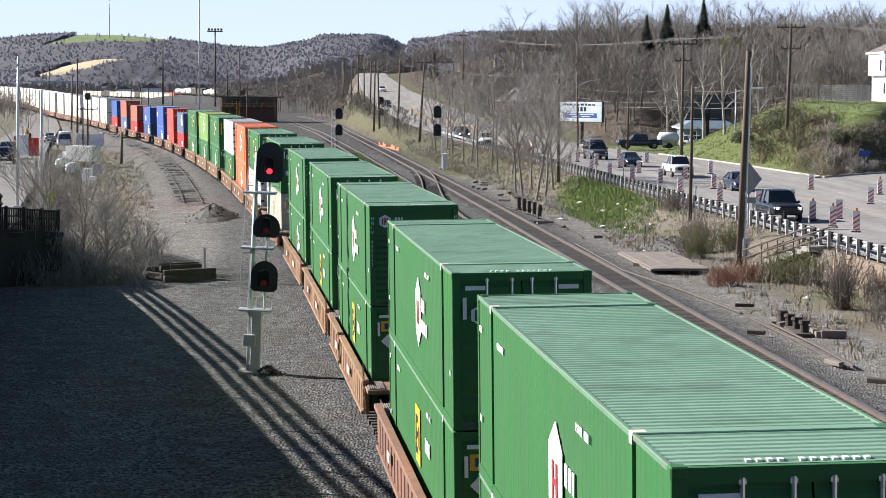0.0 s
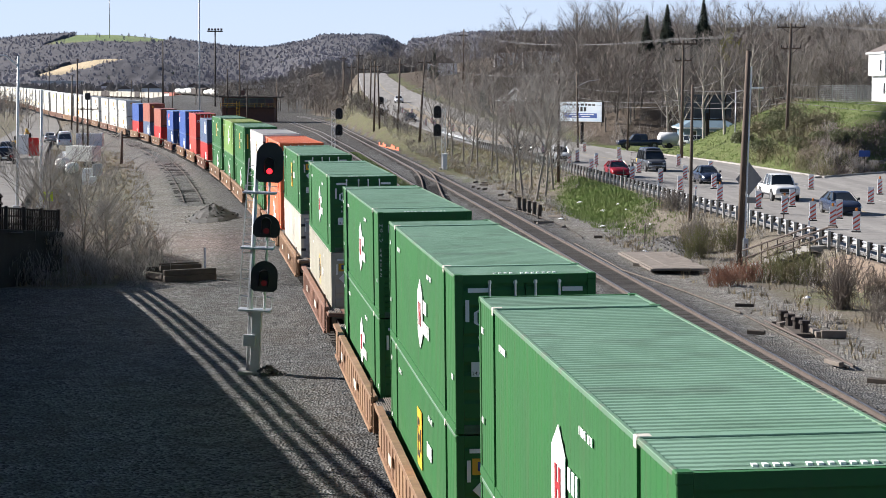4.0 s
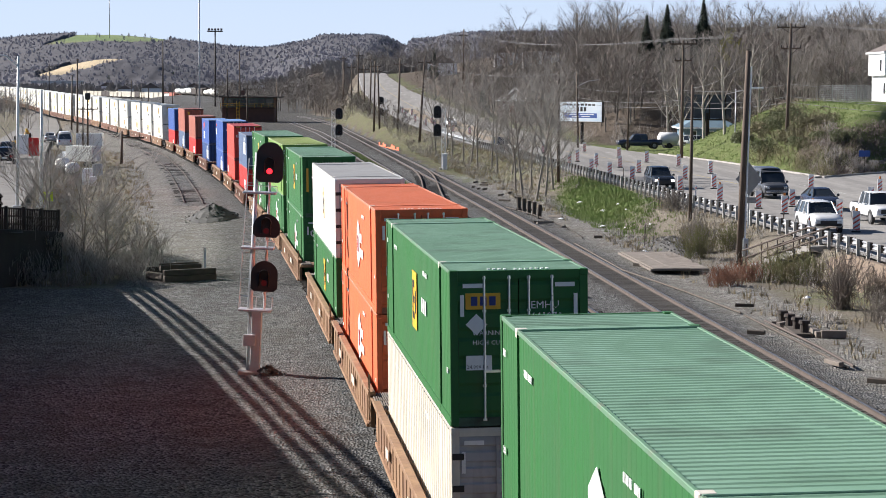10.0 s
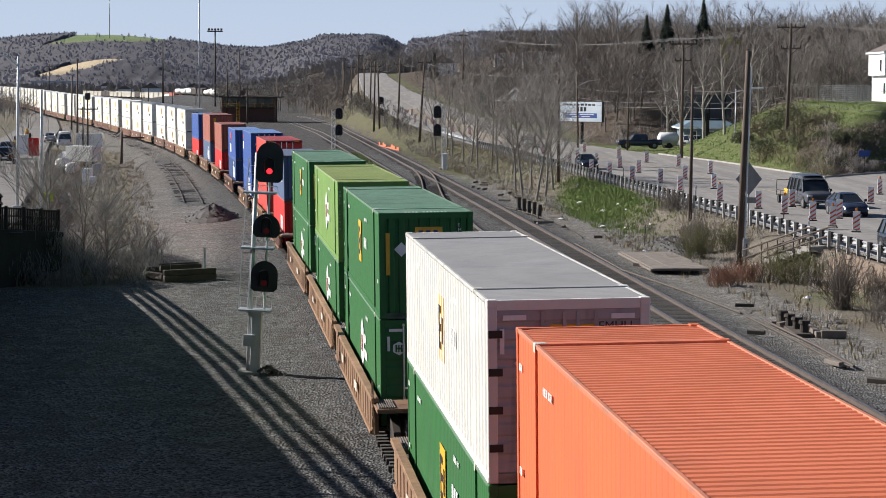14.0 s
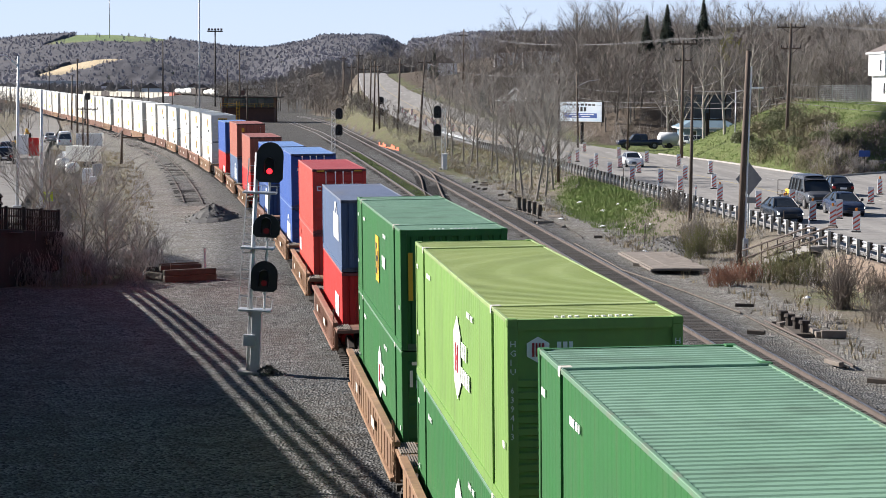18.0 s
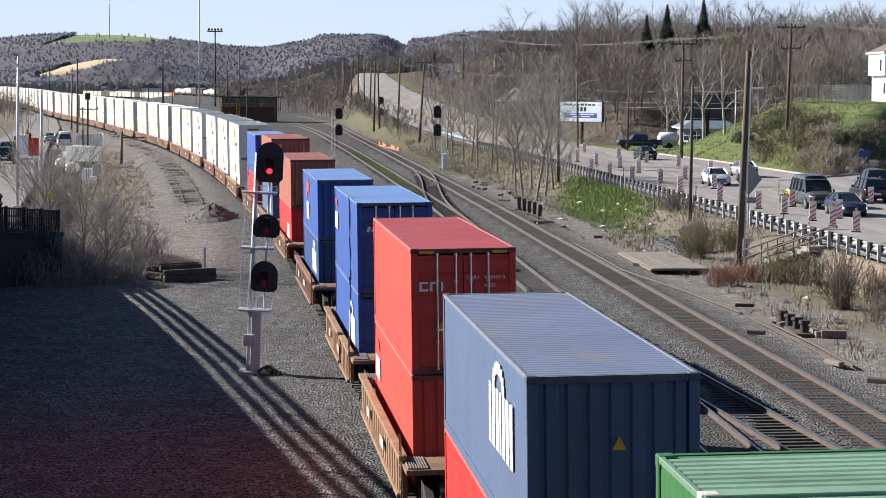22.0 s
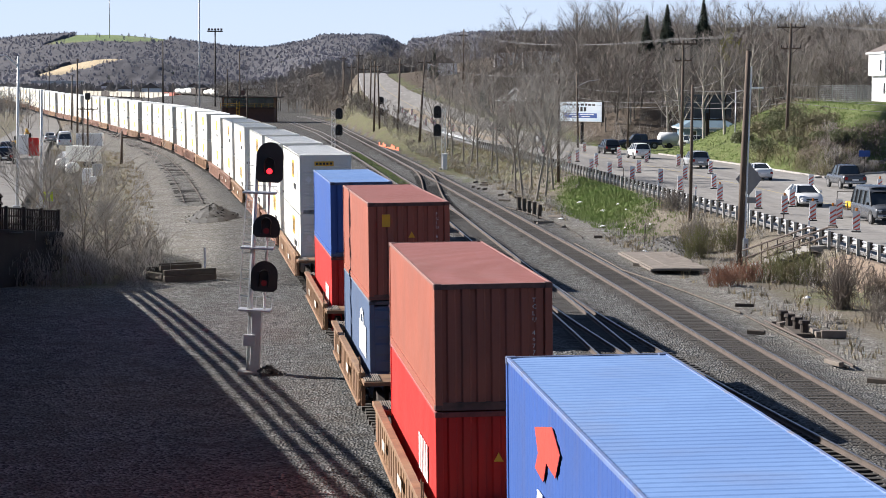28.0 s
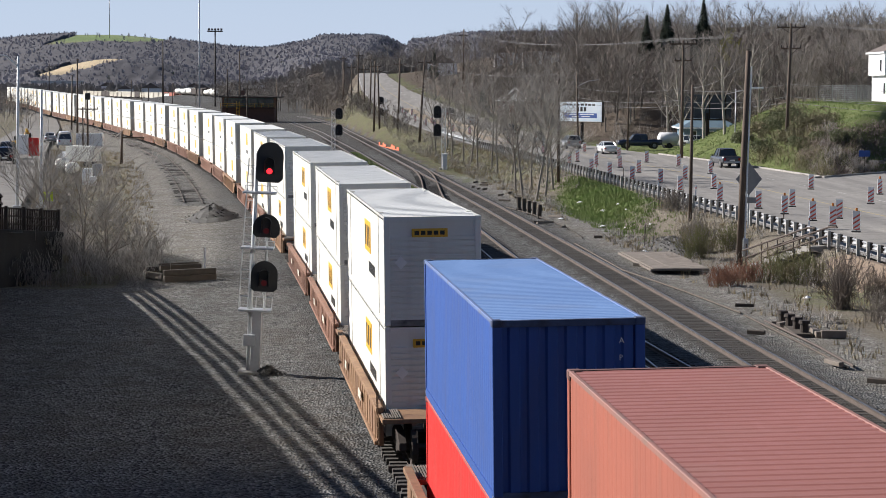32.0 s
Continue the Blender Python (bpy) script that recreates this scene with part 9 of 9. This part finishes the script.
# each one: lane across the road, speeds before and after what is seen, and (seconds, distance) along the road
TRAFFIC = (
    ("black_pickup", 0.11, -20.0, -20.0, ((0, 135.5), (0.5, 125.4), (1, 115.5))),
    ("grey_sedan", 0.39, -9.5, -6.0, ((0, 173.2), (0.5, 167.9), (1, 163.2), (1.5, 159.0), (2, 155.1), (2.5, 151.5), (3, 148.2), (3.5, 145.0), (5.5, 133.5))),
    ("white_pickup", 0.39, -10.8, -3.2, ((0, 198.5), (0.5, 192.7), (1, 187.3), (1.5, 182.4), (2, 177.8), (2.5, 173.0), (3, 167.9), (3.5, 162.8), (5.5, 149.0), (6, 146.4), (6.5, 144.1), (7, 142.3), (7.5, 140.9), (8, 139.6), (8.5, 138.3), (9, 136.9), (9.5, 135.2), (10, 133.5))),
    ("blue_sedan", 0.39, -8.8, -5.3, ((0, 222.2), (0.5, 217.6), (1, 213.2), (1.5, 209.0), (2, 204.7), (2.5, 200.2), (3, 195.1), (3.5, 189.2), (5.5, 175.2), (6, 170.5), (6.5, 166.0), (7, 162.1), (7.5, 158.6), (8, 155.4), (8.5, 152.6), (9, 150.4), (9.5, 148.7), (10, 147.2), (10.5, 145.7), (11, 144.4), (11.5, 143.2), (12, 142.2), (12.5, 141.3), (13, 140.5), (14, 140.5), (16.5, 141.0), (19, 141.5), (23.5, 140.5), (24, 137.8), (24.5, 135.1), (25, 132.5))),
    ("van", 0.39, -7.1, -3.6, ((0, 242.2), (0.5, 237.8), (1, 233.5), (2, 228.0), (2.5, 223.5), (3, 219.2), (3.5, 215.0), (5.5, 199.0), (6, 194.0), (6.5, 189.2), (7, 185.0), (7.5, 181.4), (8, 177.9), (8.5, 174.1), (9, 170.0), (9.5, 166.1), (10, 162.7), (10.5, 159.9), (11, 157.7), (11.5, 155.8), (12, 154.2), (12.5, 152.6), (13, 151.2), (14, 150.0), (16.5, 149.8), (19, 149.5), (23.5, 149.2), (24, 147.8), (25, 147.2), (25.5, 145.2), (27.5, 135.2))),
    ("red_sedan", 0.11, -15.5, -23.9, ((2, 230.0), (2.5, 222.9), (3, 215.1), (3.5, 206.8), (5.5, 167.2), (6, 155.3), (6.5, 143.5), (7, 131.6), (7.5, 119.5))),
    ("white_suv", 0.11, -15.0, -20.9, ((3.5, 240.0), (5.5, 211.0), (6, 203.2), (6.5, 194.9), (7, 186.1), (7.5, 176.7), (8, 166.9), (8.5, 156.6), (9, 146.1), (9.5, 135.6), (10, 125.2), (10.5, 114.8))),
    ("dark_suv", 0.11, -13.4, -17.5, ((6.5, 228.5), (7, 222.3), (7.5, 215.6), (8, 208.4), (8.5, 200.7), (9, 192.5), (9.5, 184.1), (10, 175.8), (10.5, 167.7), (11, 159.6), (11.5, 151.2), (12, 142.5), (12.5, 133.8), (13, 125.1), (13.5, 116.2))),
    ("dark_sedan", 0.11, -16.5, -19.7, ((13, 230.8), (13.5, 222.7), (14, 214.5), (14.5, 206.0), (16.5, 165.0), (17, 154.5), (17.5, 144.3), (18, 134.4), (18.5, 124.6), (19, 114.8))),
    ("white_sedan", 0.39, -18.9, -7.4, ((13, 302.5), (13.5, 294.8), (14, 287.0), (16.5, 236.5), (17, 231.6), (17.5, 226.5), (18, 221.4), (18.5, 216.2), (19, 211.1), (19.5, 206.0), (20, 201.0), (20.5, 195.9), (21, 190.9), (21.5, 186.3), (22, 182.1), (22.5, 178.1), (23, 174.2), (23.5, 170.5), (24, 167.3), (24.5, 164.8), (25, 163.0), (25.5, 161.5), (27.5, 154.2), (28, 151.8), (28.5, 149.4), (29, 147.0), (29.5, 144.4), (30, 141.1), (30.5, 137.3), (31, 133.2))),
    ("black_sedan", 0.68, 20.6, 15.9, ((17.5, 156.2), (18, 166.5), (18.5, 176.8), (19, 187.2), (19.5, 197.3), (20, 206.9), (20.5, 215.9), (21, 224.8), (21.5, 233.8), (22, 242.6), (22.5, 250.9), (23, 258.8), (23.5, 266.5))),
    ("silver_sedan", 0.68, 21.1, 16.2, ((20, 157.0), (20.5, 167.8), (21, 178.4), (21.5, 188.7), (22, 198.8), (22.5, 208.6), (23, 218.0), (23.5, 227.0), (24, 235.5), (24.5, 243.6), (25, 251.7), (25.5, 259.8))),
    ("black_suv", 0.68, 18.2, 16.2, ((22.5, 166.2), (23, 175.2), (23.5, 184.3), (24, 193.5), (24.5, 202.7), (25, 211.7), (25.5, 220.2), (27.5, 253.2), (28, 261.0), (28.5, 268.8))),
    ("white_hatch", 0.68, 21.2, 14.5, ((23.5, 161.0), (24, 171.6), (24.5, 182.2), (25, 192.7), (25.5, 203.2), (27.5, 238.2), (28, 245.7), (28.5, 253.3), (29, 260.7), (29.5, 267.9), (30, 275.0))),
    ("silver_suv", 0.68, 20.2, 15.0, ((25, 158.0), (25.5, 169.2), (27.5, 209.8), (28, 218.6), (28.5, 227.4), (29, 235.9), (29.5, 244.0), (30, 251.9), (30.5, 259.7), (31, 267.3), (31.5, 274.7), (32, 282.2))),
    ("white_coupe", 0.68, 19.4, 15.7, ((27.5, 183.0), (28, 193.1), (28.5, 202.8), (29, 212.1), (29.5, 221.2), (30, 230.0), (30.5, 238.5), (31, 246.6), (31.5, 254.4), (32, 262.0))),
    ("grey_pickup", 0.86, 0.9, 13.4, ((18, 167.2), (18.5, 167.8), (19, 168.5), (20, 169.0), (23, 169.2), (25.5, 170.0), (27.5, 175.0), (28, 177.9), (28.5, 181.3), (29, 185.5), (29.5, 190.4), (30, 195.8), (30.5, 201.4), (31, 207.4), (31.5, 214.2), (32, 221.5))),
)
LOOKS = {
    "black_pickup": ("pickup", "dark", "black pickup truck with headlights driving on the highway", "lit"), "grey_sedan": ("sedan", "blue", "dark blue-grey sedan waiting in traffic", ""),
    "white_pickup": ("pickup", "white", "white pickup truck in slow highway traffic", ""), "blue_sedan": ("sedan", "blue", "dark blue sedan queueing at the roadworks", "lit"),
    "van": ("van", "grey", "dark grey high-top van towing a trailer", ""), "red_sedan": ("sedan", "red", "bright red sedan driving on the highway", ""),
    "white_suv": ("suv", "white", "white off-road car driving on the highway", ""), "dark_suv": ("suv", "dark", "dark grey SUV with lit headlights", "lit"),
    "dark_sedan": ("sedan", "dark", "dark blue sedan with lit headlights", "lit"), "white_sedan": ("sedan", "white", "white sedan in slow highway traffic", ""),
    "black_sedan": ("sedan", "black", "black sedan driving away on the highway", ""), "silver_sedan": ("sedan", "silver", "silver sedan driving away on the highway", ""),
    "black_suv": ("suv", "black", "black SUV driving away on the highway", ""), "white_hatch": ("suv", "white", "white hatchback driving away on the highway", ""),
    "silver_suv": ("suv", "silver", "silver SUV driving away on the highway", ""), "white_coupe": ("sedan", "white", "white coupe driving away on the highway", ""),
    "grey_pickup": ("pickup", "grey", "dark grey pickup truck turning onto the highway", "")}
CARS = []


def drive_pose(f, y, away):
    e = 1.5
    x, xa, xb = lane(y, f), lane(y - e, f), lane(y + e, f)
    h = math.atan2(-(xb - xa), 2 * e)
    tilt = math.atan2(road_z(y + e) - road_z(y - e), 2 * e)
    m = Matrix.Translation((x, y, road_z(y) + 0.022)) @ Matrix.Rotation(h, 4, "Z") @ Matrix.Rotation(tilt, 4, "X")
    return m if away else m @ Matrix.Rotation(math.pi, 4, "Z")


def add_car(i, key, f, before, after, seen):
    kind, paint, label, extra = LOOKS[key]
    name = {"sedan": "sedan_car", "suv": "suv_car", "pickup": "pickup_truck", "van": "passenger_van"}[kind]
    th = vehicle(kind, paint, label, name, "car" if kind in ("sedan", "suv") else kind, extra)
    away = f > 0.5
    if key == "grey_pickup":
        seen = ((15, 95), (16, 118), (17, 143)) + seen[1:]
        before = 22
    hi = 740

    def dist(t):
        if t < seen[0][0]:
            y = seen[0][1] + before * (t - seen[0][0])
        elif t > seen[-1][0]:
            y = seen[-1][1] + after * (t - seen[-1][0])
        else:
            y = float(np.interp(t, [q[0] for q in seen], [q[1] for q in seen]))
        if y < -40:
            y = -40 - 30 * (1 - math.exp((y + 40) / 60)) - 4 * (i % 5)
        return min(y, hi + 4 * i)
    times = sorted({0.0, 32.0, *[float(t) for t in range(33)], *[float(q[0]) for q in seen]})
    CARS.append((th, [(t, drive_pose(f, dist(t), away)) for t in times]))
    if key == "van":
        tr = utility_trailer()
        CARS.append((tr, [(t, drive_pose(f, dist(t) + 5.2, away)) for t in times]))


for i, row in enumerate(TRAFFIC):
    add_car(i, *row)

# parked vehicles in the lot and on the yard street
pk = vehicle("pickup", "blue", "dark blue pickup truck parked on the verge", "pickup_truck", "pickup")
pk.matrix_basis = pose(25.9, 284, 1.0, 0, 0, 95)
for x, y, kind, paint, turn, lab in ((31.6, 290, "suv", "white", 60, "white SUV parked beside the shop"), (34.6, 296, "sedan", "silver", 80, "silver sedan parked beside the shop"), (37.2, 297, "sedan", "white", 85, "white sedan parked beside the shop")):
    v_ = vehicle(kind, paint, lab, "parked_car", "car")
    v_.matrix_basis = pose(x, y, ground_z(x, y) + 0.04, 0, 0, turn)
tk = empty("tank_trailer", pose(29.9, 286, 1.0, 0, 0, 95), "shiny white rounded trailer parked on the verge", "trailer")
part("shell", Shape().tube([(0, -1.35, 1.25), (0, -1.1, 1.25), (0, 1.1, 1.25), (0, 1.35, 1.25)], [0.5, 0.85, 0.85, 0.5], 18), M["signwhite"], tk, smooth=True)
for sx in (-0.85, 0.85):
    part("wheel", Shape().tube([(sx - 0.1, 0, 0.36), (sx + 0.1, 0, 0.36)], 0.36, 16), M["tyre"], tk)
part("drawbar", Shape().tube([(0, 1.2, 0.6), (0, 2.6, 0.6)], 0.06, 6), M["iron"], tk)


def box_truck(x, y, turn):
    th = empty("box_truck", pose(x, y, ground_z(x, y), 0, 0, turn) @ Matrix.Scale(0.78, 4), "white box truck parked at the yard street", "truck")
    part("cab", cabin(1.6, 1.65, 2.6, 3.6, 1.0, 0.85, 0.9, 2.2), M["car_white"], th)
    part("bonnet", rounded([(1.6, 0.4), (1.6, 1.1), (3.4, 1.05), (3.75, 0.9), (3.8, 0.4)], 1.0), M["car_white"], th)
    part("cargo_box", Shape().box(-1.15, -3.4, 0.8, 1.15, 1.5, 3.1, 0.04), M["white"], th)
    part("windscreen", cabin(2.66, 2.7, 2.72, 3.55, 0.9, 0.78, 1.15, 2.05), M["glass"], th)
    for yy in (-2.2, 2.6):
        for sx in (-0.95, 0.95):
            part("wheel", Shape().tube([(sx - 0.13, yy, 0.42), (sx + 0.13, yy, 0.42)], 0.42, 16), M["tyre"], th)


box_truck(-42.9, 252, 62)
for x, y, h in ((-39.4, 222, 1.4), (-38.0, 219.5, 1.5)):
    t_ = empty("storage_tank", pose(x, y, ground_z(x, y)), "white horizontal storage tank on the verge", "tank", "storage tanks")
    part("shell", Shape().tube([(0, -1.6, 0.95), (0, -1.3, 0.95), (0, 1.3, 0.95), (0, 1.6, 0.95)], [0.3, 0.55, 0.55, 0.3], 14), M["white"], t_, smooth=True)
    for yy in (-0.9, 0.9):
        part("saddle", Shape().box(-0.6, yy - 0.1, 0, 0.6, yy + 0.1, 0.4), M["concrete"], t_)
for x, y, w, d, h, lb in ((-37.0, 226, 1.0, 0.8, 1.3, "pale grey equipment cabinet beside tanks"), (-34.9, 207, 0.9, 0.8, 1.6, "white equipment cabinet on the verge"), (-33.9, 205.5, 0.6, 0.7, 0.9, "white low equipment cabinet on the verge"), (-56.5, 330, 4.0, 2.0, 2.0, "white utility box beside the street")):
    c_ = empty("equipment_cabinet", pose(x, y, ground_z(x, y)), lb, "cabinet")
    part("cabinet_body", Shape().box(0, 0, 0, w, d, h, 0.03), M["galv"] if "grey" in lb else M["signwhite"], c_)
    part("cabinet_door", Shape().box(0.1, -0.03, 0.15, w * 0.48, 0.0, h - 0.12, 0.01), M["galv"] if "grey" in lb else M["signwhite"], c_)
for x, y, turn, kind, paint in ((-46.0, 226, 5, "suv", "black"), (-49.5, 244, 8, "pickup", "dark"), (-46.5, 216, 5, "sedan", "black"), (-53, 300, 12, "van", "white"), (-60.5, 330, 12, "sedan", "silver")):
    v_ = vehicle(kind, paint, {"black": "black car parked on the yard street", "dark": "dark pickup parked on the yard street", "white": "white van parked on the yard street", "silver": "silver sedan parked on the yard street"}[paint], "parked_car", "car")
    v_.matrix_basis = pose(x, y, street_z(y) + 0.04, 0, 0, turn)
ex = empty("excavator", pose(-53.6, 272, street_z(272)) @ Matrix.Scale(0.7, 4), "yellow excavator with raised boom on the street", "excavator")
part("track", Shape().box(-1.4, -1.8, 0, -0.8, 1.8, 0.8, 0.2), M["iron"], ex)
part("track", Shape().box(0.8, -1.8, 0, 1.4, 1.8, 0.8, 0.2), M["iron"], ex)
part("house", Shape().box(-1.3, -1.6, 0.9, 1.3, 1.4, 2.2, 0.1), M["mark_yellow"], ex)
part("cab", Shape().box(-1.2, 0.1, 2.0, -0.1, 1.4, 3.0, 0.08), M["glass"], ex)
part("boom", Shape().tube([(0.4, 1.2, 1.6), (0.5, 3.0, 4.2), (0.6, 4.6, 3.4)], 0.22, 6), M["mark_yellow"], ex)
part("bucket", Shape().prism([(4.2, 2.4), (5.0, 2.2), (5.2, 3.0), (4.6, 3.5)], 0.2, 1.0, "x"), M["iron"], ex)
wt = empty("waste_bin", pose(-49.5, 256, street_z(256)), "red and white construction barrier on the street", "barrier")
part("red_panel", Shape().box(0, 0, 0, 1.2, 0.5, 2.2, 0.04), M["red"], wt)
part("white_panel", Shape().box(-1.4, 0, 0.2, -0.05, 0.6, 2.6, 0.1), M["signwhite"], wt)


# ---------------------------------------------------------------- what moves
def motions():
    for thing, s, side, up in RUNNING:
        walk(thing, [(t, train_pose(s, t, side, up)) for t in range(0, 33, 2)])
    for thing, rows in CARS:
        walk(thing, rows)


motions()
